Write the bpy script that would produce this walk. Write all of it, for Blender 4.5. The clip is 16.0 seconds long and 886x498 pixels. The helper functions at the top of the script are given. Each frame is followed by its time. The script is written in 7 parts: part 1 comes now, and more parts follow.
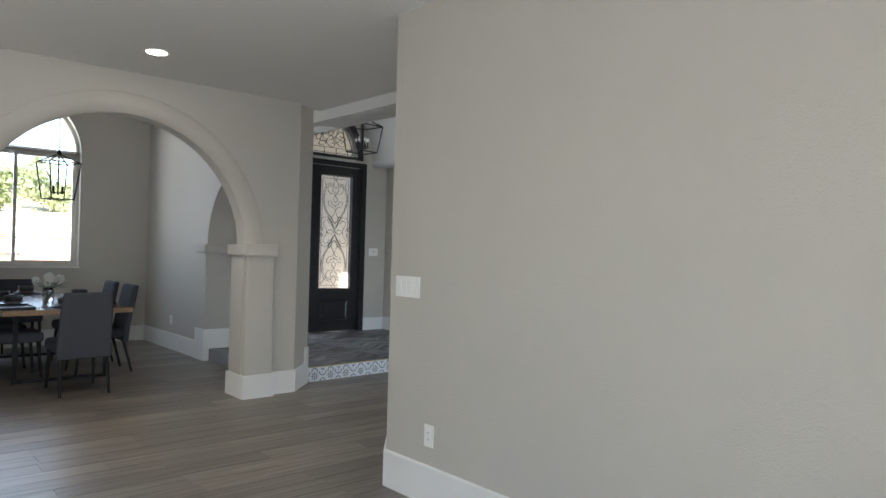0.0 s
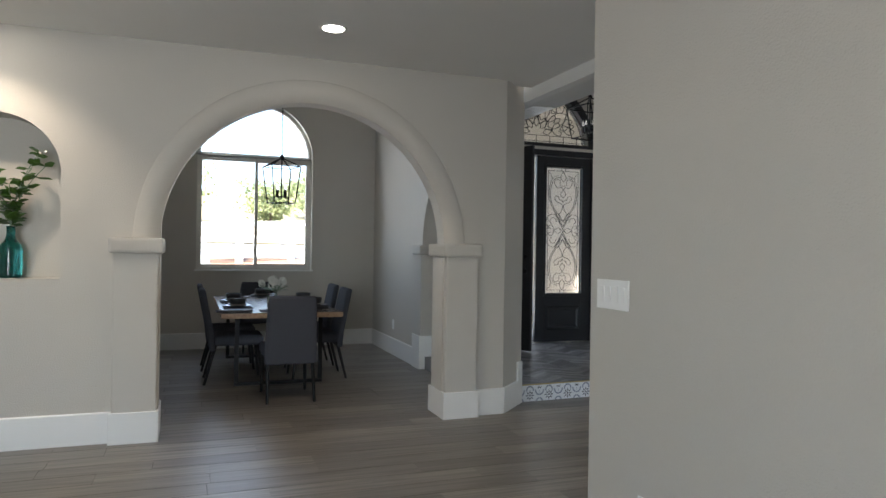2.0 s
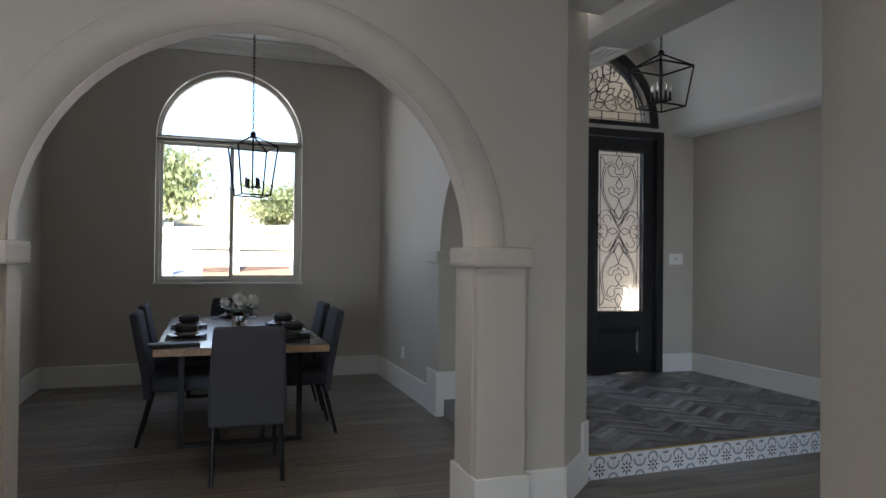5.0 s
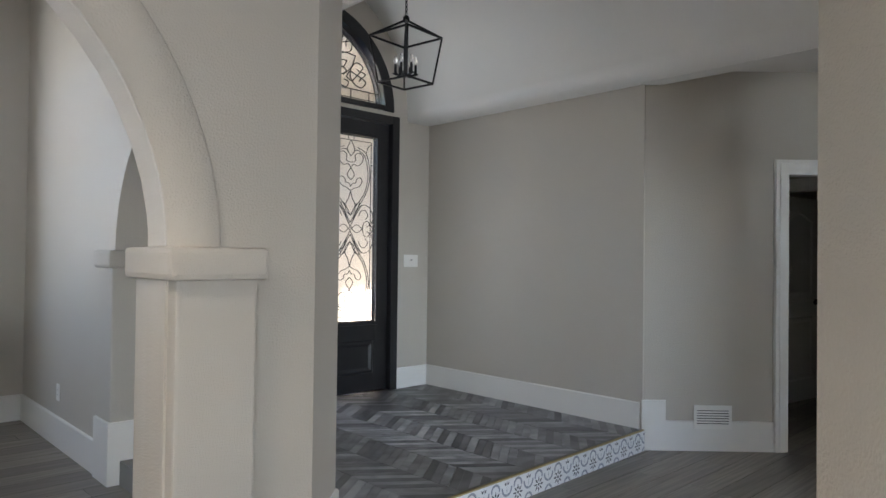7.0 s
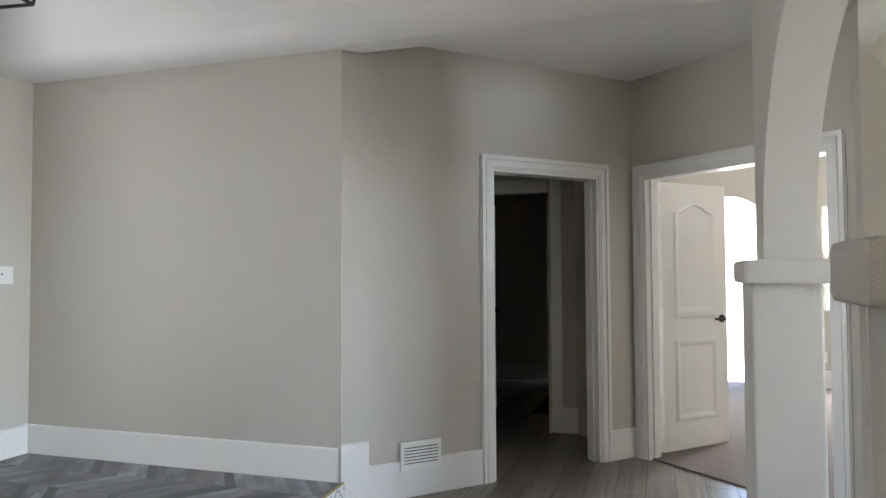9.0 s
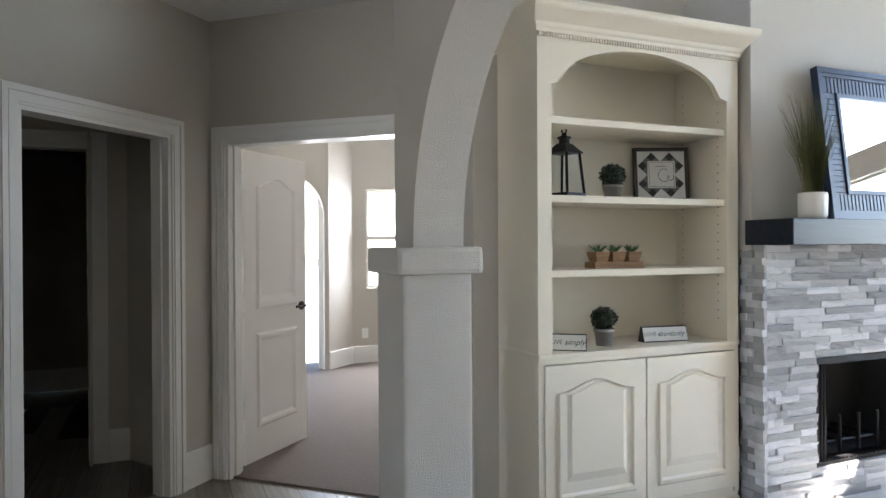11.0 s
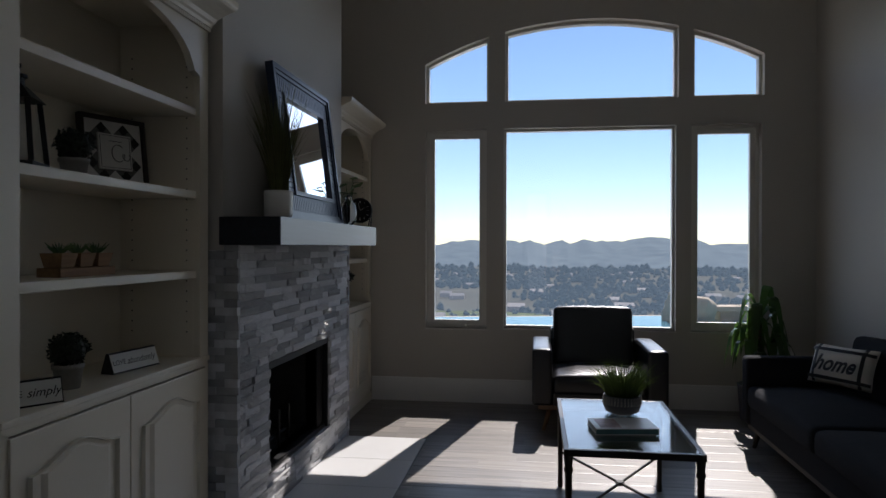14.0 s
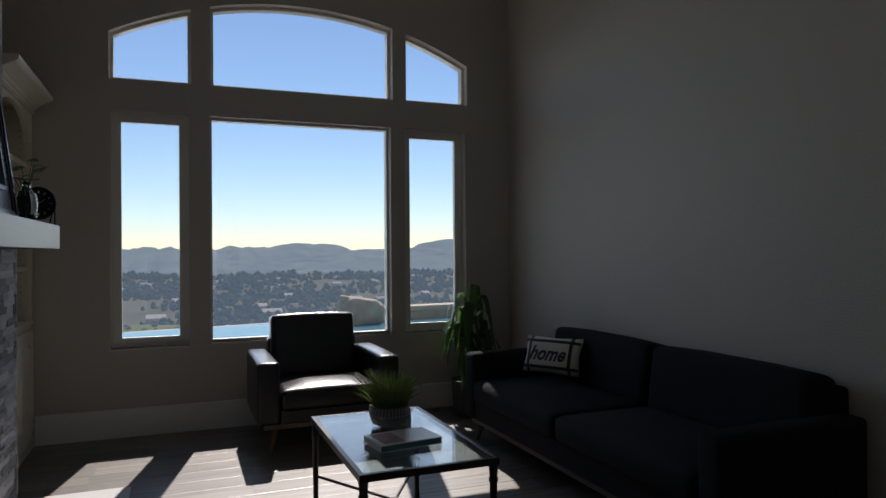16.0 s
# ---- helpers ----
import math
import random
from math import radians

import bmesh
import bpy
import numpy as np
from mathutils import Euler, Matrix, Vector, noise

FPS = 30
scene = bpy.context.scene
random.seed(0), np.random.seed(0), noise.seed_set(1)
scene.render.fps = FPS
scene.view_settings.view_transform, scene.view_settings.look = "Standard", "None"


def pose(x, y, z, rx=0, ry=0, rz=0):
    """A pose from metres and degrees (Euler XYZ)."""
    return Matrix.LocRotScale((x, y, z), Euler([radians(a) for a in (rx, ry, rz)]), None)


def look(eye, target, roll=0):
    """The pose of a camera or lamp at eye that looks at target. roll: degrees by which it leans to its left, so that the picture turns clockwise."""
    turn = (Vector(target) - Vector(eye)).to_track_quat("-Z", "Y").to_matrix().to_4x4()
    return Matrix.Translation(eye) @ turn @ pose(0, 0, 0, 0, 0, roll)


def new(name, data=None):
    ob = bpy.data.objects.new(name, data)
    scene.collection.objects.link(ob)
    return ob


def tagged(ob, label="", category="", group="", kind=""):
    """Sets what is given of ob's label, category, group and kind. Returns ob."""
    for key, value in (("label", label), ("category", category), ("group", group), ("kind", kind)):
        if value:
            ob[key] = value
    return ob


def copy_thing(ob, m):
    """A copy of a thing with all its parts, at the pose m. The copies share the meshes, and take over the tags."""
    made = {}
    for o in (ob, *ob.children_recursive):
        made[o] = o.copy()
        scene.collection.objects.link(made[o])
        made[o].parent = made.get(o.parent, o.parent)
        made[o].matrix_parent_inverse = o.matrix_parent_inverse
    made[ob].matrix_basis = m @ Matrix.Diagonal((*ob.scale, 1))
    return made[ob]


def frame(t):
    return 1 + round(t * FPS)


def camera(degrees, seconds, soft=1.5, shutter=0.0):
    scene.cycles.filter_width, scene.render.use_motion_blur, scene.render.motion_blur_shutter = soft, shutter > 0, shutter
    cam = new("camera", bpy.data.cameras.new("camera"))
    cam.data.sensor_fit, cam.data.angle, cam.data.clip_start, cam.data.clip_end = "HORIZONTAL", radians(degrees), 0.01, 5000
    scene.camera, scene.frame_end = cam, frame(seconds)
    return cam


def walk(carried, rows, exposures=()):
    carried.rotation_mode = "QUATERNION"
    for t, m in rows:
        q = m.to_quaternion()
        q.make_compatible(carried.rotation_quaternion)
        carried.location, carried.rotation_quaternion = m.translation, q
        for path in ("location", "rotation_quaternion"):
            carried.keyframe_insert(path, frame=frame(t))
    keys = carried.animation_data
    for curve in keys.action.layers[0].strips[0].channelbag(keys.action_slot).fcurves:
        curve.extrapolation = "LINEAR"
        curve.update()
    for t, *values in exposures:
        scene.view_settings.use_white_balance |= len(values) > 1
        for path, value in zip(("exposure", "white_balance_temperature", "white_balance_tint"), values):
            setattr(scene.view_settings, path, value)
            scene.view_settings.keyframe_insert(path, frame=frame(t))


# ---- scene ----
cam = camera(66.3, 16.0)
PATH = [
    (0, (1.171, 0.94, 1.366), (2.493, 2.441, 1.375), 1.6),
    (0.5, (1.336, 1.022, 1.383), (2.478, 2.664, 1.38), 1.1),
    (1, (1.564, 1.2, 1.373), (2.485, 2.975, 1.368), 1.2),
    (1.5, (1.747, 1.43, 1.356), (2.523, 3.274, 1.353), 1.2),
    (2, (1.983, 1.642, 1.331), (2.677, 3.518, 1.335), 0.9),
    (2.5, (2.142, 1.832, 1.341), (2.756, 3.735, 1.342), 1.1),
    (3, (2.238, 2.112, 1.332), (2.779, 4.037, 1.338), 1.2),
    (3.2, (2.286, 2.229, 1.336), (2.805, 4.161, 1.348), 1.3),
    (5.3, (2.626, 3.606, 1.334), (3.328, 5.479, 1.356), 0.8),
    (5.5, (2.657, 3.704, 1.335), (3.411, 5.557, 1.353), 1.1),
    (6, (2.742, 4.036, 1.339), (3.719, 5.781, 1.367), 1.1),
    (6.5, (2.871, 4.335, 1.347), (4.088, 5.923, 1.373), 0.5),
    (7, (3.031, 4.599, 1.357), (4.412, 6.045, 1.386), 0.7),
    (7.5, (3.187, 4.86, 1.347), (4.748, 6.109, 1.379), 0.5),
    (8, (3.391, 5.116, 1.33), (5.142, 6.08, 1.36), 0.2),
    (8.2, (3.516, 5.18, 1.297), (5.308, 6.066, 1.347), 0.3),
    (10.3, (4.397, 5.786, 1.42), (6.389, 5.606, 1.412), -0.4),
    (10.5, (4.49, 5.827, 1.421), (6.458, 5.467, 1.411), -0.0),
    (11, (4.766, 5.855, 1.388), (6.612, 5.086, 1.379), -0.3),
    (11.2, (4.852, 5.907, 1.396), (6.626, 4.985, 1.386), -0.1),
    (11.5, (5.028, 5.866, 1.398), (6.694, 4.759, 1.39), 0.0),
    (12, (5.224, 5.953, 1.401), (6.638, 4.538, 1.388), 0.3),
    (12.5, (5.407, 5.967, 1.377), (6.533, 4.314, 1.369), -0.1),
    (13, (5.626, 5.936, 1.379), (6.551, 4.163, 1.372), -0.3),
    (13.5, (5.803, 5.966, 1.378), (6.473, 4.082, 1.366), 0.1),
    (14, (5.98, 5.96, 1.38), (6.251, 3.978, 1.372), 0.1),
    (14.5, (6.128, 5.833, 1.369), (6.073, 3.834, 1.361), -0.1),
    (15, (6.277, 5.729, 1.371), (5.965, 3.754, 1.358), 0.0),
    (15.5, (6.435, 5.669, 1.396), (5.873, 3.749, 1.383), -0.0),
    (16, (6.498, 5.516, 1.356), (5.768, 3.654, 1.363), -0.4),
]
EXPOSURES = [(0, 2.7, 6450, 10), (2, 2.45, 6450, 10), (3, 2.25, 6500, 12), (5.3, 2.1, 6450, 13), (6, 2.1, 6450, 13), (7, 3.1, 6600, 13), (8, 3.9, 6700, 13), (10.5, 3.65, 6550, 13),
             (11.5, 3.1, 6500, 13), (12, 2.65, 6450, 13), (12.5, 1.55, 6400, 13), (13, 0.58, 6350, 14), (14, 0.2, 6350, 16), (16, -0.05, 6550, 15)]
walk(cam, [(t, look(eye, target, roll)) for t, eye, target, roll in PATH], EXPOSURES)

# ---- world and light ----
SUN_DIR = Vector((0.215, 0.94, -1.0)).normalized()      # the way the sunlight travels
world = bpy.data.worlds.new("sky")
scene.world = world
world.use_nodes = True
wn = world.node_tree.nodes
sky = wn.new("ShaderNodeTexSky")
sky.sky_type = "NISHITA"
sky.sun_disc = False
sky.sun_elevation = math.asin(-SUN_DIR.z)
sky.sun_rotation = math.atan2(-SUN_DIR.x, -SUN_DIR.y)
sky.altitude = 300
sky.dust_density = 0.0
sky.ozone_density = 3.6
wn["Background"].inputs["Strength"].default_value = 0.12
world.node_tree.links.new(sky.outputs[0], wn["Background"].inputs["Color"])

sun_data = bpy.data.lights.new("sun", "SUN")
sun_data.energy = 5.0
sun_data.angle = radians(0.5)
sun_data.color = (1.0, 0.95, 0.88)
sun = new("sun", sun_data)
sun.rotation_mode = "QUATERNION"
sun.rotation_quaternion = SUN_DIR.to_track_quat("-Z", "Y")
sun.location = (2, -20, 20)


def sky_window(name, at, target, w, h, watts, spread=180, tint=(0.86, 0.93, 1.0)):
    """An area lamp in an opening, in place of the sky's light that comes through it."""
    d = bpy.data.lights.new(name, "AREA")
    d.shape, d.size, d.size_y, d.energy, d.color = "RECTANGLE", w, h, watts, tint
    d.spread = radians(spread)
    o = new(name, d)
    o.matrix_world = look(at, target)
    return o


sky_window("skylight_living", (5.53, -0.20, 1.9), (5.53, 4.0, 1.9), 2.7, 2.6, 10, 105, (0.82, 0.91, 1.0))
sky_window("skylight_transom", (6.15, 9.43, 3.1), (6.1, 5, 2.2), 1.3, 0.7, 0.3)
sky_window("skylight_door", (5.85, 9.42, 1.45), (6.0, 5, 1.0), 0.7, 2.2, 1.6)
sky_window("skylight_dining", (2.78, 11.22, 2.1), (2.78, 7, 1.4), 1.4, 2.1, 4.2)
# Fill lamp in an added, unseen opening, tilted up towards wall and ceiling.
sky_window("fill_west_opening", (-0.15, -0.42, 1.2), (0.6, 4, 2.6), 2.2, 1.7, 21)
sky_window("skylight_bedroom", (12.66, 3.2, 1.6), (9, 4, 1.0), 0.8, 1.1, 20)


# ---- materials ----
def mat(name, base, rough=0.6, metal=0.0, var=0.08, scale=6.0, bump=0.0, bump_scale=200.0, spec=0.5, rnd=0.0, coat=0.0, relief=0.004):
    """Paint-like surface with variation at two scales and fine relief."""
    m = bpy.data.materials.new(name)
    m.use_nodes = True
    nt = m.node_tree
    b = nt.nodes["Principled BSDF"]
    b.inputs["Roughness"].default_value = rough
    b.inputs["Metallic"].default_value = metal
    b.inputs["Specular IOR Level"].default_value = spec
    b.inputs["Coat Weight"].default_value = coat
    co = nt.nodes.new("ShaderNodeTexCoord")
    n1 = nt.nodes.new("ShaderNodeTexNoise")
    n1.inputs["Scale"].default_value = scale
    n1.inputs["Detail"].default_value = 6
    nt.links.new(co.outputs["Object"], n1.inputs["Vector"])
    ramp = nt.nodes.new("ShaderNodeMix")
    ramp.data_type = "RGBA"
    ramp.inputs[6].default_value = (*[c * (1 - var) for c in base], 1)
    ramp.inputs[7].default_value = (*[min(1, c * (1 + var)) for c in base], 1)
    nt.links.new(n1.outputs["Fac"], ramp.inputs[0])
    out = ramp.outputs[2]
    if rnd:
        oi = nt.nodes.new("ShaderNodeObjectInfo")
        geo = nt.nodes.new("ShaderNodeNewGeometry")
        ad = nt.nodes.new("ShaderNodeMath")
        ad.operation = "ADD"
        nt.links.new(oi.outputs["Random"], ad.inputs[0])
        nt.links.new(geo.outputs["Random Per Island"], ad.inputs[1])
        fr = nt.nodes.new("ShaderNodeMath")
        fr.operation = "FRACT"
        nt.links.new(ad.outputs[0], fr.inputs[0])
        mr = nt.nodes.new("ShaderNodeMapRange")
        mr.inputs["To Min"].default_value = 1 - rnd
        mr.inputs["To Max"].default_value = 1 + rnd
        nt.links.new(fr.outputs[0], mr.inputs["Value"])
        hs = nt.nodes.new("ShaderNodeHueSaturation")
        nt.links.new(mr.outputs[0], hs.inputs["Value"])
        nt.links.new(out, hs.inputs["Color"])
        out = hs.outputs[0]
    nt.links.new(out, b.inputs["Base Color"])
    if bump:
        n2 = nt.nodes.new("ShaderNodeTexNoise")
        n2.inputs["Scale"].default_value = bump_scale
        n2.inputs["Detail"].default_value = 3
        nt.links.new(co.outputs["Object"], n2.inputs["Vector"])
        bp = nt.nodes.new("ShaderNodeBump")
        bp.inputs["Strength"].default_value = bump
        bp.inputs["Distance"].default_value = relief
        nt.links.new(n2.outputs["Fac"], bp.inputs["Height"])
        nt.links.new(bp.outputs[0], b.inputs["Normal"])
    return m


def wood(name, dark, light, rough=0.45, stretch=(1.2, 26, 26), rnd=0.25, bump=0.15, spec=0.5):
    """Wood with grain drawn out along x, each board of its own tone."""
    m = mat(name, dark, rough, spec=spec, rnd=rnd)
    nt = m.node_tree
    co = [n for n in nt.nodes if n.type == "TEX_COORD"][0]
    n1 = [n for n in nt.nodes if n.type == "TEX_NOISE"][0]
    mix = [n for n in nt.nodes if n.type == "MIX"][0]
    mix.inputs[6].default_value = (*dark, 1)
    mix.inputs[7].default_value = (*light, 1)
    mp = nt.nodes.new("ShaderNodeMapping")
    mp.inputs["Scale"].default_value = stretch
    nt.links.new(co.outputs["Object"], mp.inputs["Vector"])
    oi = nt.nodes.new("ShaderNodeObjectInfo")
    sc = nt.nodes.new("ShaderNodeVectorMath")
    sc.operation = "SCALE"
    sc.inputs[0].default_value = (37, 91, 13)
    nt.links.new(oi.outputs["Random"], sc.inputs["Scale"])
    nt.links.new(sc.outputs[0], mp.inputs["Location"])
    nt.links.new(mp.outputs[0], n1.inputs["Vector"])
    n1.inputs["Scale"].default_value = 1.6
    n1.inputs["Detail"].default_value = 9
    n1.inputs["Distortion"].default_value = 0.6
    ra = nt.nodes.new("ShaderNodeMapRange")
    ra.inputs["From Min"].default_value = 0.3
    ra.inputs["From Max"].default_value = 0.7
    nt.links.new(n1.outputs["Fac"], ra.inputs["Value"])
    nt.links.new(ra.outputs[0], mix.inputs[0])
    bp = nt.nodes.new("ShaderNodeBump")
    bp.inputs["Strength"].default_value = bump
    bp.inputs["Distance"].default_value = 0.002
    nt.links.new(n1.outputs["Fac"], bp.inputs["Height"])
    nt.links.new(bp.outputs[0], nt.nodes["Principled BSDF"].inputs["Normal"])
    return m


def glass(name, tint=(1, 1, 1), rough=0.0):
    m = bpy.data.materials.new(name)
    m.use_nodes = True
    b = m.node_tree.nodes["Principled BSDF"]
    b.inputs["Base Color"].default_value = (*tint, 1)
    b.inputs["Transmission Weight"].default_value = 1
    b.inputs["Roughness"].default_value = rough
    b.inputs["IOR"].default_value = 1.45
    return m


def pane_glass(name, tint=(0.97, 0.98, 0.98), f0=0.035):
    """Thin pane: clear, with a gloss that grows towards grazing views."""
    m = bpy.data.materials.new(name)
    m.use_nodes = True
    nt = m.node_tree
    nt.nodes.remove(nt.nodes["Principled BSDF"])
    tr = nt.nodes.new("ShaderNodeBsdfTransparent")
    tr.inputs["Color"].default_value = (*tint, 1)
    gl = nt.nodes.new("ShaderNodeBsdfGlossy")
    gl.inputs["Roughness"].default_value = 0.02
    lw = nt.nodes.new("ShaderNodeLayerWeight")
    lw.inputs["Blend"].default_value = 0.5
    pw = nt.nodes.new("ShaderNodeMath")
    pw.operation = "POWER"
    pw.inputs[1].default_value = 5.0
    ma = nt.nodes.new("ShaderNodeMath")
    ma.operation = "MULTIPLY_ADD"
    ma.inputs[1].default_value = 1 - f0
    ma.inputs[2].default_value = f0
    mx = nt.nodes.new("ShaderNodeMixShader")
    nt.links.new(lw.outputs["Facing"], pw.inputs[0])
    nt.links.new(pw.outputs[0], ma.inputs[0])
    nt.links.new(ma.outputs[0], mx.inputs[0])
    nt.links.new(tr.outputs[0], mx.inputs[1])
    nt.links.new(gl.outputs[0], mx.inputs[2])
    nt.links.new(mx.outputs[0], nt.nodes["Material Output"].inputs["Surface"])
    return m


def leafy(m, k=0.5):
    """Lets some light through thin leaves."""
    nt = m.node_tree
    b = nt.nodes["Principled BSDF"]
    tl = nt.nodes.new("ShaderNodeBsdfTranslucent")
    nt.links.new(b.inputs["Base Color"].links[0].from_socket, tl.inputs["Color"])
    mx = nt.nodes.new("ShaderNodeMixShader")
    mx.inputs[0].default_value = k
    nt.links.new(b.outputs[0], mx.inputs[1])
    nt.links.new(tl.outputs[0], mx.inputs[2])
    nt.links.new(mx.outputs[0], nt.nodes["Material Output"].inputs["Surface"])
    return m


def glow(name, color, strength):
    m = bpy.data.materials.new(name)
    m.use_nodes = True
    b = m.node_tree.nodes["Principled BSDF"]
    b.inputs["Base Color"].default_value = (*color, 1)
    b.inputs["Emission Color"].default_value = (*color, 1)
    b.inputs["Emission Strength"].default_value = strength
    return m


WALL = mat("wall_paint", (0.525, 0.491, 0.436), 0.5, var=0.03, scale=2.0, bump=0.7, bump_scale=130, spec=0.35)
STUCCO = mat("arch_plaster", (0.53, 0.50, 0.45), 0.6, var=0.03, scale=2.0, bump=1.0, bump_scale=220, spec=0.35, relief=0.0035)
CEIL = mat("ceiling_paint", (0.79, 0.78, 0.75), 0.7, var=0.03, scale=2.0, bump=0.3, bump_scale=90, spec=0.3)
TRIM = mat("trim_paint", (0.78, 0.77, 0.74), 0.35, var=0.02, scale=3.0, bump=0.03)
CAB = mat("cabinet_paint", (0.75, 0.69, 0.57), 0.35, var=0.03, scale=3.0, bump=0.04, bump_scale=60)
DOORW = mat("door_paint", (0.78, 0.76, 0.72), 0.4, var=0.02, scale=3.0, bump=0.03)
PLANK = wood("floor_planks", (0.098, 0.084, 0.071), (0.225, 0.198, 0.168), 0.40, rnd=0.30, spec=1.0)
GAP = mat("floor_gap", (0.03, 0.025, 0.02), 0.8)
CARPET = mat("carpet", (0.20, 0.165, 0.145), 0.95, var=0.2, scale=60, bump=1.0, bump_scale=400, spec=0.1)
CHEV = wood("chevron_tile", (0.10, 0.10, 0.105), (0.25, 0.25, 0.26), 0.40, stretch=(3, 3, 3), rnd=0.62, bump=0.05)
GROUT = mat("grout", (0.25, 0.25, 0.25), 0.9)
BLACKDOOR = mat("black_door_paint", (0.012, 0.012, 0.014), 0.35, var=0.2, bump=0.05)
BLACKMETAL = mat("black_metal", (0.015, 0.015, 0.016), 0.45, metal=0.6)
PLATE = mat("switch_plastic", (0.82, 0.81, 0.78), 0.3, var=0.01)
WINFRAME = mat("window_vinyl", (0.70, 0.67, 0.60), 0.4, var=0.02)
PANE = pane_glass("window_pane")


# ---- helpers ----
def box(bm, x0, x1, y0, y1, z0, z1, bevel=0.0):
    vs = [bm.verts.new((x, y, z)) for z in (z0, z1) for x, y in ((x0, y0), (x1, y0), (x1, y1), (x0, y1))]
    fs = [bm.faces.new([vs[i] for i in f]) for f in
          ((3, 2, 1, 0), (4, 5, 6, 7), (0, 1, 5, 4), (1, 2, 6, 5), (2, 3, 7, 6), (3, 0, 4, 7))]
    if bevel:
        es = list({e for f in fs for e in f.edges})
        bmesh.ops.bevel(bm, geom=es, offset=bevel, segments=2, affect="EDGES", profile=0.6)
    return bm


def prism(bm, poly, z0, z1):
    """Upright prism over a polygon given counter-clockwise in plan."""
    lo = [bm.verts.new((x, y, z0)) for x, y in poly]
    hi = [bm.verts.new((x, y, z1)) for x, y in poly]
    bm.faces.new(lo[::-1])
    bm.faces.new(hi)
    n = len(poly)
    for i in range(n):
        j = (i + 1) % n
        bm.faces.new((lo[i], lo[j], hi[j], hi[i]))
    return bm


def tube(bm, a, b, r0, r1=None, n=10, cap=True):
    """Round bar from a to b."""
    a, b = Vector(a), Vector(b)
    r1 = r0 if r1 is None else r1
    q = (b - a).to_track_quat("Z", "Y")
    rings = []
    for p, r in ((a, r0), (b, r1)):
        rings.append([bm.verts.new(p + q @ Vector((r * math.cos(2 * math.pi * i / n), r * math.sin(2 * math.pi * i / n), 0))) for i in range(n)])
    for i in range(n):
        j = (i + 1) % n
        bm.faces.new((rings[0][i], rings[0][j], rings[1][j], rings[1][i]))
    if cap:
        bm.faces.new(rings[0][::-1])
        bm.faces.new(rings[1])
    return bm


def bar(bm, a, b, w, h=None):
    """Square bar from a to b."""
    a, b = Vector(a), Vector(b)
    h = h or w
    d = (b - a).normalized()
    s = d.cross(Vector((0, 0, 1)))
    s = s.normalized() if s.length > 1e-4 else Vector((1, 0, 0))
    u = s.cross(d).normalized()
    rings = [[bm.verts.new(p + s * (w / 2 * i) + u * (h / 2 * j)) for i, j in ((-1, -1), (1, -1), (1, 1), (-1, 1))] for p in (a, b)]
    for i in range(4):
        j = (i + 1) % 4
        bm.faces.new((rings[0][i], rings[0][j], rings[1][j], rings[1][i]))
    bm.faces.new(rings[0][::-1])
    bm.faces.new(rings[1])
    return bm


def lathe(bm, profile, n=24, at=(0, 0, 0)):
    """Turned shape from (radius, height) pairs about an upright axis."""
    ax = Vector(at)
    rings = []
    for r, z in profile:
        rings.append([bm.verts.new(ax + Vector((r * math.cos(2 * math.pi * i / n), r * math.sin(2 * math.pi * i / n), z))) for i in range(n)])
    for a, b in zip(rings, rings[1:]):
        for i in range(n):
            j = (i + 1) % n
            bm.faces.new((a[i], a[j], b[j], b[i]))
    bm.faces.new(rings[0][::-1])
    bm.faces.new(rings[-1])
    return bm


def mesh_of(name, bm, material, smooth=False, fix=True):
    if fix:
        bmesh.ops.recalc_face_normals(bm, faces=bm.faces[:])
    me = bpy.data.meshes.new(name)
    bm.to_mesh(me)
    bm.free()
    me.materials.append(material)
    if smooth:
        me.polygons.foreach_set("use_smooth", [True] * len(me.polygons))
    return me


def part(name, bm, material, parent=None, label="", smooth=False):
    o = new(name, mesh_of(name, bm, material, smooth))
    if parent:
        o.parent = parent
    if label:
        tagged(o, label)
    return o


def thing(name, at, label, category, turn=0.0, group=""):
    e = new(name)
    e.empty_display_size = 0.1
    e.matrix_world = pose(at[0], at[1], at[2], 0, 0, turn)
    return tagged(e, label, category, group)


def setting(name, bm, material, label, smooth=False):
    return tagged(part(name, bm, material, None, "", smooth), label, "", "", "structure")


def B():
    return bmesh.new()


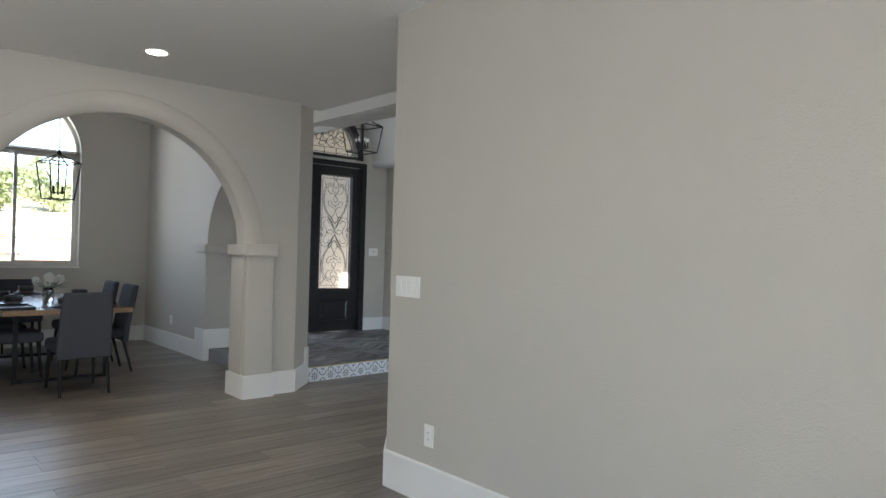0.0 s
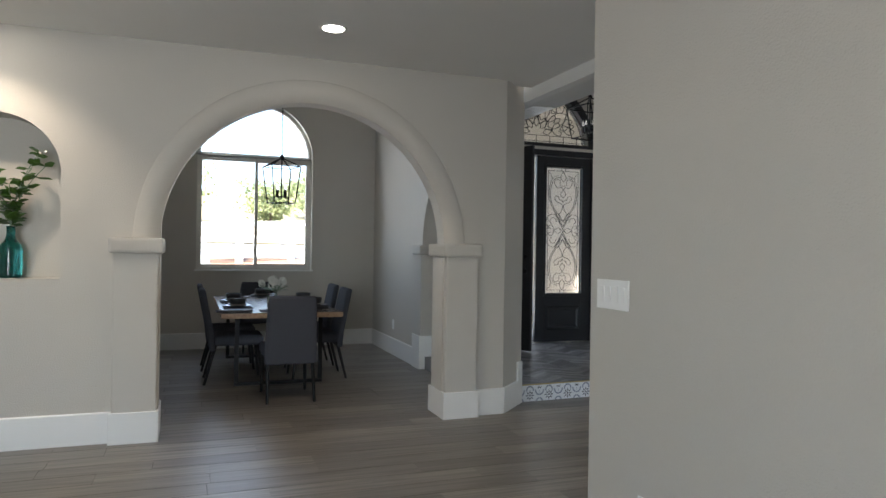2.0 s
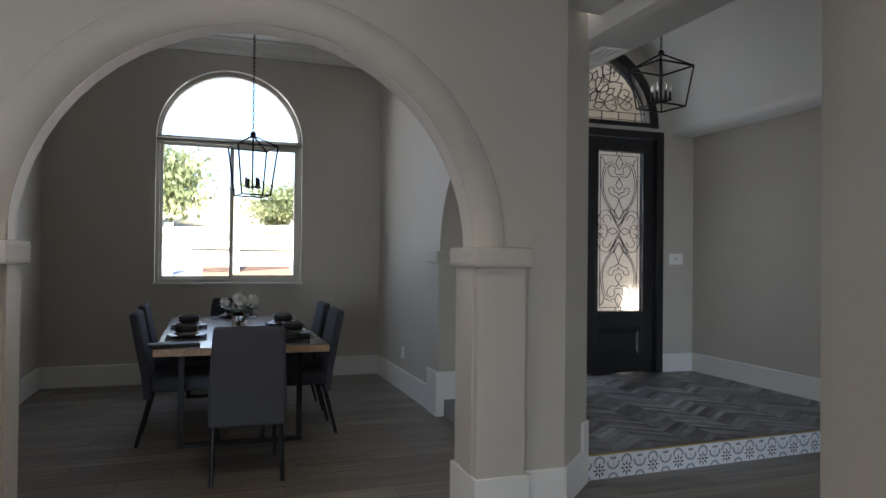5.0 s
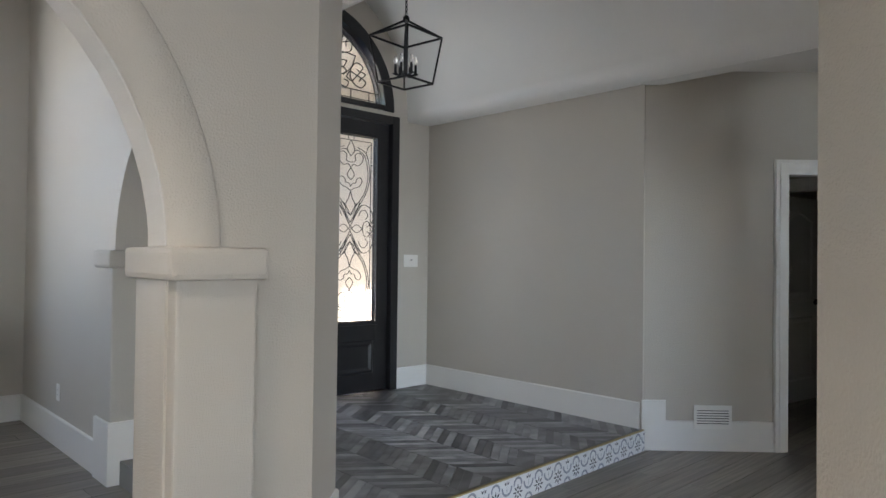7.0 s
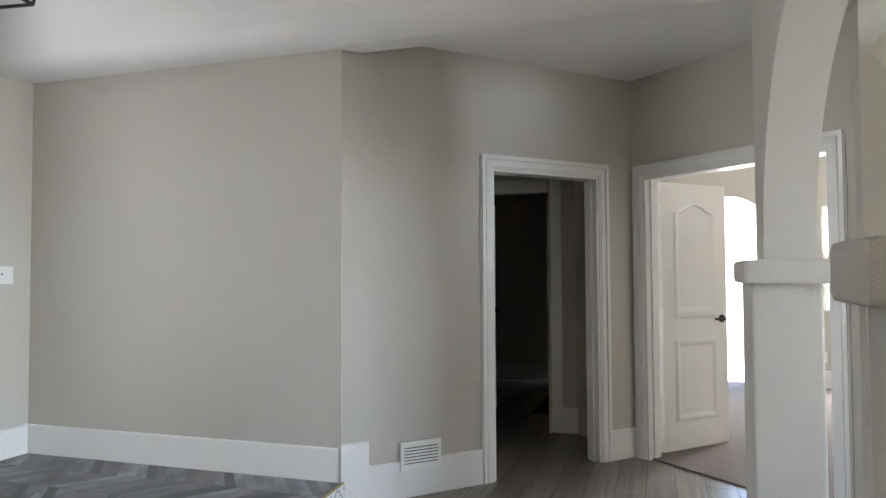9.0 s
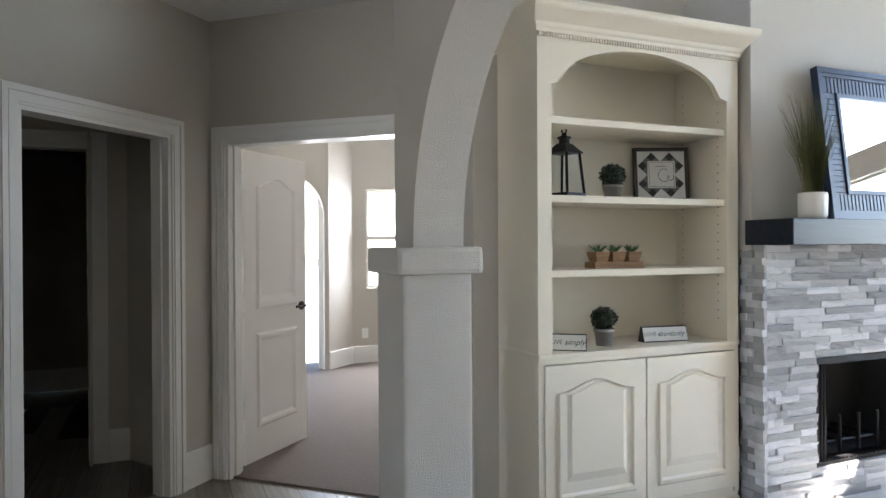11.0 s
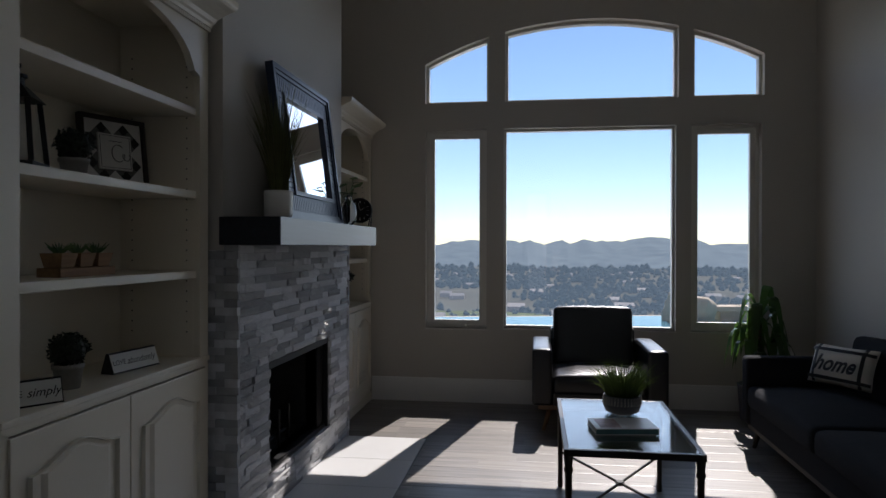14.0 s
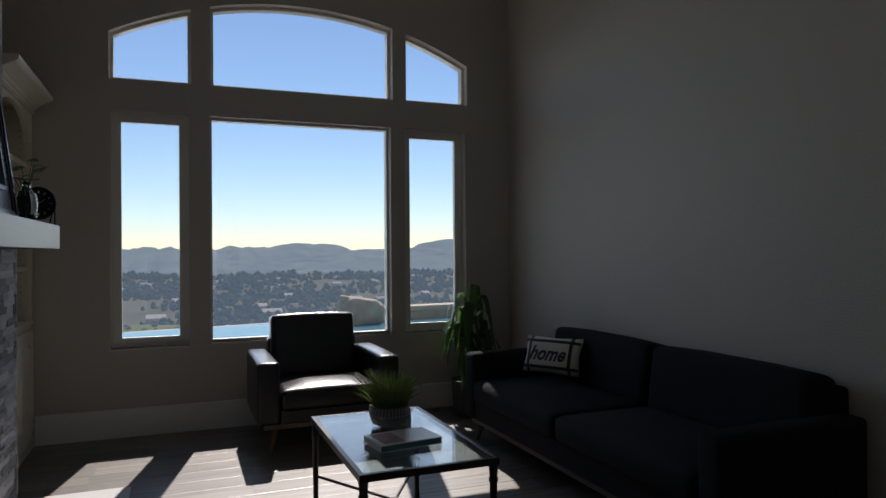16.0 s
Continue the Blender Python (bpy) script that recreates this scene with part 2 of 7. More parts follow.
def wall(bm, p0, p1, thick, z0, z1, openings=()):
    """Wall from p0 to p1 in plan; thick goes to the left of that way (negative: right). openings: (u0, u1, bottom, top function or number)."""
    p0, p1 = Vector(p0), Vector(p1)
    d = (p1 - p0)
    length = d.length
    d.normalize()
    nrm = Vector((-d.y, d.x)) * thick

    def P(u, z, back):
        q = p0 + d * u + (nrm if back else Vector((0, 0)))
        return bm.verts.new((q.x, q.y, z))

    def quad(a, b, c, e):
        bm.faces.new((P(*a), P(*b), P(*c), P(*e)))
    cuts = {0.0, length}
    ops = []
    for u0, u1, b, t in openings:
        n = 1 if not callable(t) else 28
        f = t if callable(t) else (lambda u, t=t: t)
        us = [u0 + (u1 - u0) * (0.5 - 0.5 * math.cos(math.pi * i / n)) for i in range(n + 1)]
        cuts.update(us)
        ops.append((u0, u1, b, f))
    cuts = sorted(cuts)
    for a, b in zip(cuts, cuts[1:]):
        if b - a < 1e-6:
            continue
        mid = (a + b) / 2
        here = sorted((o for o in ops if o[0] < mid < o[1]), key=lambda o: o[2])
        la, lb = z0, z0
        for o in here + [None]:
            ha, hb = (o[2], o[2]) if o else (z1, z1)
            if max(ha - la, hb - lb) > 1e-5:
                for back in (0, 1):
                    quad((a, la, back), (b, lb, back), (b, hb, back), (a, ha, back))
            if o:
                ta, tb = o[3](a), o[3](b)
                if o[2] > z0 + 1e-5:
                    quad((a, o[2], 0), (b, o[2], 0), (b, o[2], 1), (a, o[2], 1))
                quad((a, ta, 0), (b, tb, 0), (b, tb, 1), (a, ta, 1))
                la, lb = ta, tb
        quad((a, z1, 0), (b, z1, 0), (b, z1, 1), (a, z1, 1))
    for u0, u1, b, f in ops:
        for u in (u0, u1):
            if f(u) - b > 1e-4:
                quad((u, b, 0), (u, f(u), 0), (u, f(u), 1), (u, b, 1))
    for u in (0, length):
        quad((u, z0, 0), (u, z1, 0), (u, z1, 1), (u, z0, 1))
    bmesh.ops.remove_doubles(bm, verts=bm.verts[:], dist=1e-5)
    return bm


def round_top(c, r, z):
    return lambda u: z + math.sqrt(max(0.0, r * r - (u - c) ** 2))


# ---- large structure ----
CZ = 2.74          # ceiling of the west room and the nook
SPR = 1.385        # top of the pillar caps
SOF = 2.64         # soffit under the vault

# Dining arch wall, front face y = 6.70; the wall starts at x = -2.5
setting("wall_niche", wall(B(), (-2.5, 6.70), (1.45, 6.70), 0.30, 0, 3.7, [
    (2.5 + 0.42, 2.5 + 1.168, 1.105, round_top(2.5 + 0.794, 0.374, 1.80))]), WALL, "greige orange-peel plaster wall with an arched niche")
setting("wall_dining_arch", wall(B(), (1.45, 6.70), (4.397, 6.70), 0.15, 0, 3.7, [
    (0.33, 2.408, 0, round_top(1.365, 1.045, 1.36))]), WALL,
    "greige orange-peel plaster wall with a wide round arch")
setting("wall_niche_back", wall(B(), (0.30, 6.93), (1.30, 6.93), 0.06, 0.95, 2.3), WALL, "plain greige back of an arched wall niche")
# chamfered corner and the foyer's west wall with its arch
bm = B()
prism(bm, [(4.397, 6.70), (4.72, 7.016), (4.72, 7.10), (4.397, 7.10)], 0, 3.7)
setting("wall_corner_chamfer", bm, WALL, "greige chamfered plaster corner beside the foyer step")
setting("wall_foyer_west", wall(B(), (4.72, 7.10), (4.72, 11.0), 0.32, 0, 3.7, [
    (0.03, 1.74, 0, round_top(0.885, 0.855, 1.37))]), WALL, "greige plaster wall with a round arch between dining room and foyer")
setting("wall_dining_north", wall(B(), (0.6, 11.0), (4.75, 11.0), 0.22, 0, 3.7, [
    (1.43, 2.92, 1.035, 2.545), (1.43, 2.92, 2.545, round_top(2.175, 0.745, 2.545))]), WALL,
    "greige plaster wall round an arched dining window")
setting("wall_dining_west", wall(B(), (1.0, 7.0), (1.0, 11.0), 0.1, 0, 3.7), WALL, "plain greige dining room wall")
bm = B()
box(bm, 0.5, 4.8, 6.8, 11.1, 3.62, 3.75)
setting("ceiling_dining", bm, CEIL, "white painted dining room ceiling")

# foyer
DOOR_Y = 9.45
setting("wall_foyer_north", wall(B(), (4.6, DOOR_Y), (7.9, DOOR_Y), 0.2, 0, 4.3, [
    (0.66, 2.46, 0.15, 2.66), (0.711, 2.399, 2.702, round_top(1.555, 0.844, 2.702))]), WALL, "greige entry wall round the double front door")
setting("wall_foyer_east", wall(B(), (7.46, 7.14), (7.46, 9.6), -0.14, 0, 4.3), WALL, "smooth greige foyer wall")
# nook: two diagonal walls
D1A, D1B, D2B = Vector((7.465, 7.15)), Vector((9.07, 5.575)), Vector((7.86, 4.215))
setting("wall_nook_north", wall(B(), D1A, D1B, 0.12, 0, 3.2, [(1.03, 1.925, 0, 2.015)]), WALL, "greige diagonal wall with a dark doorway")
setting("wall_nook_south", wall(B(), D1B, D2B, 0.12, 0, 3.2, [(0.11, 1.45, 0, 2.015)]), WALL, "greige diagonal wall with the bedroom doorway")
# vault over the foyer and hall
bm = B()
VX0, VX1, VC, VR = 5.06, 7.18, 6.12, 1.06
n = 24
ring = [(4.70, SOF), (VX0, SOF)] + [(VC - VR * math.cos(math.pi * i / n), SOF + 0.10 + VR * math.sin(math.pi * i / n)) for i in range(n + 1)] + [(VX1, SOF), (7.50, SOF)]
lo = [bm.verts.new((x, 4.90, z)) for x, z in ring]
hi = [bm.verts.new((x, 9.50, z)) for x, z in ring]
for i in range(len(ring) - 1):
    bm.faces.new((lo[i], lo[i + 1], hi[i + 1], hi[i]))
setting("ceiling_vault", bm, CEIL, "pale painted barrel-vaulted foyer ceiling", True)
bm = B()
box(bm, 4.697, 4.78, 4.90, 7.05, SOF - 0.003, 3.2)
box(bm, 7.40, 7.56, 4.90, 7.14, SOF - 0.003, 3.2)
setting("beam_hall", bm, CEIL, "painted edge of the hall's dropped beams")
bm = B()
prism(bm, [(-2.5, -0.4), (3.66, -0.4), (3.66, 4.12), (4.75, 5.12), (4.75, 6.85), (4.3, 6.85), (-2.5, 6.85)], CZ, CZ + 0.2)
setting("ceiling_west", bm, CEIL, "pale grey painted ceiling with recessed lights")
bm = B()
prism(bm, [(7.52, 4.0), (9.4, 4.0), (9.4, 7.6), (7.52, 7.6)], CZ, CZ + 0.2)
setting("ceiling_nook", bm, CEIL, "pale painted ceiling of the doorway nook")

# west room shell
setting("wall_near", wall(B(), (3.565, -0.24), (3.565, 4.11), -0.115, 0, 4.3), WALL, "greige orange-peel plaster partition wall")
bm = B()
prism(bm, [(3.565, 4.11), (3.68, 4.00), (4.42, 4.76), (4.42, 5.00), (4.31, 5.00)], 0, 4.3)
setting("wall_near_diagonal", bm, WALL, "greige diagonal end of the partition wall")
setting("wall_west_far", wall(B(), (-2.5, -0.4), (-2.5, 6.9), 0.12, 0, 2.9), WALL, "plain greige wall")
# The opening in the south wall is added, out of view, to let light in.
setting("wall_west_south", wall(B(), (-2.6, -0.24), (3.59, -0.24), -0.15, 0, 2.9, [(1.35, 3.55, 0.3, 2.1)]), WALL, "greige wall with an added, unseen opening that lets daylight in")

# arch between hall and living room
setting("wall_living_arch", wall(B(), (4.36, 4.96), (7.43, 4.96), -0.21, 0, 4.3, [
    (0.90, 2.852, 0, round_top(1.876, 0.976, 1.39))]), STUCCO,
    "textured plaster wall with a wide round arch")

# living room shell
setting("wall_living_south", wall(B(), (3.5, -0.02), (7.9, -0.02), -0.20, 0, 4.3, [
    (2.91, 3.455, 0.65, 2.415), (1.30, 2.76, 0.66, 2.415), (0.61, 1.175, 0.66, 2.415),
    (2.89, 3.46, 2.65, round_top(2.025, 3.10, 0.25)), (1.28, 2.75, 2.65, round_top(2.025, 3.10, 0.25)),
    (0.59, 1.16, 2.65, round_top(2.025, 3.10, 0.25))]), WALL, "greige window wall with six openings under one arch")
setting("wall_living_east", wall(B(), (7.86, -0.2), (7.86, 4.4), -0.12, 0, 4.3), WALL, "greige fireplace wall")
bm = B()
box(bm, 3.5, 9.0, -0.3, 4.95, 4.2, 4.4)
setting("ceiling_living", bm, CEIL, "high white living room ceiling")

# bedroom seen through the door
setting("wall_bedroom_east", wall(B(), (12.55, 0.5), (12.55, 3.77), -0.15, 0, 3.3, [(2.21, 3.10, 0.885, 2.07)]), WALL, "greige bedroom wall with a window")
setting("wall_bedroom_bay", wall(B(), (12.55, 3.77), (12.25, 4.12), -0.15, 0, 3.3), WALL, "short greige diagonal bedroom wall")
setting("wall_bedroom_arch", wall(B(), (12.25, 4.12), (12.25, 6.2), -0.2, 0, 3.3, [(0.05, 0.95, 0, round_top(0.50, 0.45, 1.74))]), WALL, "greige bedroom wall with an arched doorway")
setting("wall_bedroom_south", wall(B(), (7.98, 0.6), (12.7, 0.6), -0.15, 0, 3.3), WALL, "plain greige bedroom wall")
setting("wall_bedroom_north", wall(B(), (9.9, 6.1), (12.5, 6.1), 0.15, 0, 3.3), WALL, "plain greige bedroom wall")
setting("wall_bedroom_corner", wall(B(), (9.20, 5.62), (9.9, 6.1), 0.1, 0, 3.3), WALL, "plain greige bedroom corner")
bm = B()
prism(bm, [(7.80, 0.4), (12.8, 0.4), (12.8, 6.3), (9.9, 6.3), (9.2, 5.66), (7.80, 4.22)], 3.0, 3.15)
setting("ceiling_bedroom", bm, CEIL, "white bedroom ceiling")
# unlit passage and bathroom behind the other door
setting("wall_passage_east", wall(B(), (9.66, 6.02), (9.66, 7.45), -0.12, 0, 2.9, [(0.24, 1.04, 0, 2.04)]), WALL, "greige passage wall with a second doorway")
setting("wall_passage_north", wall(B(), (8.2, 7.30), (9.7, 7.30), 0.1, 0, 2.9), WALL, "plain greige passage wall")
setting("wall_passage_west", wall(B(), (8.0, 6.70), (8.25, 7.40), 0.1, 0, 2.9), WALL, "plain greige passage wall")
setting("wall_bath_east", wall(B(), (12.3, 6.28), (12.3, 8.2), -0.1, 0, 2.9), WALL, "plain closing wall of an unlit bathroom")
# The west and south walls are added to keep sky light out of the passage.
setting("wall_bath_west_added", wall(B(), (9.66, 7.40), (9.66, 8.1), 0.1, 0, 2.9), WALL, "plain closing wall of an unlit bathroom")
setting("wall_bath_south_added", wall(B(), (9.60, 6.28), (12.4, 6.28), -0.02, 0, 2.9), WALL, "plain closing wall of an unlit bathroom")
setting("wall_bath_north", wall(B(), (9.56, 8.0), (12.4, 8.0), 0.1, 0, 2.9), WALL, "plain closing wall of an unlit bathroom")
bm = B()
prism(bm, [(7.75, 7.05), (9.2, 5.70), (9.9, 6.16), (12.45, 6.2), (12.45, 8.2), (9.5, 8.2), (7.75, 7.6)], 2.5, 2.6)
setting("ceiling_passage", bm, CEIL, "plain ceiling of an unlit passage")

# floors
bm = B()
prism(bm, [(-2.6, -2.9), (7.9, -2.9), (7.9, 4.2), (9.1, 5.6), (9.9, 6.2), (12.5, 6.3), (12.5, 8.2), (4.8, 9.6), (4.8, 11.1), (-2.6, 11.1)], -0.25, -0.012)
setting("floor", bm, GAP, "dark sub-floor under the wood planks")
bm = B()
prism(bm, [(7.74, 4.1), (7.98, 0.5), (12.8, 0.5), (12.8, 6.2), (9.9, 6.15), (9.14, 5.6)], -0.1, 0.012)
setting("floor_bedroom_carpet", bm, CARPET, "taupe cut-pile bedroom carpet")
bm = B()
prism(bm, [(4.44, 7.12), (4.72, 7.03), (7.47, 7.13), (7.47, 9.8), (4.72, 9.8), (4.72, 8.86), (4.44, 8.86)], -0.1, 0.14)
setting("floor_foyer_platform", bm, GROUT, "raised foyer platform, one step above the wood floor")

# ---- trim, pillars, doors and windows ----
def run(bm, p0, p1, side, h, z0=0.0, t=0.016):
    """Skirting board along a wall's face; side: +1 to the left of the way, -1 to the right."""
    p0, p1 = Vector(p0), Vector(p1)
    d = (p1 - p0).normalized()
    nrm = Vector((-d.y, d.x)) * side * t
    a = [p0, p1, p1 + nrm, p0 + nrm]
    b = [p0, p1, p1 + nrm * 0.55, p0 + nrm * 0.55]
    v = [bm.verts.new((q.x, q.y, z)) for poly, z in ((a, z0), (a, z0 + h - 0.008), (b, z0 + h)) for q in poly]
    for k in (0, 4):
        for i in range(4):
            j = (i + 1) % 4
            bm.faces.new((v[k + i], v[k + j], v[k + 4 + j], v[k + 4 + i]))
    bm.faces.new(v[8:12])
    bm.faces.new(v[3::-1])
    return bm


def skirting(p0, p1, side, h=0.21, z0=0.0):
    return setting("baseboard", run(B(), p0, p1, side, h, z0), TRIM, "tall white painted baseboard")


def along(p, q, s):
    d = (Vector(q) - Vector(p)).normalized()
    return Vector(p) + d * s


skirting((-2.5, 6.70), (1.47, 6.70), -1)
skirting((4.15, 6.70), (4.397, 6.70), -1)
skirting((4.397, 6.70), (4.64, 6.938), -1)
skirting((4.64, 6.938), (4.72, 7.016), -1, 0.37)
skirting((3.565, -0.2), (3.565, 4.11), 1)
skirting((3.565, 4.11), (4.31, 5.00), 1)
skirting((1.02, 11.0), (4.40, 11.0), -1)
skirting((4.40, 11.0), (4.40, 9.08), -1)
skirting((1.0, 7.0), (1.0, 11.0), -1)
skirting((7.06, 9.45), (7.46, 9.45), -1, 0.19, 0.15)
skirting((7.46, 9.45), (7.46, 7.16), -1, 0.19, 0.15)
skirting((4.72, 8.87), (4.72, 9.45), -1, 0.20, 0.15)
skirting(D1A, along(D1A, D1B, 0.17), -1, 0.36)
skirting(along(D1A, D1B, 0.17), along(D1A, D1B, 0.94), -1, 0.215)
skirting(along(D1A, D1B, 2.015), along(D1A, D1B, 2.235), -1)
skirting(along(D1B, D2B, 1.80), along(D1B, D2B, 2.0), -1)
skirting((3.68, -0.02), (7.44, -0.02), 1)
skirting((3.68, 0.0), (3.68, 3.98), -1)
skirting((12.55, 0.6), (12.55, 3.77), 1)
skirting((12.55, 3.77), (12.25, 4.12), 1)
skirting((9.66, 6.04), (9.66, 6.17), 1)
skirting((12.30, 6.28), (12.30, 8.0), 1)


def pillar(name, x0, x1, y0, y1, label, cap=0.035, height=SPR - 0.105, bases=None):
    """Square plaster pillar with a rounded cap; the cap's top is at SPR."""
    bm = B()
    box(bm, x0, x1, y0, y1, 0, height + 0.01, 0.012)
    o = setting(name, bm, STUCCO, label)
    bm = B()
    box(bm, x0 - cap, x1 + cap, y0 - cap, y1 + cap, height, SPR, 0.02)
    part("pillar_cap", bm, STUCCO, o, "rounded plaster cap")
    if bases:
        bm = B()
        box(bm, x0 - 0.016, x1 + 0.016, y0 - 0.016, y1 + 0.016, 0, bases, 0.003)
        part("pillar_base", bm, TRIM, o, "white painted base boards")
    return o


pillar("pillar_dining_west", 1.49, 1.77, 6.64, 6.98, "square plaster pillar under the dining arch, with white base", 0.03, bases=0.21)
pillar("pillar_dining_east", 3.866, 4.138, 6.64, 6.98, "square plaster pillar under the dining arch, with white base", 0.03, bases=0.21)
pillar("pillar_foyer_north", 4.385, 4.755, 8.83, 9.07, "square plaster pillar under the foyer arch, with white base", 0.03, bases=0.37)
pillar("pillar_hall_east", 7.16, 7.49, 4.735, 5.02, "free-standing textured plaster pillar under the living room arch")
pillar("pillar_hall_west", 5.06, 5.20, 4.735, 5.088, "textured plaster pillar under the living room arch", 0.045)


def arch_band(bm, cx, cz, r0, r1, y0, y1, n=40):
    """Raised band round an arch, in a wall along x."""
    for i in range(n):
        q = []
        for k in (i, i + 1):
            a = math.pi * k / n
            c, s_ = math.cos(a), math.sin(a)
            q.append([(cx + r * c, y, cz + r * s_) for r, y in ((r0, y0), (r1 - 0.006, y0), (r1, y0 + 0.006), (r1, y1), (r0, y1))])
        v = [[bm.verts.new(p) for p in ring] for ring in q]
        for a in range(5):
            b = (a + 1) % 5
            bm.faces.new((v[0][a], v[0][b], v[1][b], v[1][a]))
    bmesh.ops.remove_doubles(bm, verts=bm.verts[:], dist=1e-5)
    return bm


setting("trim_dining_arch", arch_band(B(), 2.815, 1.36, 1.041, 1.212, 6.678, 6.705), WALL, "raised plaster band round the dining arch", True)


def casing(p, q, u0, u1, top, room, back=0.12, w=0.088):
    """Moulded white casing round a doorway in the wall from p to q, and its jamb lining. room: side that the casing faces."""
    p, q = Vector(p), Vector(q)
    d = (q - p).normalized()
    n_ = Vector((-d.y, d.x))

    def board(bm, a, b, z0, z1, t0, t1):
        pts = [p + d * a + n_ * t0, p + d * b + n_ * t0, p + d * b + n_ * t1, p + d * a + n_ * t1]
        v = [bm.verts.new((c.x, c.y, z)) for z in (z0, z1) for c in pts]
        for f in ((3, 2, 1, 0), (4, 5, 6, 7), (0, 1, 5, 4), (1, 2, 6, 5), (2, 3, 7, 6), (3, 0, 4, 7)):
            bm.faces.new([v[i] for i in f])
    bm = B()
    s = room
    for t, lo, hi in ((0.014, 0.0, w), (0.021, 0.012, 0.05), (0.026, 0.056, w - 0.006)):
        board(bm, u0 - hi, u0 - lo, 0, top + lo, 0, s * t)
        board(bm, u1 + lo, u1 + hi, 0, top + lo, 0, s * t)
        board(bm, u0 - hi, u1 + hi, top + lo, top + hi, 0, s * t)
    b = -s * back
    for a in (u0 - 0.001, u1 - 0.019):
        board(bm, a, a + 0.02, 0, top, s * 0.004, b * 1.03)
    board(bm, u0, u1, top - 0.02, top + 0.001, s * 0.004, b * 1.03)
    board(bm, u0 + 0.02, u0 + 0.032, 0, top - 0.02, b * 0.35, b * 0.75)
    board(bm, u1 - 0.032, u1 - 0.02, 0, top - 0.02, b * 0.35, b * 0.75)
    return bm


setting("trim_door_passage", casing(D1A, D1B, 1.03, 1.925, 2.015, -1), TRIM, "moulded white door casing")
setting("trim_door_bedroom", casing(D1B, D2B, 0.11, 1.45, 2.015, -1), TRIM, "moulded white double-door casing")
setting("trim_door_bath", casing((9.66, 6.02), (9.66, 7.45), 0.24, 1.04, 2.04, 1), TRIM, "moulded white door casing in an unlit passage")


def panel_outline(w0, w1, z0, z1, arch, n=14):
    """Outline of a raised panel; arch: rise of its eyebrow top."""
    pts = [(w0, z0), (w1, z0), (w1, z1)]
    if arch:
        for i in range(1, n):
            u = i / n
            pts.append((w1 + (w0 - w1) * u, z1 + arch * 0.5 * (1 - math.cos(2 * math.pi * u))))
    pts.append((w0, z1))
    return pts


def raised_panel(bm, outline, y, d, steps=((0.0, 0.0), (0.012, 1.0), (0.03, 1.0), (0.055, 0.15))):
    """Moulded panel on the face y: rings inset from the outline, raised by d times each step. d < 0: towards -y."""
    cx = sum(p[0] for p in outline) / len(outline)
    cz = sum(p[1] for p in outline) / len(outline)
    w = max(p[0] for p in outline) - min(p[0] for p in outline)
    h = max(p[1] for p in outline) - min(p[1] for p in outline)
    rings = []
    for ins, up in steps:
        kx, kz = 1 - 2 * ins / w, 1 - 2 * ins / h
        rings.append([bm.verts.new((cx + (px - cx) * kx, y + d * up, cz + (pz - cz) * kz)) for px, pz in outline])
    m = len(outline)
    for a, b in zip(rings, rings[1:]):
        for i in range(m):
            j = (i + 1) % m
            bm.faces.new((a[i], a[j], b[j], b[i]))
    bm.faces.new(rings[-1])
    return bm


def panel_door(name, at, turn, w, label, handle_side=1):
    """White two-panel door; hinge at its local x = 0."""
    o = thing(name, at, label, "door", turn)
    bm = B()
    box(bm, 0, w, -0.018, 0.018, 0.012, 2.0, 0.002)
    leaf = part("door_leaf", bm, DOORW, o)
    for y, d in ((-0.018, -0.013), (0.018, 0.013)):
        raised_panel(bm := B(), panel_outline(0.12, w - 0.12, 0.98, 1.78, 0.07), y, d)
        part("upper_panel", bm, DOORW, leaf)
        raised_panel(bm := B(), panel_outline(0.12, w - 0.12, 0.22, 0.83, 0), y, d)
        part("lower_panel", bm, DOORW, leaf)
    x = w - 0.065
    bm = B()
    for s in (-1, 1):
        tube(bm, (x, s * 0.016, 0.97), (x, s * 0.03, 0.97), 0.03, n=16)
        tube(bm, (x, s * 0.03, 0.97), (x, s * 0.06, 0.97), 0.01)
        tube(bm, (x + 0.005, s * 0.058, 0.97), (x - 0.11, s * 0.058, 0.97), 0.009)
    part("lever_handle", bm, DARKBRONZE, o, "dark bronze lever handle")
    for z in (0.25, 1.02, 1.80):
        bm = B()
        box(bm, -0.012, 0.002, -0.03, 0.012, z - 0.045, z + 0.045)
        part("hinge", bm, PLATE, o)
    return o


DARKBRONZE = mat("dark_bronze", (0.03, 0.028, 0.026), 0.35, metal=0.9)
panel_door("bedroom_door", (9.185, 5.385, 0.0), -44.5, 0.69, "white two-panel bedroom door standing open inwards")
panel_door("bathroom_door", (9.74, 7.06, 0.0), -8, 0.78, "white panel door standing open in the unlit bathroom")


# front door
def stroke(bm, pts, r, n=5):
    """Thin bar along a plane curve."""
    pts = [Vector(p) for p in pts]
    for a, b in zip(pts, pts[1:]):
        if (b - a).length > 1e-5:
            bar(bm, a, b, r * 2, r * 2)


def smooth(pts, n=5):
    """Points of a smooth curve through the given pairs."""
    P = [Vector(p) for p in pts]
    P = [P[0] * 2 - P[1]] + P + [P[-1] * 2 - P[-2]]
    out = []
    for a, b, c, d in zip(P, P[1:], P[2:], P[3:]):
        for i in range(n):
            t = i / n
            out.append(0.5 * (2 * b + (c - a) * t + (2 * a - 5 * b + 4 * c - d) * t * t + (3 * b - a - 3 * c + d) * t ** 3))
    return out + [P[-2]]


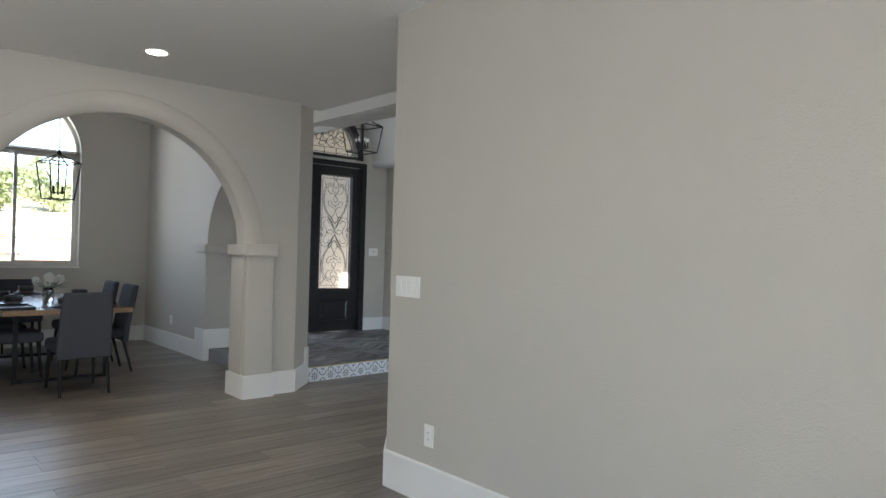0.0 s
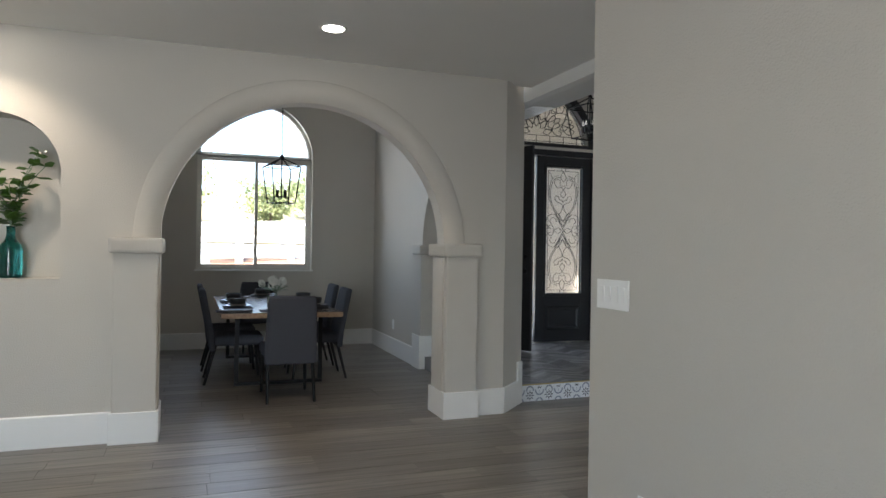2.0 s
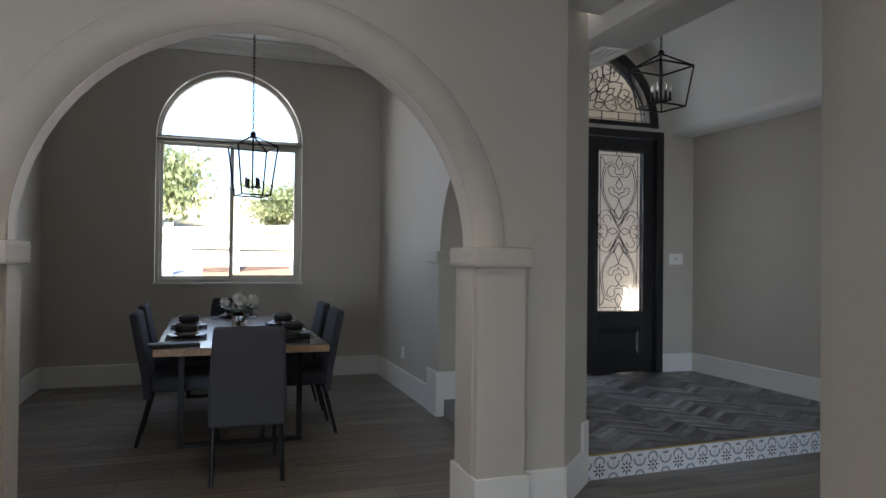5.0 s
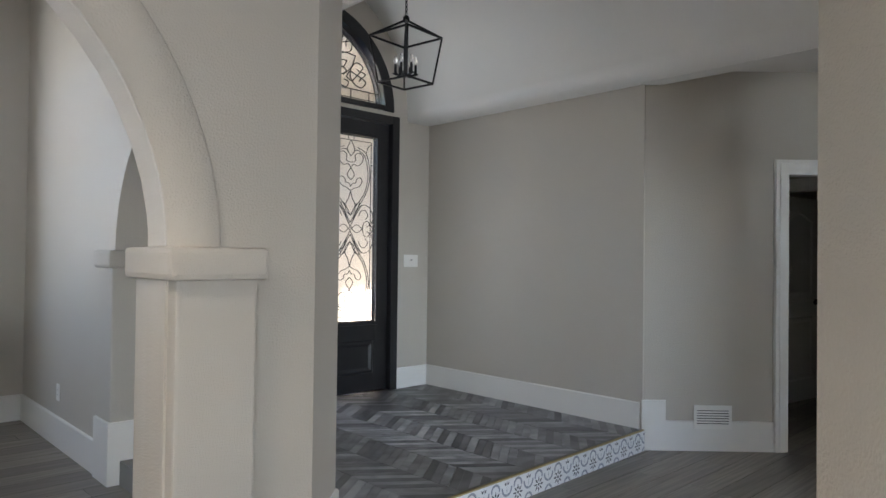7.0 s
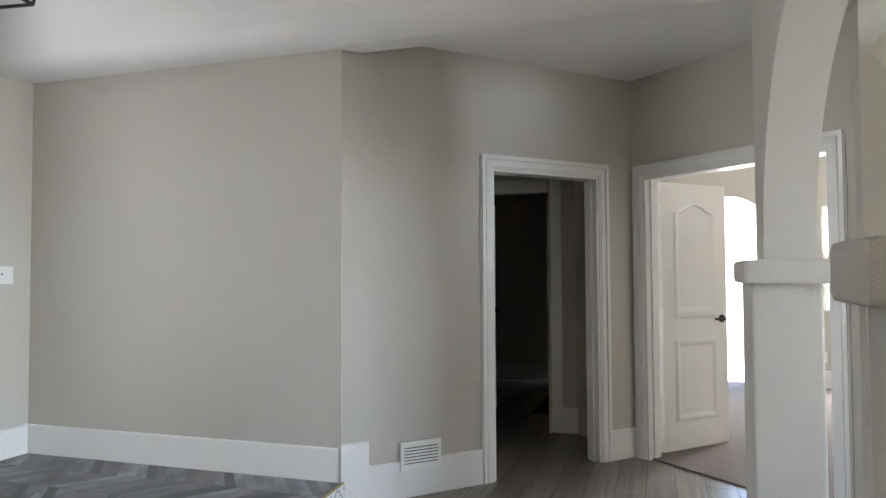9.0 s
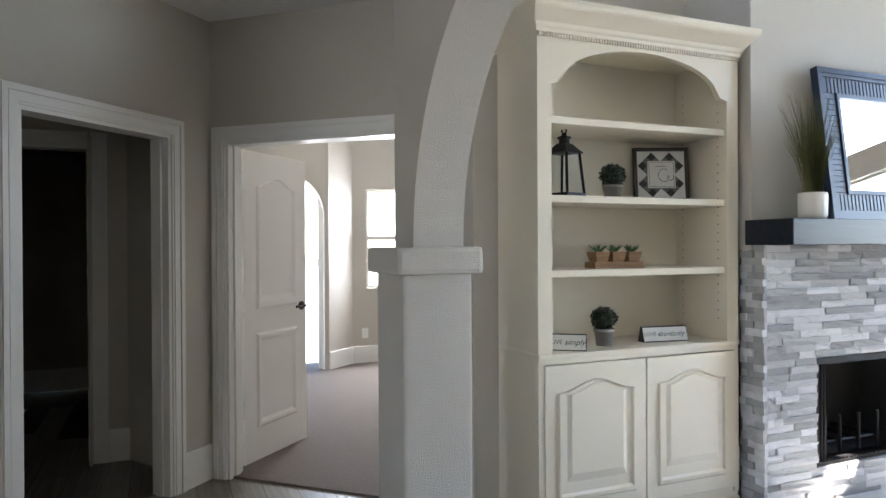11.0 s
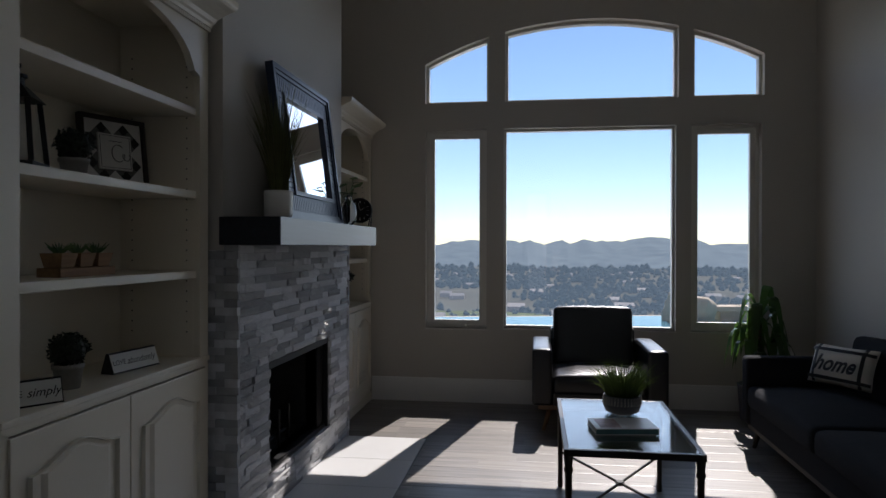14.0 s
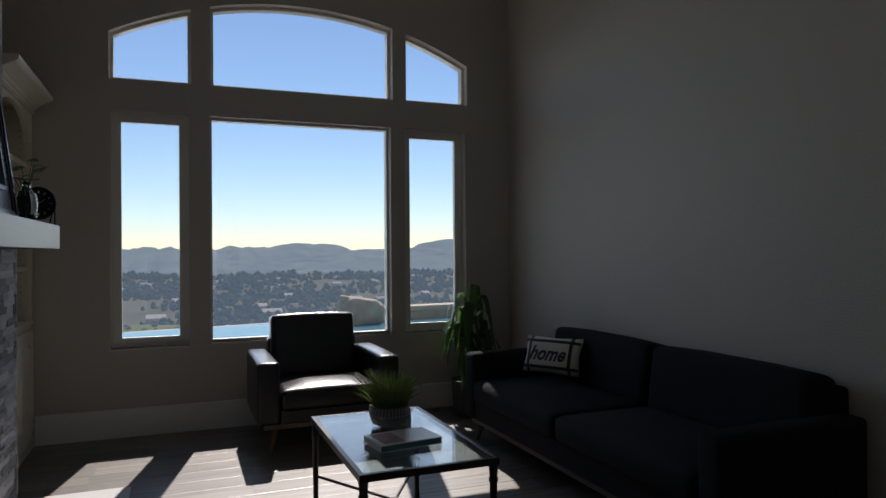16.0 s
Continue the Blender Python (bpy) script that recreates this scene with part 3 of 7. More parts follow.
def leading(bm, w, h, y):
    """Scrolled lead work of a door light, centred at x = 0, from z = 0 to h."""
    r, c = 0.0030, h / 2
    for ins in (0.012, 0.05):
        a, b = w / 2 - ins, ins
        stroke(bm, [(-a, y, b), (a, y, b), (a, y, h - b), (-a, y, h - b), (-a, y, b)], r)

    def four(pts, mirror=True):
        for sx in ((-1, 1) if mirror else (1,)):
            for sz in (-1, 1):
                stroke(bm, [(sx * p[0], y, c + sz * p[1]) for p in smooth(pts)], r)
    # middle flower: side petals with trefoils, big side loops, crossing diagonals
    stroke(bm, [(0.014 * math.cos(t), y, c + 0.014 * math.sin(t)) for t in [x * math.pi / 5 for x in range(11)]], r)
    four([(0.014, 0.0), (0.07, 0.035), (0.135, 0.0)])
    four([(0.135, 0.0), (0.15, 0.055), (0.19, 0.07), (0.215, 0.04), (0.18, 0.02), (0.225, 0.035), (0.255, 0.0)])
    four([(0.02, 0.05), (0.07, 0.16), (0.14, 0.215), (0.215, 0.19), (0.25, 0.11), (0.235, 0.045)])
    four([(0.09, 0.11), (0.12, 0.16), (0.165, 0.165), (0.195, 0.12), (0.165, 0.085)])
    four([(0.0, 0.02), (0.06, 0.12), (0.125, 0.215)])
    four([(0.0, 0.05), (0.05, 0.14), (0.10, 0.225), (0.06, 0.215), (0.0, 0.115)])
    # heart, drops and scrolls up and down the middle
    four([(0.0, 0.115), (0.045, 0.16), (0.05, 0.215), (0.02, 0.27), (0.0, 0.335)])
    four([(0.0, 0.335), (0.045, 0.36), (0.09, 0.375), (0.125, 0.42), (0.105, 0.455), (0.065, 0.44), (0.055, 0.405), (0.02, 0.40), (0.0, 0.37)])
    four([(0.0, 0.43), (0.038, 0.475), (0.0, 0.54)])
    four([(0.0, 0.54), (0.03, 0.57), (0.08, 0.56), (0.125, 0.60), (0.13, 0.65), (0.085, 0.675), (0.045, 0.65), (0.05, 0.60), (0.0, 0.585)])
    four([(0.0, 0.64), (0.04, 0.70), (0.0, 0.785)])
    # long paired ovals beside them
    four([(0.06, 0.20), (0.145, 0.31), (0.185, 0.43), (0.185, 0.54), (0.145, 0.66), (0.06, 0.70), (0.02, 0.665)])
    four([(0.09, 0.20), (0.165, 0.31), (0.205, 0.43), (0.205, 0.55), (0.165, 0.68), (0.07, 0.725)])
    four([(0.205, 0.47), (0.235, 0.47)])
    four([(w / 2 - 0.05, 0.53), (w / 2 - 0.012, 0.53)])
    four([(w / 2 - 0.05, 0.58), (w / 2 - 0.012, 0.58)])
    four([(0.165, 0.68), (0.19, 0.74), (w / 2 - 0.05, 0.76)])
    four([(0.03, h / 2 - 0.012), (0.03, h / 2 - 0.05)])
    return bm


ETCHED = glass("textured_door_glass", (0.93, 0.93, 0.90), 0.12)
LEAD = mat("lead_came", (0.03, 0.03, 0.032), 0.4, metal=0.8)
THRESH = mat("threshold_brass", (0.45, 0.36, 0.18), 0.4, metal=0.8)


def front_leaf(name, at, turn, w, label, sgn=1):
    """Black entry door leaf with an etched light; hinge at its local x = 0, leaf towards sgn x."""
    o = thing(name, at, label, "door", turn)
    zb, zt, g0, g1 = 0.01, 2.428, 0.63, 2.297
    a, b = 0.135, w - 0.135
    f = B()
    for x0, x1, z0, z1 in ((0, a, zb, zt), (b, w, zb, zt), (a, b, zb, g0), (a, b, g1, zt)):
        box(f, sgn * min(x0, x1) if sgn > 0 else -x1, sgn * x1 if sgn > 0 else -x0, -0.022, 0.022, z0, z1, 0.002)
    leaf = part("door_leaf", f, BLACKDOOR, o)
    m = B()
    for y in (-0.026, 0.026):
        for x0, x1, z0, z1 in ((a - 0.025, a + 0.006, g0 - 0.025, g1 + 0.025), (b - 0.006, b + 0.025, g0 - 0.025, g1 + 0.025),
                               (a, b, g0 - 0.025, g0 + 0.006), (a, b, g1 - 0.006, g1 + 0.025)):
            xa, xb = (x0, x1) if sgn > 0 else (-x1, -x0)
            box(m, xa, xb, y - 0.01, y + 0.01, z0, z1, 0.004)
    part("glazing_bead", m, BLACKDOOR, leaf)
    for y, d in ((-0.022, -0.012), (0.022, 0.012)):
        out = panel_outline(a + 0.02, b - 0.02, 0.17, 0.47, 0)
        if sgn < 0:
            out = [(-px, pz) for px, pz in out]
        part("lower_panel", raised_panel(B(), out, y, d), BLACKDOOR, leaf)
    cx = sgn * (a + b) / 2
    g = B()
    box(g, cx - (b - a) / 2, cx + (b - a) / 2, -0.006, 0.006, g0, g1)
    pane = part("pane", g, ETCHED, leaf, "textured clear glass")
    pane.visible_shadow = False
    ld = leading(B(), b - a, g1 - g0, 0)
    bmesh.ops.translate(ld, verts=ld.verts[:], vec=(cx, -0.008, g0))
    part("leading", ld, LEAD, leaf, "dark scrolled lead work")
    k = B()
    tube(k, (sgn * (w - 0.07), -0.02, 0.95), (sgn * (w - 0.07), -0.045, 0.95), 0.028, n=16)
    tube(k, (sgn * (w - 0.07), -0.02, 1.12), (sgn * (w - 0.07), -0.035, 1.12), 0.024, n=16)
    part("lock", k, BLACKMETAL, o)
    return o


PZ = 0.152
front_leaf("front_door", (6.975, 9.49, PZ), 180, 0.815, "black closed entry door leaf with scrolled leaded glass")
front_leaf("front_door", (5.345, 9.47, PZ), -62, 0.815, "black entry door leaf with leaded glass, standing ajar")
# frame, transom
bm = B()
for x0, x1 in ((5.255, 5.335), (6.985, 7.065)):
    box(bm, x0, x1, DOOR_Y - 0.03, DOOR_Y + 0.16, PZ, 2.662, 0.004)
box(bm, 5.335, 6.985, DOOR_Y - 0.027, DOOR_Y + 0.157, 2.587, 2.660, 0.004)
setting("trim_front_door_frame", bm, BLACKDOOR, "black painted front door frame")
tr = thing("transom_window", (6.155, DOOR_Y + 0.05, 2.70), "black half-round transom window with scrolled leaded glass", "window")
bm = B()
arch_band(bm, 0, 0, 0.735, 0.842, -0.085, 0.06)
box(bm, -0.736, 0.736, -0.080, 0.055, 0.003, 0.045)
part("window_frame", bm, BLACKDOOR, tr)
bm = B()
vs = [bm.verts.new((0.74 * math.cos(math.pi * i / 32), 0.0, 0.74 * math.sin(math.pi * i / 32))) for i in range(33)]
bm.faces.new(vs)
g = part("pane", bm, ETCHED, tr, "textured clear glass")
sol = g.modifiers.new("thick", "SOLIDIFY")
sol.thickness = 0.008
g.visible_shadow = False
bm = B()
for rr in (0.725, 0.685):
    stroke(bm, [(rr * math.cos(math.pi * i / 28), -0.008, max(0.06, rr * math.sin(math.pi * i / 28))) for i in range(29)], 0.0036)
for z in (0.075, 0.15):
    stroke(bm, [(-0.71, -0.008, z), (0.71, -0.008, z)], 0.0034)
for i in range(-3, 4):
    stroke(bm, [(i * 0.2, -0.008, 0.05), (i * 0.2, -0.008, 0.15)], 0.0034)


def fan(a, pts):
    """Curve in radial (out, across) steps about the transom's foot, drawn on both sides of the ray at angle a."""
    for sg in (-1, 1):
        q = [(r * math.cos(a) - sg * t * math.sin(a), -0.008, 0.16 + r * math.sin(a) + sg * t * math.cos(a)) for r, t in smooth(pts)]
        stroke(bm, [p for p in q if p[2] > 0.15 and math.hypot(p[0], p[2]) < 0.69], 0.0036)


for k in range(5):
    a = math.pi * (0.08 + 0.84 * k / 4)
    fan(a, [(0.10, 0.0), (0.16, 0.035), (0.24, 0.0)])
    fan(a, [(0.24, 0.0), (0.27, 0.055), (0.34, 0.085), (0.37, 0.045), (0.33, 0.02)])
    fan(a, [(0.36, 0.0), (0.41, 0.04), (0.48, 0.0)])
    fan(a + math.pi * 0.105, [(0.14, 0.0), (0.27, 0.07), (0.42, 0.075), (0.53, 0.0)])
    fan(a + math.pi * 0.105, [(0.30, 0.0), (0.36, 0.03), (0.42, 0.0)])
    fan(a, [(0.40, 0.0), (0.43, 0.07), (0.50, 0.11), (0.56, 0.07), (0.52, 0.03), (0.49, 0.055)])
    fan(a + math.pi * 0.105, [(0.20, 0.0), (0.24, 0.045), (0.21, 0.075)])
    fan(a, [(0.48, 0.0), (0.53, 0.025), (0.58, 0.0)])
part("leading", bm, LEAD, tr, "dark scrolled lead work")


# windows
def frame_rect(bm, x0, x1, z0, z1, w, y0, y1):
    box(bm, x0, x0 + w, y0, y1, z0, z1)
    box(bm, x1 - w, x1, y0, y1, z0, z1)
    box(bm, x0 + w, x1 - w, y0, y1, z0, z0 + w)
    box(bm, x0 + w, x1 - w, y0, y1, z1 - w, z1)
    return bm


def plain_window(name, x0, x1, z0, z1, y, label, frame=0.03, sash=0.0, crank=False):
    o = tagged(thing(name, ((x0 + x1) / 2, y, z0), label, ""), kind="structure")
    cx = (x0 + x1) / 2
    a, b = x0 - cx, x1 - cx
    part("window_frame", frame_rect(B(), a, b, 0, z1 - z0, frame, -0.05, 0.02), WINFRAME, o)
    if sash:
        part("sash", frame_rect(B(), a + frame, b - frame, frame, z1 - z0 - frame, sash, -0.035, 0.008), WINFRAME, o)
    t = frame + sash
    bm = B()
    box(bm, a + t, b - t, -0.018, -0.012, t, z1 - z0 - t)
    p = part("pane", bm, PANE, o)
    p.visible_shadow = False
    bm = B()
    box(bm, a - 0.012, b + 0.012, -0.02, 0.09, -0.014, 0.0, 0.003)
    part("window_sill", bm, TRIM, o)
    if crank:
        bm = B()
        box(bm, -0.05, 0.05, 0.01, 0.035, frame * 0.2, frame * 0.2 + 0.02, 0.004)
        tube(bm, (0.03, 0.03, frame * 0.4), (-0.09, 0.045, frame * 0.4 - 0.006), 0.006)
        tube(bm, (-0.09, 0.045, frame * 0.4 - 0.02), (-0.09, 0.045, frame * 0.4 + 0.02), 0.008)
        part("crank_handle", bm, WINFRAME, o, "fold-down window crank")
        bm = B()
        box(bm, (b if cx > 5.5 else b) - t * 0.7, b - t * 0.45, 0.005, 0.02, 0.30, 0.42, 0.003)
        part("latch", bm, WINFRAME, o)
    return o


WY = -0.11
plain_window("window_1", 6.41, 6.955, 0.65, 2.415, WY, "tall cream casement window with a crank", 0.03, 0.04, True)
plain_window("window_2", 4.80, 6.26, 0.66, 2.415, WY, "large fixed picture window in a slim cream frame", 0.02)
plain_window("window_3", 4.11, 4.675, 0.66, 2.415, WY, "tall cream casement window with a crank", 0.03, 0.04, True)


def arch_window(name, x0, x1, z0, top, y, label, w=0.025):
    """Fixed light with a curved top; top(x) is its height."""
    o = tagged(thing(name, ((x0 + x1) / 2, y, z0), label, ""), kind="structure")
    cx = (x0 + x1) / 2
    n_ = 20
    outer = [(x0 - cx, 0), (x1 - cx, 0)] + [(x - cx, top(x) - z0) for x in [x1 + (x0 - x1) * i / n_ for i in range(n_ + 1)]]
    inner = [(x0 - cx + w, w), (x1 - cx - w, w)] + [(x - cx, top(x) - z0 - w) for x in [(x1 - w) + (x0 - x1 + 2 * w) * i / n_ for i in range(n_ + 1)]]
    bm = B()
    m = len(outer)
    V = [[bm.verts.new((px, yy, pz)) for px, pz in ring] for ring, yy in ((outer, 0.02), (inner, 0.02), (inner, -0.05), (outer, -0.05))]
    for a in range(4):
        b = (a + 1) % 4
        for i in range(m):
            j = (i + 1) % m
            bm.faces.new((V[a][i], V[a][j], V[b][j], V[b][i]))
    part("window_frame", bm, WINFRAME, o)
    bm = B()
    bm.faces.new([bm.verts.new((px, -0.015, pz)) for px, pz in inner])
    p = part("pane", bm, PANE, o)
    p.visible_shadow = False
    return o


TOP = lambda x: 0.25 + math.sqrt(3.10 ** 2 - (x - 5.525) ** 2)
arch_window("window_4", 6.39, 6.96, 2.65, TOP, WY, "fixed transom light with a curved top")
arch_window("window_5", 4.78, 6.25, 2.65, TOP, WY, "wide fixed transom light with a curved top")
arch_window("window_6", 4.09, 4.66, 2.65, TOP, WY, "fixed transom light with a curved top")

# dining window: two sliding lights under a half round
DWY = 11.12
o = tagged(thing("window_7", (2.775, DWY, 1.035), "cream sliding window under a half-round light", ""), kind="structure")
part("window_frame", frame_rect(B(), -0.745, 0.745, 0, 1.51, 0.035, -0.03, 0.05), WINFRAME, o)
part("sash", frame_rect(B(), -0.01, 0.71, 0.035, 1.475, 0.04, -0.02, 0.02), WINFRAME, o)
part("sash", frame_rect(B(), -0.71, 0.03, 0.035, 1.475, 0.03, 0.02, 0.045), WINFRAME, o)
bm = B()
arch_band(bm, 0, 1.51, 0.70, 0.745, -0.03, 0.05)
box(bm, -0.745, 0.745, -0.03, 0.05, 1.495, 1.545)
part("arched_frame", bm, WINFRAME, o)
for x0, x1, z0, z1 in ((0.03, 0.67, 0.075, 1.435), (-0.68, 0.0, 0.065, 1.445)):
    bm = B()
    box(bm, x0, x1, 0.024, 0.028, z0, z1)
    p = part("pane", bm, PANE, o)
    p.visible_shadow = False
bm = B()
bm.faces.new([bm.verts.new((0.70 * math.cos(math.pi * i / 24), 0.02, 1.54 + 0.67 * math.sin(math.pi * i / 24))) for i in range(25)])
p = part("pane", bm, PANE, o)
p.visible_shadow = False
bm = B()
box(bm, -0.765, 0.765, -0.14, -0.03, -0.02, 0.0, 0.004)
part("window_sill", bm, TRIM, o)
# bedroom window
o = tagged(thing("window_8", (12.62, 3.155, 0.885), "white single-hung bedroom window", ""), kind="structure")
bm = B()
for a, b, z0, z1 in ((-0.445, -0.405, 0, 1.185), (0.405, 0.445, 0, 1.185), (-0.405, 0.405, 0, 0.04), (-0.405, 0.405, 1.145, 1.185), (-0.405, 0.405, 0.575, 0.63)):
    box(bm, -0.03, 0.03, a, b, z0, z1)
part("window_frame", bm, WINFRAME, o)
bm = B()
box(bm, -0.003, 0.003, -0.405, 0.405, 0.04, 1.145)
p = part("pane", bm, PANE, o)
p.visible_shadow = False


# crown moulding of the dining room
bm = B()
prof = [(0.0, 3.46), (0.02, 3.46), (0.03, 3.50), (0.07, 3.54), (0.09, 3.59), (0.12, 3.60), (0.12, 3.625), (0.0, 3.625)]
for pa, pb, inward in (((1.0, 11.0), (4.40, 11.0), (0, -1)), ((4.40, 11.0), (4.40, 7.0), (-1, 0)), ((1.0, 7.0), (4.4, 7.0), (0, 1)), ((1.0, 7.0), (1.0, 11.0), (1, 0))):
    va = [bm.verts.new((pa[0] + inward[0] * a, pa[1] + inward[1] * a, z)) for a, z in prof]
    vb = [bm.verts.new((pb[0] + inward[0] * a, pb[1] + inward[1] * a, z)) for a, z in prof]
    for i in range(len(prof) - 1):
        bm.faces.new((va[i], va[i + 1], vb[i + 1], vb[i]))
setting("trim_crown_dining", bm, TRIM, "white stepped crown moulding")

# ---- living room ----
LEDGER = mat("ledger_stone", (0.50, 0.50, 0.505), 0.8, var=0.35, scale=14, bump=0.9, bump_scale=60, rnd=0.42, spec=0.25)
MORTAR = mat("stone_backing", (0.16, 0.155, 0.15), 0.9)
SOOT = mat("firebox_brick", (0.035, 0.034, 0.033), 0.85, var=0.3, scale=12, bump=0.4, bump_scale=40)
MANTEL = wood("mantel_black_wood", (0.008, 0.010, 0.016), (0.018, 0.022, 0.034), 0.33, stretch=(26, 1.2, 26), rnd=0.0, bump=0.3, spec=0.35)
HEARTH = mat("hearth_tile", (0.66, 0.66, 0.65), 0.35, var=0.06, scale=3, bump=0.03, spec=0.5)
MIRRORFRAME = mat("mirror_frame_paint", (0.018, 0.030, 0.062), 0.36, var=0.15, scale=10, bump=0.06, bump_scale=50)
MIRROR = mat("mirror_glass", (0.9, 0.9, 0.9), 0.01, metal=1.0, var=0.0)
LEATHER = mat("black_leather", (0.012, 0.013, 0.017), 0.3, var=0.25, scale=8, bump=0.25, bump_scale=180, coat=0.1)
FABRIC = mat("charcoal_weave", (0.015, 0.016, 0.020), 0.9, var=0.45, scale=160, bump=0.7, bump_scale=420, spec=0.2)
LEGWOOD = wood("walnut_legs", (0.14, 0.07, 0.035), (0.25, 0.14, 0.07), 0.45, stretch=(26, 26, 1.5), rnd=0.1)
TABLEMETAL = mat("bronze_table_metal", (0.05, 0.045, 0.04), 0.38, metal=0.8, var=0.2, scale=12)
TABLEGLASS = pane_glass("table_glass", (0.70, 0.78, 0.80), 0.07)
WHITECER = mat("white_ceramic", (0.75, 0.73, 0.69), 0.35, var=0.03)
CONCRETE = mat("concrete_pot", (0.30, 0.29, 0.27), 0.85, var=0.25, scale=30, bump=0.4, bump_scale=90)
GREYPOT = mat("grey_pot_glaze", (0.10, 0.10, 0.11), 0.6, var=0.2, scale=40, bump=0.2)
CREAMBAND = mat("cream_pot_band", (0.55, 0.52, 0.46), 0.7, var=0.15, scale=60, bump=0.3)
GRASSG = leafy(mat("artificial_grass", (0.14, 0.19, 0.045), 0.55, var=0.5, scale=30, rnd=0.3))
GRASSD = mat("dry_green_grass", (0.12, 0.125, 0.045), 0.6, var=0.5, scale=30, rnd=0.4)
LEAFG = leafy(mat("glossy_leaf", (0.06, 0.13, 0.025), 0.35, var=0.35, scale=12, rnd=0.3), 0.4)
BOXWOOD = mat("boxwood", (0.008, 0.018, 0.008), 0.6, var=0.5, scale=60, rnd=0.4)
SUCC = mat("succulent_green", (0.07, 0.15, 0.05), 0.5, var=0.3, scale=30, rnd=0.3)
CRATE = wood("small_wood_tray", (0.20, 0.11, 0.055), (0.34, 0.20, 0.10), 0.7, stretch=(2, 26, 26), rnd=0.1)
SOIL = mat("soil", (0.03, 0.022, 0.015), 0.95, bump=0.6, bump_scale=80)
CLEAR = glass("clear_glass", (0.95, 0.98, 0.97))
TEALGLASS = glass("teal_glass", (0.05, 0.36, 0.34), 0.05)
PAPER = mat("paper_white", (0.75, 0.74, 0.71), 0.7, var=0.03)
INK = mat("ink_black", (0.015, 0.015, 0.015), 0.6)
FRAMEWOOD = wood("dark_frame_wood", (0.03, 0.025, 0.02), (0.07, 0.055, 0.045), 0.6, rnd=0.0)
TEALBOOK = mat("book_cover_teal", (0.10, 0.22, 0.24), 0.4, var=0.3, scale=15)
PILLOW = mat("pillow_canvas", (0.76, 0.72, 0.64), 0.9, var=0.06, scale=60, bump=0.4, bump_scale=300)
REDPAINT = mat("red_bookend", (0.22, 0.06, 0.06), 0.5, var=0.2)


def writing(name, body, size, parent, m, material, spacing=1.0, shear=0.0, scale_y=1.0, bold=0.0):
    """Flat lettering in the built-in font, as a mesh under its thing."""
    c = bpy.data.curves.new(name, "FONT")
    c.offset = bold
    c.body, c.size, c.align_x, c.align_y, c.space_character, c.shear = body, size, "CENTER", "CENTER", spacing, shear
    tmp = bpy.data.objects.new(name + "_tmp", c)
    scene.collection.objects.link(tmp)
    dg = bpy.context.evaluated_depsgraph_get()
    me = bpy.data.meshes.new_from_object(tmp.evaluated_get(dg))
    bpy.data.objects.remove(tmp)
    bpy.data.curves.remove(c)
    me.materials.clear()
    me.materials.append(material)
    o = new(name, me)
    o.parent = parent
    o.matrix_local = m @ Matrix.Diagonal((1, scale_y, 1, 1))
    return o


# fireplace core
FX, FY0, FY1 = 7.355, 1.18, 3.00
fp = tagged(thing("fireplace", (FX, 2.1, 0), "grey ledger-stone fireplace with a black firebox", "fireplace"))


def local(bm, o):
    """World-built geometry moved into a thing's own space."""
    bmesh.ops.transform(bm, matrix=o.matrix_world.inverted(), verts=bm.verts[:])
    return bm


bm = B()
box(bm, FX, 7.50, FY0, 1.60, 0, 1.383)
box(bm, FX, 7.50, 2.63, FY1, 0, 1.383)
box(bm, FX, 7.50, 1.60, 2.63, 0, 0.19)
box(bm, FX, 7.50, 1.60, 2.63, 0.775, 1.383)
part("stone_backing", local(bm, fp), MORTAR, fp)
bm = B()
for x0, x1, y0, y1, z0, z1 in ((7.38, 7.86, 1.585, 1.60, 0.18, 0.80), (7.38, 7.86, 2.63, 2.645, 0.18, 0.80), (7.84, 7.86, 1.59, 2.64, 0.18, 0.80),
                               (7.38, 7.86, 1.59, 2.64, 0.775, 0.80), (7.36, 7.86, 1.59, 2.64, 0.17, 0.19)):
    box(bm, x0, x1, y0, y1, z0, z1)
part("firebox", local(bm, fp), SOOT, fp, "sooty dark brick firebox")
bm = B()
frame_w = 0.022
for y0, y1, z0, z1 in ((1.60, 1.622, 0.19, 0.775), (2.608, 2.63, 0.19, 0.775), (1.60, 2.63, 0.74, 0.775)):
    box(bm, 7.345, 7.375, y0, y1, z0, z1)
part("firebox_frame", local(bm, fp), BLACKMETAL, fp, "black metal surround")
bm = B()
for y0 in (1.64, 2.512):
    bm = B()
    for k in range(7):
        tube(bm, (7.385 + 0.006 * (k % 2), y0 + k * 0.013, 0.20), (7.385 + 0.006 * (k % 2), y0 + k * 0.013, 0.735), 0.0075, n=6)
    part("mesh_curtain", local(bm, fp), BLACKMETAL, fp, "gathered black spark curtain")
bm = B()
box(bm, 7.36, 7.42, 1.62, 2.61, 0.19, 0.205)
for k in range(30):
    box(bm, 7.362, 7.374, 1.64 + k * 0.032, 1.654 + k * 0.032, 0.2055, 0.213)
part("vent_strip", local(bm, fp), BLACKMETAL, fp)
bm = B()
for y in (1.92, 2.08, 2.24, 2.36):
    tube(bm, (7.50, y, 0.19), (7.50, y, 0.40), 0.010, n=8)
    tube(bm, (7.50, y, 0.25), (7.80, y, 0.25), 0.010, n=8)
tube(bm, (7.52, 1.88, 0.25), (7.52, 2.40, 0.25), 0.010, n=8)
part("log_grate", local(bm, fp), BLACKMETAL, fp)
bm = B()
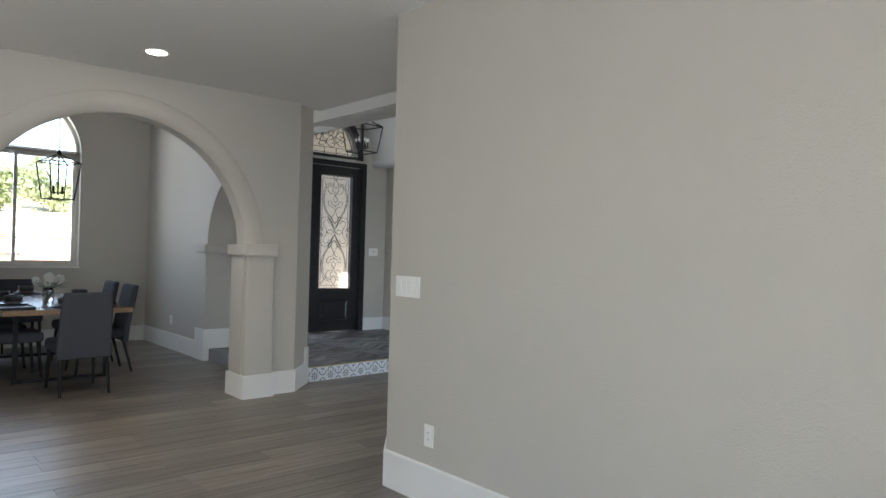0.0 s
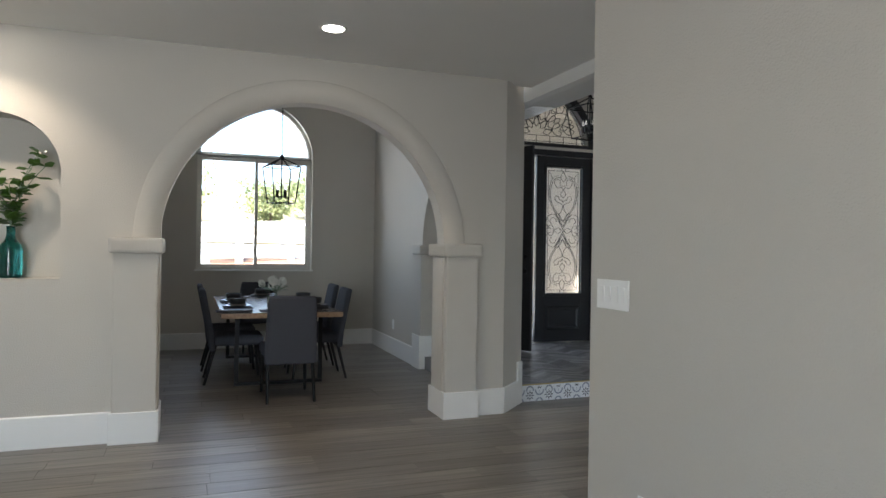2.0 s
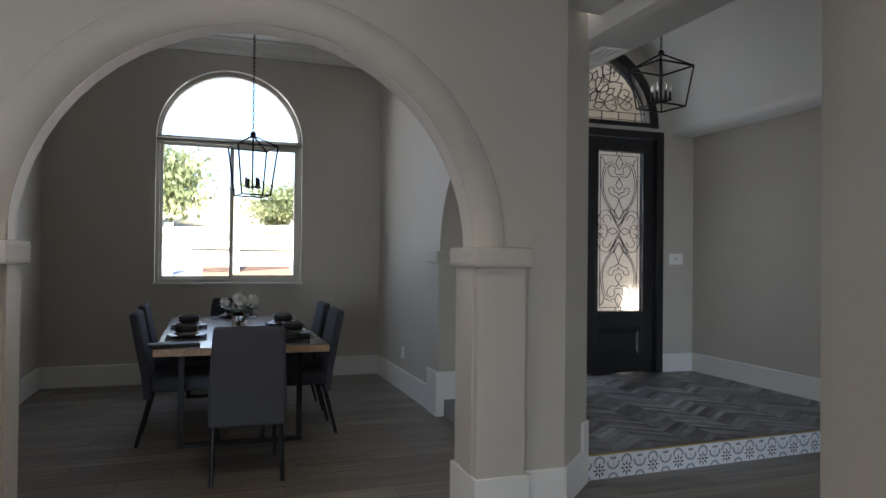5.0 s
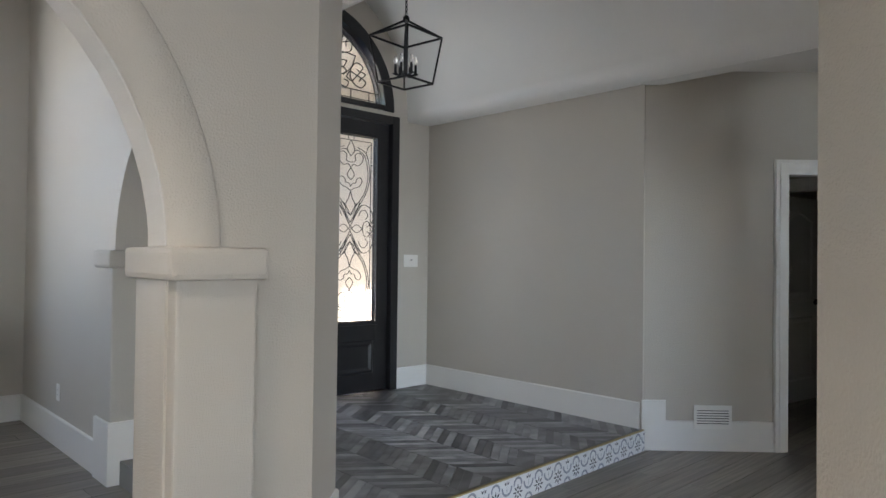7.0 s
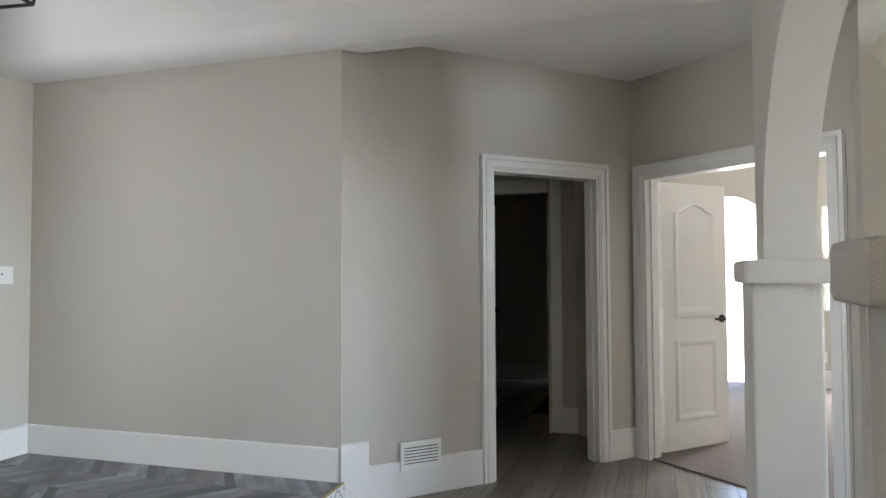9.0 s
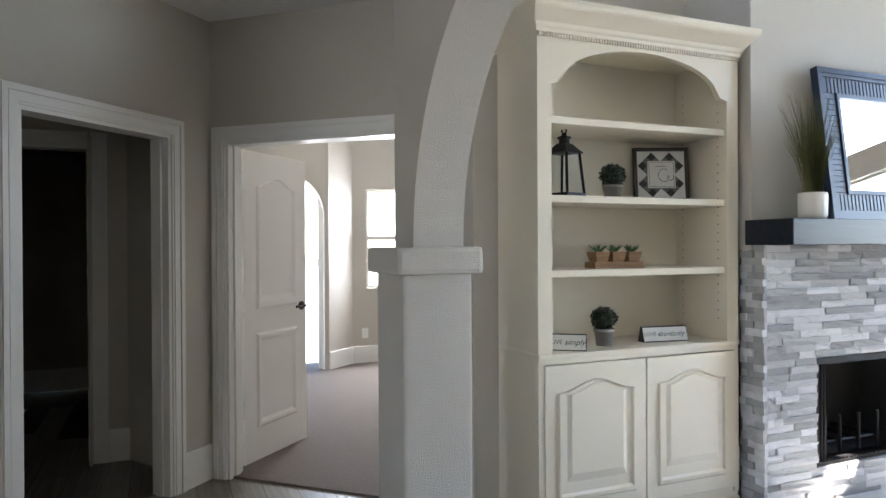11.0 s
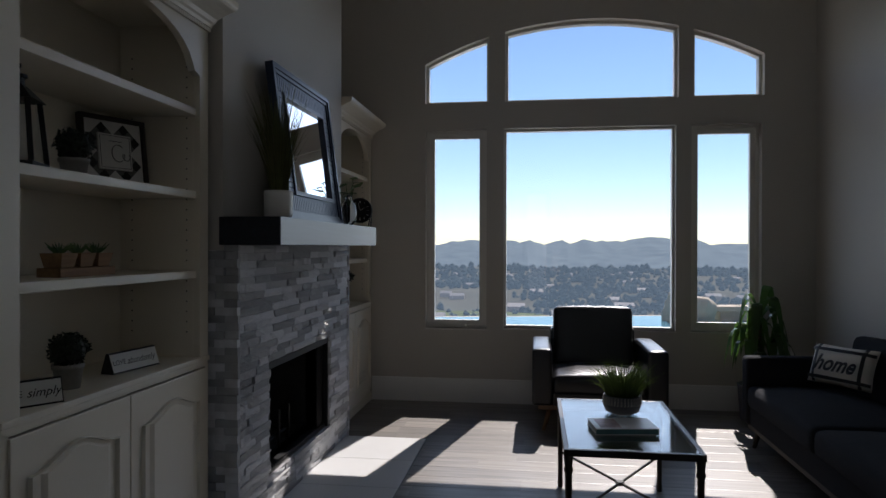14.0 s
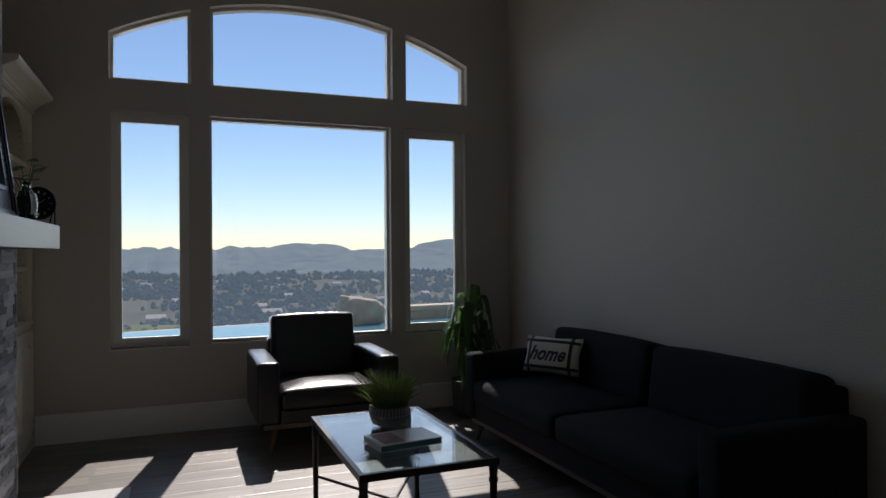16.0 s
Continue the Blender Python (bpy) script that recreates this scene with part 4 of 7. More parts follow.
box(bm, 7.395, 7.87, 1.13, 3.03, 1.36, 4.25)
setting("wall_chimney_breast", bm, STUCCO, "greige textured chimney breast above the mantel")
bm = B()
box(bm, 7.10, 7.39, 1.264, 3.08, 1.384, 1.512, 0.004)
o = tagged(part("mantel_shelf", bm, MANTEL), "thick black-stained wooden beam mantel shelf", "mantel")
# hearth of large pale tiles
hearth = setting("hearth", box(B(), 6.75, 7.36, 1.195, 3.20, -0.05, 0.004), GROUT, "flush hearth of large white tiles")
for i in range(4):
    y0 = 1.2 + i * 0.5
    bm = B()
    box(bm, 6.752, 7.355, y0 + 0.002, y0 + 0.497, 0.0, 0.012, 0.0015)
    part("tile", bm, HEARTH, hearth)


# bookcases
def cabinet_door(y0, y1, z0, z1, parent):
    """Arched raised-panel cabinet door facing -x."""
    bm = B()
    w = y1 - y0
    box(bm, 0, w, -0.02, 0, z0, z1, 0.004)
    rot = Matrix.Translation((0, y1, 0)) @ Matrix.Rotation(radians(-90), 4, "Z")
    raised_panel(bm, panel_outline(0.065, w - 0.065, z0 + 0.075, z1 - 0.13, 0.055), -0.02, -0.012,
                 ((0.0, 0.0), (0.006, 1.0), (0.016, 1.0), (0.026, -0.5), (0.034, -0.5), (0.075, 0.6)))
    bmesh.ops.transform(bm, matrix=rot, verts=bm.verts[:])
    return part("cabinet_door", bm, CAB, parent)


def bookcase(y0, y1, label, ends=(1, 1)):
    """Built-in bookcase facing -x; front at x = 7.46 in the world."""
    o = thing("bookcase", (7.46, (y0 + y1) / 2, 0), label, "bookcase", group="built-in bookcases beside the fireplace")
    h = (y1 - y0) / 2
    a, b = -h, h
    st = 0.075
    body = B()
    body.free()
    part("side_panel", box(B(), 0.021, 0.39, a + 0.004, a + 0.02, 0.0, 2.395), CAB, o)
    part("side_panel", box(B(), 0.021, 0.39, b - 0.02, b - 0.004, 0.0, 2.395), CAB, o)
    part("back_panel", box(B(), 0.37, 0.388, a + 0.021, b - 0.021, 0.0, 2.39), CAB, o)
    part("top_panel", box(B(), 0.022, 0.386, a + 0.021, b - 0.021, 2.375, 2.39), CAB, o)
    part("inner_stile", box(B(), 0.022, 0.369, a + 0.0205, a + st - 0.003, 0.87, 2.374), CAB, o)
    part("inner_stile", box(B(), 0.022, 0.369, b - st + 0.003, b - 0.0205, 0.87, 2.374), CAB, o)
    # face frame with arched top
    f = B()
    box(f, -0.012, 0.02, a, a + st, 0.888, 2.38)
    box(f, -0.012, 0.02, b - st, b, 0.888, 2.38)
    wl = (b - a) - 2 * st
    n_ = 24
    ys = [a + st + wl * i / n_ for i in range(n_ + 1)]

    def arc(y):
        u = (y - (a + st)) / wl
        e = min(u, 1 - u)
        if e < 0.055:
            return 2.13 + 0.015 * (e / 0.055)
        v = (u - 0.5) / 0.445
        return 2.145 + 0.185 * math.sqrt(max(0, 1 - v * v)) * 0.98
    for p, q in zip(ys, ys[1:]):
        v = [f.verts.new(c) for c in ((-0.012, p, arc(p)), (-0.012, q, arc(q)), (-0.012, q, 2.38), (-0.012, p, 2.38),
                                      (0.02, p, arc(p)), (0.02, q, arc(q)), (0.02, q, 2.38), (0.02, p, 2.38))]
        for fc in ((0, 1, 2, 3), (4, 5, 6, 7), (0, 1, 5, 4)):
            f.faces.new([v[i] for i in fc])
    bmesh.ops.remove_doubles(f, verts=f.verts[:], dist=1e-5)
    part("face_frame", f, CAB, o)
    for z in (1.987, 1.622, 1.272):
        s_ = B()
        box(s_, 0.004, 0.37, a + st, b - st, z - 0.034, z, 0.004)
        part("shelf", s_, CAB, o)
    # counter ledge with moulded edge
    c = B()
    box(c, -0.02, 0.369, a - 0.002, b + 0.002, 0.865, 0.888, 0.005)
    box(c, -0.012, 0.02, a, b, 0.84, 0.866, 0.004)
    part("counter_ledge", c, CAB, o)
    # crown: cove profile swept along the front, its ends returned
    cr = B()
    prof_ = ((0.02, 2.36), (-0.028, 2.362), (-0.032, 2.376), (-0.042, 2.383), (-0.052, 2.398), (-0.075, 2.412), (-0.105, 2.428), (-0.128, 2.438), (-0.140, 2.447), (-0.145, 2.456), (-0.145, 2.476), (0.40, 2.476), (0.40, 2.36))
    rings_ = []
    for yy, sg, on in ((a, -1, ends[0]), (b, 1, ends[1])):
        rings_.append([cr.verts.new((x, yy + sg * on * 0.6 * max(0.0, -x - 0.004) if x < 0.3 else yy + sg * on * (0.01 if z < 2.4 else 0.085), z)) for x, z in prof_])
    for k in range(len(prof_)):
        q = (k + 1) % len(prof_)
        cr.faces.new((rings_[0][k], rings_[0][q], rings_[1][q], rings_[1][k]))
    cr.faces.new(rings_[0])
    cr.faces.new(rings_[1][::-1])
    part("crown", cr, CAB, o)
    d_ = B()
    m = int((b - a) / 0.015)
    for k in range(m):
        yy = a + (k + 0.25) * (b - a) / m
        box(d_, -0.026, -0.012, yy, yy + 0.009, 2.342, 2.360)
    tagged(part("dentil_band", d_, CAB, o), kind="stuff")
    base = B()
    box(base, -0.004, 0.02, a, b, 0.0, 0.12)
    box(base, -0.02, 0.02, a, b, 0.0, 0.075, 0.006)
    box(base, -0.012, 0.012, a, a + 0.03, 0.1, 0.85)
    box(base, -0.012, 0.012, b - 0.03, b, 0.1, 0.85)
    part("plinth", base, CAB, o)
    mid = 0.0
    cabinet_door(a + 0.03, mid - 0.003, 0.125, 0.835, o)
    cabinet_door(mid + 0.003, b - 0.03, 0.125, 0.835, o)
    pins = B()
    for z in [1.0 + 0.045 * k for k in range(28)]:
        for yy, s_ in ((a + st, 1), (b - st, -1)):
            for xx in (0.05, 0.31):
                tube(pins, (xx, yy, z), (xx, yy + s_ * 0.0015, z), 0.0035, n=6)
    tagged(part("shelf_pin_holes", pins, INK, o), kind="stuff")
    return o


bookcase(3.065, 4.27, "cream painted built-in bookcase with arched top and cupboard doors", (0.3, 1))
bookcase(0.0, 1.13, "cream painted built-in bookcase with arched top and cupboard doors", (0, 0))


# plants
def leaf_ball(bm, c, r, count, size, rng, squash=1.0):
    """Round head of many small leaves."""
    c = Vector(c)
    for _ in range(count):
        v = Vector((rng.gauss(0, 1), rng.gauss(0, 1), rng.gauss(0, 1))).normalized()
        p = c + Vector((v.x, v.y, v.z * squash)) * r * rng.uniform(0.75, 1.03)
        t = v.cross(Vector((rng.gauss(0, 1), rng.gauss(0, 1), rng.gauss(0, 1)))).normalized()
        s = size * rng.uniform(0.7, 1.3)
        u = v.cross(t) * 0.6 + v * rng.uniform(0.2, 0.7)
        q = [p - t * s * 0.4, p + u * s, p + t * s * 0.4, p - u * s * 0.5]
        bm.faces.new([bm.verts.new(x) for x in q])
    return bm


def blade(bm, base, tip, w, bend, seg=4):
    """Grass blade from base to tip, bent sideways."""
    base, tip, bend = Vector(base), Vector(tip), Vector(bend)
    d = (tip - base)
    s = d.cross(Vector((0.3, 0.7, 0.2))).normalized() * w
    prev = None
    for i in range(seg + 1):
        u = i / seg
        p = base + d * u + bend * (u * u)
        k = 1 - u * 0.92
        cur = (bm.verts.new(p - s * k), bm.verts.new(p + s * k))
        if prev:
            bm.faces.new((prev[0], prev[1], cur[1], cur[0]))
        prev = cur


def topiary(at, r, pot_h, label, seed):
    rng = random.Random(seed)
    o = thing("topiary", at, label, "plant", group="small round topiaries in the bookcase")
    part("pot", lathe(B(), [(r * 0.58, 0), (r * 0.72, pot_h * 0.8), (r * 0.78, pot_h * 0.8), (r * 0.8, pot_h), (r * 0.7, pot_h), (r * 0.66, pot_h * 0.9)]), CONCRETE, o, "rough concrete pot", True)
    bm = leaf_ball(B(), (0, 0, pot_h + r * 0.75), r, 520, r * 0.22, rng, 0.9)
    lathe(bm, [(0.01, pot_h + 0.0), (r * 0.75, pot_h + r * 0.3), (r * 0.85, pot_h + r * 0.75), (r * 0.6, pot_h + r * 1.3), (0.01, pot_h + r * 1.5)], 12)
    part("foliage", bm, BOXWOOD, o)
    return o


SH1, SH2, SH3, SH4 = 1.987, 1.622, 1.272, 0.888
topiary((7.58, 3.815, SH4), 0.066, 0.085, "dark green topiary ball in a concrete pot on the lowest shelf", 3)
topiary((7.62, 3.73, SH2), 0.066, 0.07, "dark green topiary ball in a low concrete pot", 4)


# lantern on the shelf
o = thing("candle_lantern", (7.60, 4.03, SH2), "black metal candle lantern with glass sides", "lantern", 20)
bm = B()
box(bm, -0.075, 0.075, -0.075, 0.075, 0, 0.02, 0.002)
part("base", bm, BLACKMETAL, o)
for sx in (-1, 1):
    for sy in (-1, 1):
        part("post", bar(B(), (sx * 0.068, sy * 0.068, 0.02), (sx * 0.052, sy * 0.052, 0.215), 0.012), BLACKMETAL, o)
bm = B()
v0 = [(-0.075, -0.075), (0.075, -0.075), (0.075, 0.075), (-0.075, 0.075)]
lo_ = [bm.verts.new((x * 0.9, y * 0.9, 0.215)) for x, y in v0]
hi_ = [bm.verts.new((x * 0.35, y * 0.35, 0.262)) for x, y in v0]
for i in range(4):
    bm.faces.new((lo_[i], lo_[(i + 1) % 4], hi_[(i + 1) % 4], hi_[i]))
bm.faces.new(lo_[::-1])
bm.faces.new(hi_)
lathe(bm, [(0.026, 0.262), (0.026, 0.285), (0.034, 0.287), (0.034, 0.295), (0.015, 0.300), (0.01, 0.315)], 12)
part("roof", bm, BLACKMETAL, o)
bm = B()
pts = [(0.014 * math.sin(t), 0, 0.325 + 0.014 * math.cos(t)) for t in [x * math.pi / 6 for x in range(13)]]
stroke(bm, pts, 0.003)
part("ring", bm, BLACKMETAL, o)
for a in range(4):
    bm = B()
    v = [bm.verts.new((x, -0.064 + (z - 0.02) * 0.08, z)) for x, z in ((-0.06, 0.025), (0.06, 0.025), (0.047, 0.21), (-0.047, 0.21))]
    bm.faces.new(v)
    bmesh.ops.rotate(bm, verts=bm.verts[:], cent=(0, 0, 0), matrix=Matrix.Rotation(a * math.pi / 2, 3, "Z"))
    part("glass_side", bm, PANE, o)

# framed buffalo-check print
o = thing("framed_print", (7.72, 3.33, SH2), "square framed black-and-white check print with a lettered card", "picture frame", -112)
S = 0.30
tilt = Matrix.Rotation(radians(-7), 4, "X")
bm = B()
for x0, x1, z0, z1 in ((-S / 2, -S / 2 + 0.018, 0, S), (S / 2 - 0.018, S / 2, 0, S), (-S / 2 + 0.018, S / 2 - 0.018, 0, 0.018), (-S / 2 + 0.018, S / 2 - 0.018, S - 0.018, S)):
    box(bm, x0, x1, -0.014, 0.014, z0, z1, 0.001)
bmesh.ops.transform(bm, matrix=tilt, verts=bm.verts[:])
part("frame", bm, FRAMEWOOD, o)
bm = B()
box(bm, -S / 2 + 0.018, S / 2 - 0.018, 0.0, 0.01, 0.018, S - 0.018)
bmesh.ops.transform(bm, matrix=tilt, verts=bm.verts[:])
part("print_ground", bm, PAPER, o)
GREYCHK = mat("check_grey", (0.16, 0.155, 0.15), 0.7)
chk = {INK: B(), GREYCHK: B()}
q = 0.050
half = S / 2 - 0.018
for i in range(-7, 8):
    for j in range(-7, 8):
        m_ = INK if (i % 2 and j % 2) else (GREYCHK if (i % 2) != (j % 2) else None)
        if not m_:
            continue
        cx, cz = (i - j) * q * 0.5, (i + j) * q * 0.5
        pts = [(cx, cz - q / 2), (cx + q / 2, cz), (cx, cz + q / 2), (cx - q / 2, cz)]
        if all(abs(px) <= half and abs(pz) <= half for px, pz in pts):
            b_ = chk[m_]
            b_.faces.new([b_.verts.new((px, -0.001 - 0.0005 * (m_ is INK), S / 2 + pz)) for px, pz in pts])
for m_, b_ in chk.items():
    bmesh.ops.transform(b_, matrix=tilt, verts=b_.verts[:])
    tagged(part("check_pattern", b_, m_, o), kind="stuff")
bm = B()
box(bm, -0.075, 0.075, -0.012, -0.003, S / 2 - 0.075, S / 2 + 0.075, 0.001)
bmesh.ops.transform(bm, matrix=tilt, verts=bm.verts[:])
card = part("card", bm, PAPER, o, "white card with script lettering")
bm = B()
for w0 in (0.068,):
    for x0, x1, z0, z1 in ((-w0, w0, -w0, -w0 + 0.0015), (-w0, w0, w0 - 0.0015, w0), (-w0, -w0 + 0.0015, -w0, w0), (w0 - 0.0015, w0, -w0, w0)):
        box(bm, x0, x1, -0.0135, -0.0125, S / 2 + z0, S / 2 + z1)
bmesh.ops.transform(bm, matrix=tilt, verts=bm.verts[:])
part("card_line", bm, INK, card)
bm = B()
stroke(bm, [(0.012 + 0.03 * math.cos(t), -0.0135, S / 2 - 0.005 + 0.036 * math.sin(t)) for t in [0.9 + x * 0.3 for x in range(16)]], 0.0012)
stroke(bm, [(0.03 + 0.01 * math.cos(t) + 0.004 * t, -0.0135, S / 2 - 0.02 + 0.014 * math.sin(t)) for t in [x * 0.6 for x in range(14)]], 0.0011)
stroke(bm, [(-0.03 + 0.012 * x, -0.0135, S / 2 + 0.043 + 0.002 * (x % 2)) for x in range(6)], 0.0009)
bmesh.ops.transform(bm, matrix=tilt, verts=bm.verts[:])
part("lettering_strokes", bm, INK, card)

# tray of succulents
o = thing("succulent_tray", (7.60, 3.735, SH3), "wooden tray with three small potted succulents", "plant", -90)
part("tray", box(B(), -0.15, 0.15, -0.045, 0.045, 0, 0.032, 0.003), CRATE, o)
for k, x in enumerate((-0.098, 0.0, 0.098)):
    bm = B()
    v = [bm.verts.new((x + sx * a, sy * a, z)) for a, z in ((0.032, 0.033), (0.042, 0.082)) for sx, sy in ((-1, -1), (1, -1), (1, 1), (-1, 1))]
    for i in range(4):
        j = (i + 1) % 4
        bm.faces.new((v[i], v[j], v[4 + j], v[4 + i]))
    bm.faces.new(v[4:])
    bm.faces.new(v[3::-1])
    part("pot", bm, CRATE, o)
    rng = random.Random(20 + k)
    bm = B()
    for t in range(26):
        a = rng.uniform(0, 6.28)
        L = rng.uniform(0.02, 0.05)
        blade(bm, (x, 0, 0.08), (x + math.cos(a) * L, math.sin(a) * L, 0.08 + rng.uniform(0.008, 0.03)), 0.008, (0, 0, 0.012), 3)
    part("succulent", bm, SUCC, o)


# lettered blocks
def sign(at, turn, w, words, label):
    o = thing("lettered_sign", at, label, "sign", turn, "small lettered signs in the bookcase")
    h = 0.078
    bm = B()
    v = [bm.verts.new(p) for x in (-w / 2, w / 2) for p in ((x, -0.03, 0), (x, 0.03, 0), (x, 0.006, h), (x, -0.004, h))]
    for f in ((0, 1, 2, 3), (4, 7, 6, 5), (0, 4, 5, 1), (1, 5, 6, 2), (2, 6, 7, 3), (3, 7, 4, 0)):
        bm.faces.new([v[i] for i in f])
    part("block", bm, INK, o)
    lean = math.atan2(0.026, h)
    m_ = Matrix.Translation((0, -0.0185, h / 2)) @ Matrix.Rotation(math.pi / 2 - lean, 4, "X")
    bm = B()
    box(bm, -w / 2 + 0.004, w / 2 - 0.004, -h / 2 + 0.004, h / 2 - 0.003, -0.001, 0.0012)
    bmesh.ops.transform(bm, matrix=m_, verts=bm.verts[:])
    part("face", bm, PAPER, o)
    for text, x, size, shear in words:
        writing("lettering", text, size, o, m_ @ Matrix.Translation((x, 0, 0.0022)), INK, 1.0, shear)
    return o


sign((7.525, 4.065, SH4), -124, 0.18, (("LIVE", -0.05, 0.028, 0.0), ("simply", 0.034, 0.038, 0.35)), "small white sign lettered LIVE simply")
sign((7.58, 3.445, SH4), -90 - 8, 0.26, (("LOVE", -0.088, 0.028, 0.0), ("abundantly", 0.03, 0.036, 0.35)), "small white sign lettered LOVE abundantly")

# far bookcase: vase, basket, figure, foliage
o = thing("glass_jug", (7.66, 0.92, SH1 - 0.37), "pale green glass jug on a shelf", "vase")
part("body", lathe(B(), [(0.05, 0), (0.075, 0.06), (0.08, 0.14), (0.055, 0.19), (0.026, 0.215), (0.026, 0.25), (0.03, 0.255), (0.02, 0.25)]), glass("pale_green_glass", (0.55, 0.78, 0.72), 0.03), o, "", True)
o = thing("wire_bowl", (7.60, 0.80, SH3), "dark woven metal boat-shaped bowl on a shelf", "bowl")
bm = B()
for k in range(9):
    z = 0.005 + 0.012 * k
    L, W = 0.10 + 0.011 * k, 0.04 + 0.007 * k
    pts = [(W * math.cos(t), L * math.sin(t) * 1.25, z + 0.05 * max(0, abs(math.sin(t)) - 0.6) * k / 4) for t in [x * math.pi / 14 for x in range(29)]]
    stroke(bm, pts, 0.004)
box(bm, -0.03, 0.03, -0.08, 0.08, 0, 0.008)
part("weave", bm, BLACKMETAL, o)
o = thing("red_bookend", (7.60, 0.92, SH4), "dark red sculpted ornament on the lowest shelf", "ornament", 10)
part("body", lathe(B(), [(0.02, 0.03), (0.03, 0.10), (0.045, 0.14), (0.035, 0.20), (0.018, 0.24), (0.01, 0.25)], 10), REDPAINT, o)
bm = B()
for y in (-0.02, 0.02):
    tube(bm, (0, y, 0), (0, y * 0.7, 0.06), 0.009, 0.013)
part("feet", bm, INK, o)
o = thing("potted_foliage", (7.58, 0.42, SH4), "small dark leafy plant in a patterned vase", "plant")
part("vase", lathe(B(), [(0.035, 0), (0.045, 0.03), (0.04, 0.12), (0.03, 0.15), (0.034, 0.17), (0.026, 0.165)]), GREYPOT, o, "", True)
rng = random.Random(9)
bm = leaf_ball(B(), (0, 0, 0.235), 0.085, 110, 0.035, rng, 0.55)
tube(bm, (0, 0, 0.1), (0, 0, 0.22), 0.008, n=6)
part("foliage", bm, BOXWOOD, o)

# mantel things
MZ = 1.513
o = thing("mirror", (7.235, 2.19, MZ), "square mirror in a wide ribbed black frame, leaning on the wall", "mirror", -90)
lean = Matrix.Rotation(radians(-7.2), 4, "X")
W2, H2 = 0.47, 0.815
for nm, x0, x1, z0, z1 in (("outer", -W2, W2, 0, H2),):
    bm = B()
    frame_rect(bm, x0, x1, z0, z1, 0.028, -0.03, 0.012)
    frame_rect(bm, x0 + 0.027, x1 - 0.027, z0 + 0.027, z1 - 0.027, 0.02, -0.022, 0.010)
    frame_rect(bm, x0 + 0.045, x1 - 0.045, z0 + 0.045, z1 - 0.045, 0.10, -0.010, 0.010)
    frame_rect(bm, x0 + 0.135, x1 - 0.135, z0 + 0.135, z1 - 0.135, 0.022, -0.024, 0.008)
    bmesh.ops.transform(bm, matrix=lean, verts=bm.verts[:])
    part("frame", bm, MIRRORFRAME, o)
bm = B()
n_ = 30
for k in range(n_):
    x = -W2 + 0.05 + k * (2 * W2 - 0.10) / n_
    for z0, z1 in ((0.048, 0.134), (H2 - 0.134, H2 - 0.048)):
        box(bm, x + 0.003, x + (2 * W2 - 0.10) / n_ - 0.003, -0.0155, -0.009, z0, z1, 0.0015)
for k in range(18):
    z = 0.14 + k * (H2 - 0.28) / 18
    for x0, x1 in ((-W2 + 0.048, -W2 + 0.134), (W2 - 0.134, W2 - 0.048)):
        box(bm, x0, x1, -0.0155, -0.009, z + 0.003, z + (H2 - 0.28) / 18 - 0.003, 0.0015)
bmesh.ops.transform(bm, matrix=lean, verts=bm.verts[:])
tagged(part("ribbing", bm, MIRRORFRAME, o, "beaded ribs across the frame"), kind="stuff")
bm = B()
box(bm, -W2 + 0.15, W2 - 0.15, -0.006, 0.0, 0.15, H2 - 0.15)
bmesh.ops.transform(bm, matrix=lean, verts=bm.verts[:])
part("mirror_glass", bm, MIRROR, o)

o = thing("grass_planter", (7.22, 2.80, MZ), "white ceramic pot with tall dry green grass", "plant")
part("pot", lathe(B(), [(0.055, 0), (0.068, 0.015), (0.07, 0.12), (0.066, 0.135), (0.058, 0.13), (0.056, 0.11)]), WHITECER, o, "", True)
rng = random.Random(5)
bm = B()
for k in range(330):
    a, r = rng.uniform(0, 6.28), rng.uniform(0, 0.045)
    L = rng.uniform(0.28, 0.56)
    out = rng.uniform(0.0, 0.10)
    blade(bm, (r * math.cos(a), r * math.sin(a), 0.11), (math.cos(a) * (r + out * 0.5), math.sin(a) * (r + out * 0.5), 0.11 + L), 0.0036, (math.cos(a) * out, math.sin(a) * out, -0.03 * out * 10), 5)
part("grass", bm, GRASSD, o)
part("soil", lathe(B(), [(0.056, 0.10), (0.056, 0.11)], 16), SOIL, o)

o = thing("glass_vase", (7.19, 1.655, MZ), "clear bottle vase in a wire stand with an ivy sprig", "vase")
part("bottle", lathe(B(), [(0.02, 0.005), (0.036, 0.02), (0.042, 0.07), (0.035, 0.11), (0.016, 0.135), (0.016, 0.15), (0.02, 0.155), (0.012, 0.15)]), CLEAR, o, "", True)
bm = B()
for s in (-1, 1):
    stroke(bm, [(0.0, s * (0.046 * math.sin(math.pi * u) + 0.012), 0.002 + 0.16 * u) for u in [x / 10 for x in range(11)]], 0.0025)
stroke(bm, [(0.03 * math.cos(t), 0.03 * math.sin(t), 0.003) for t in [x * math.pi / 8 for x in range(17)]], 0.0025)
part("wire_stand", bm, BLACKMETAL, o)
rng = random.Random(12)
bm = B()
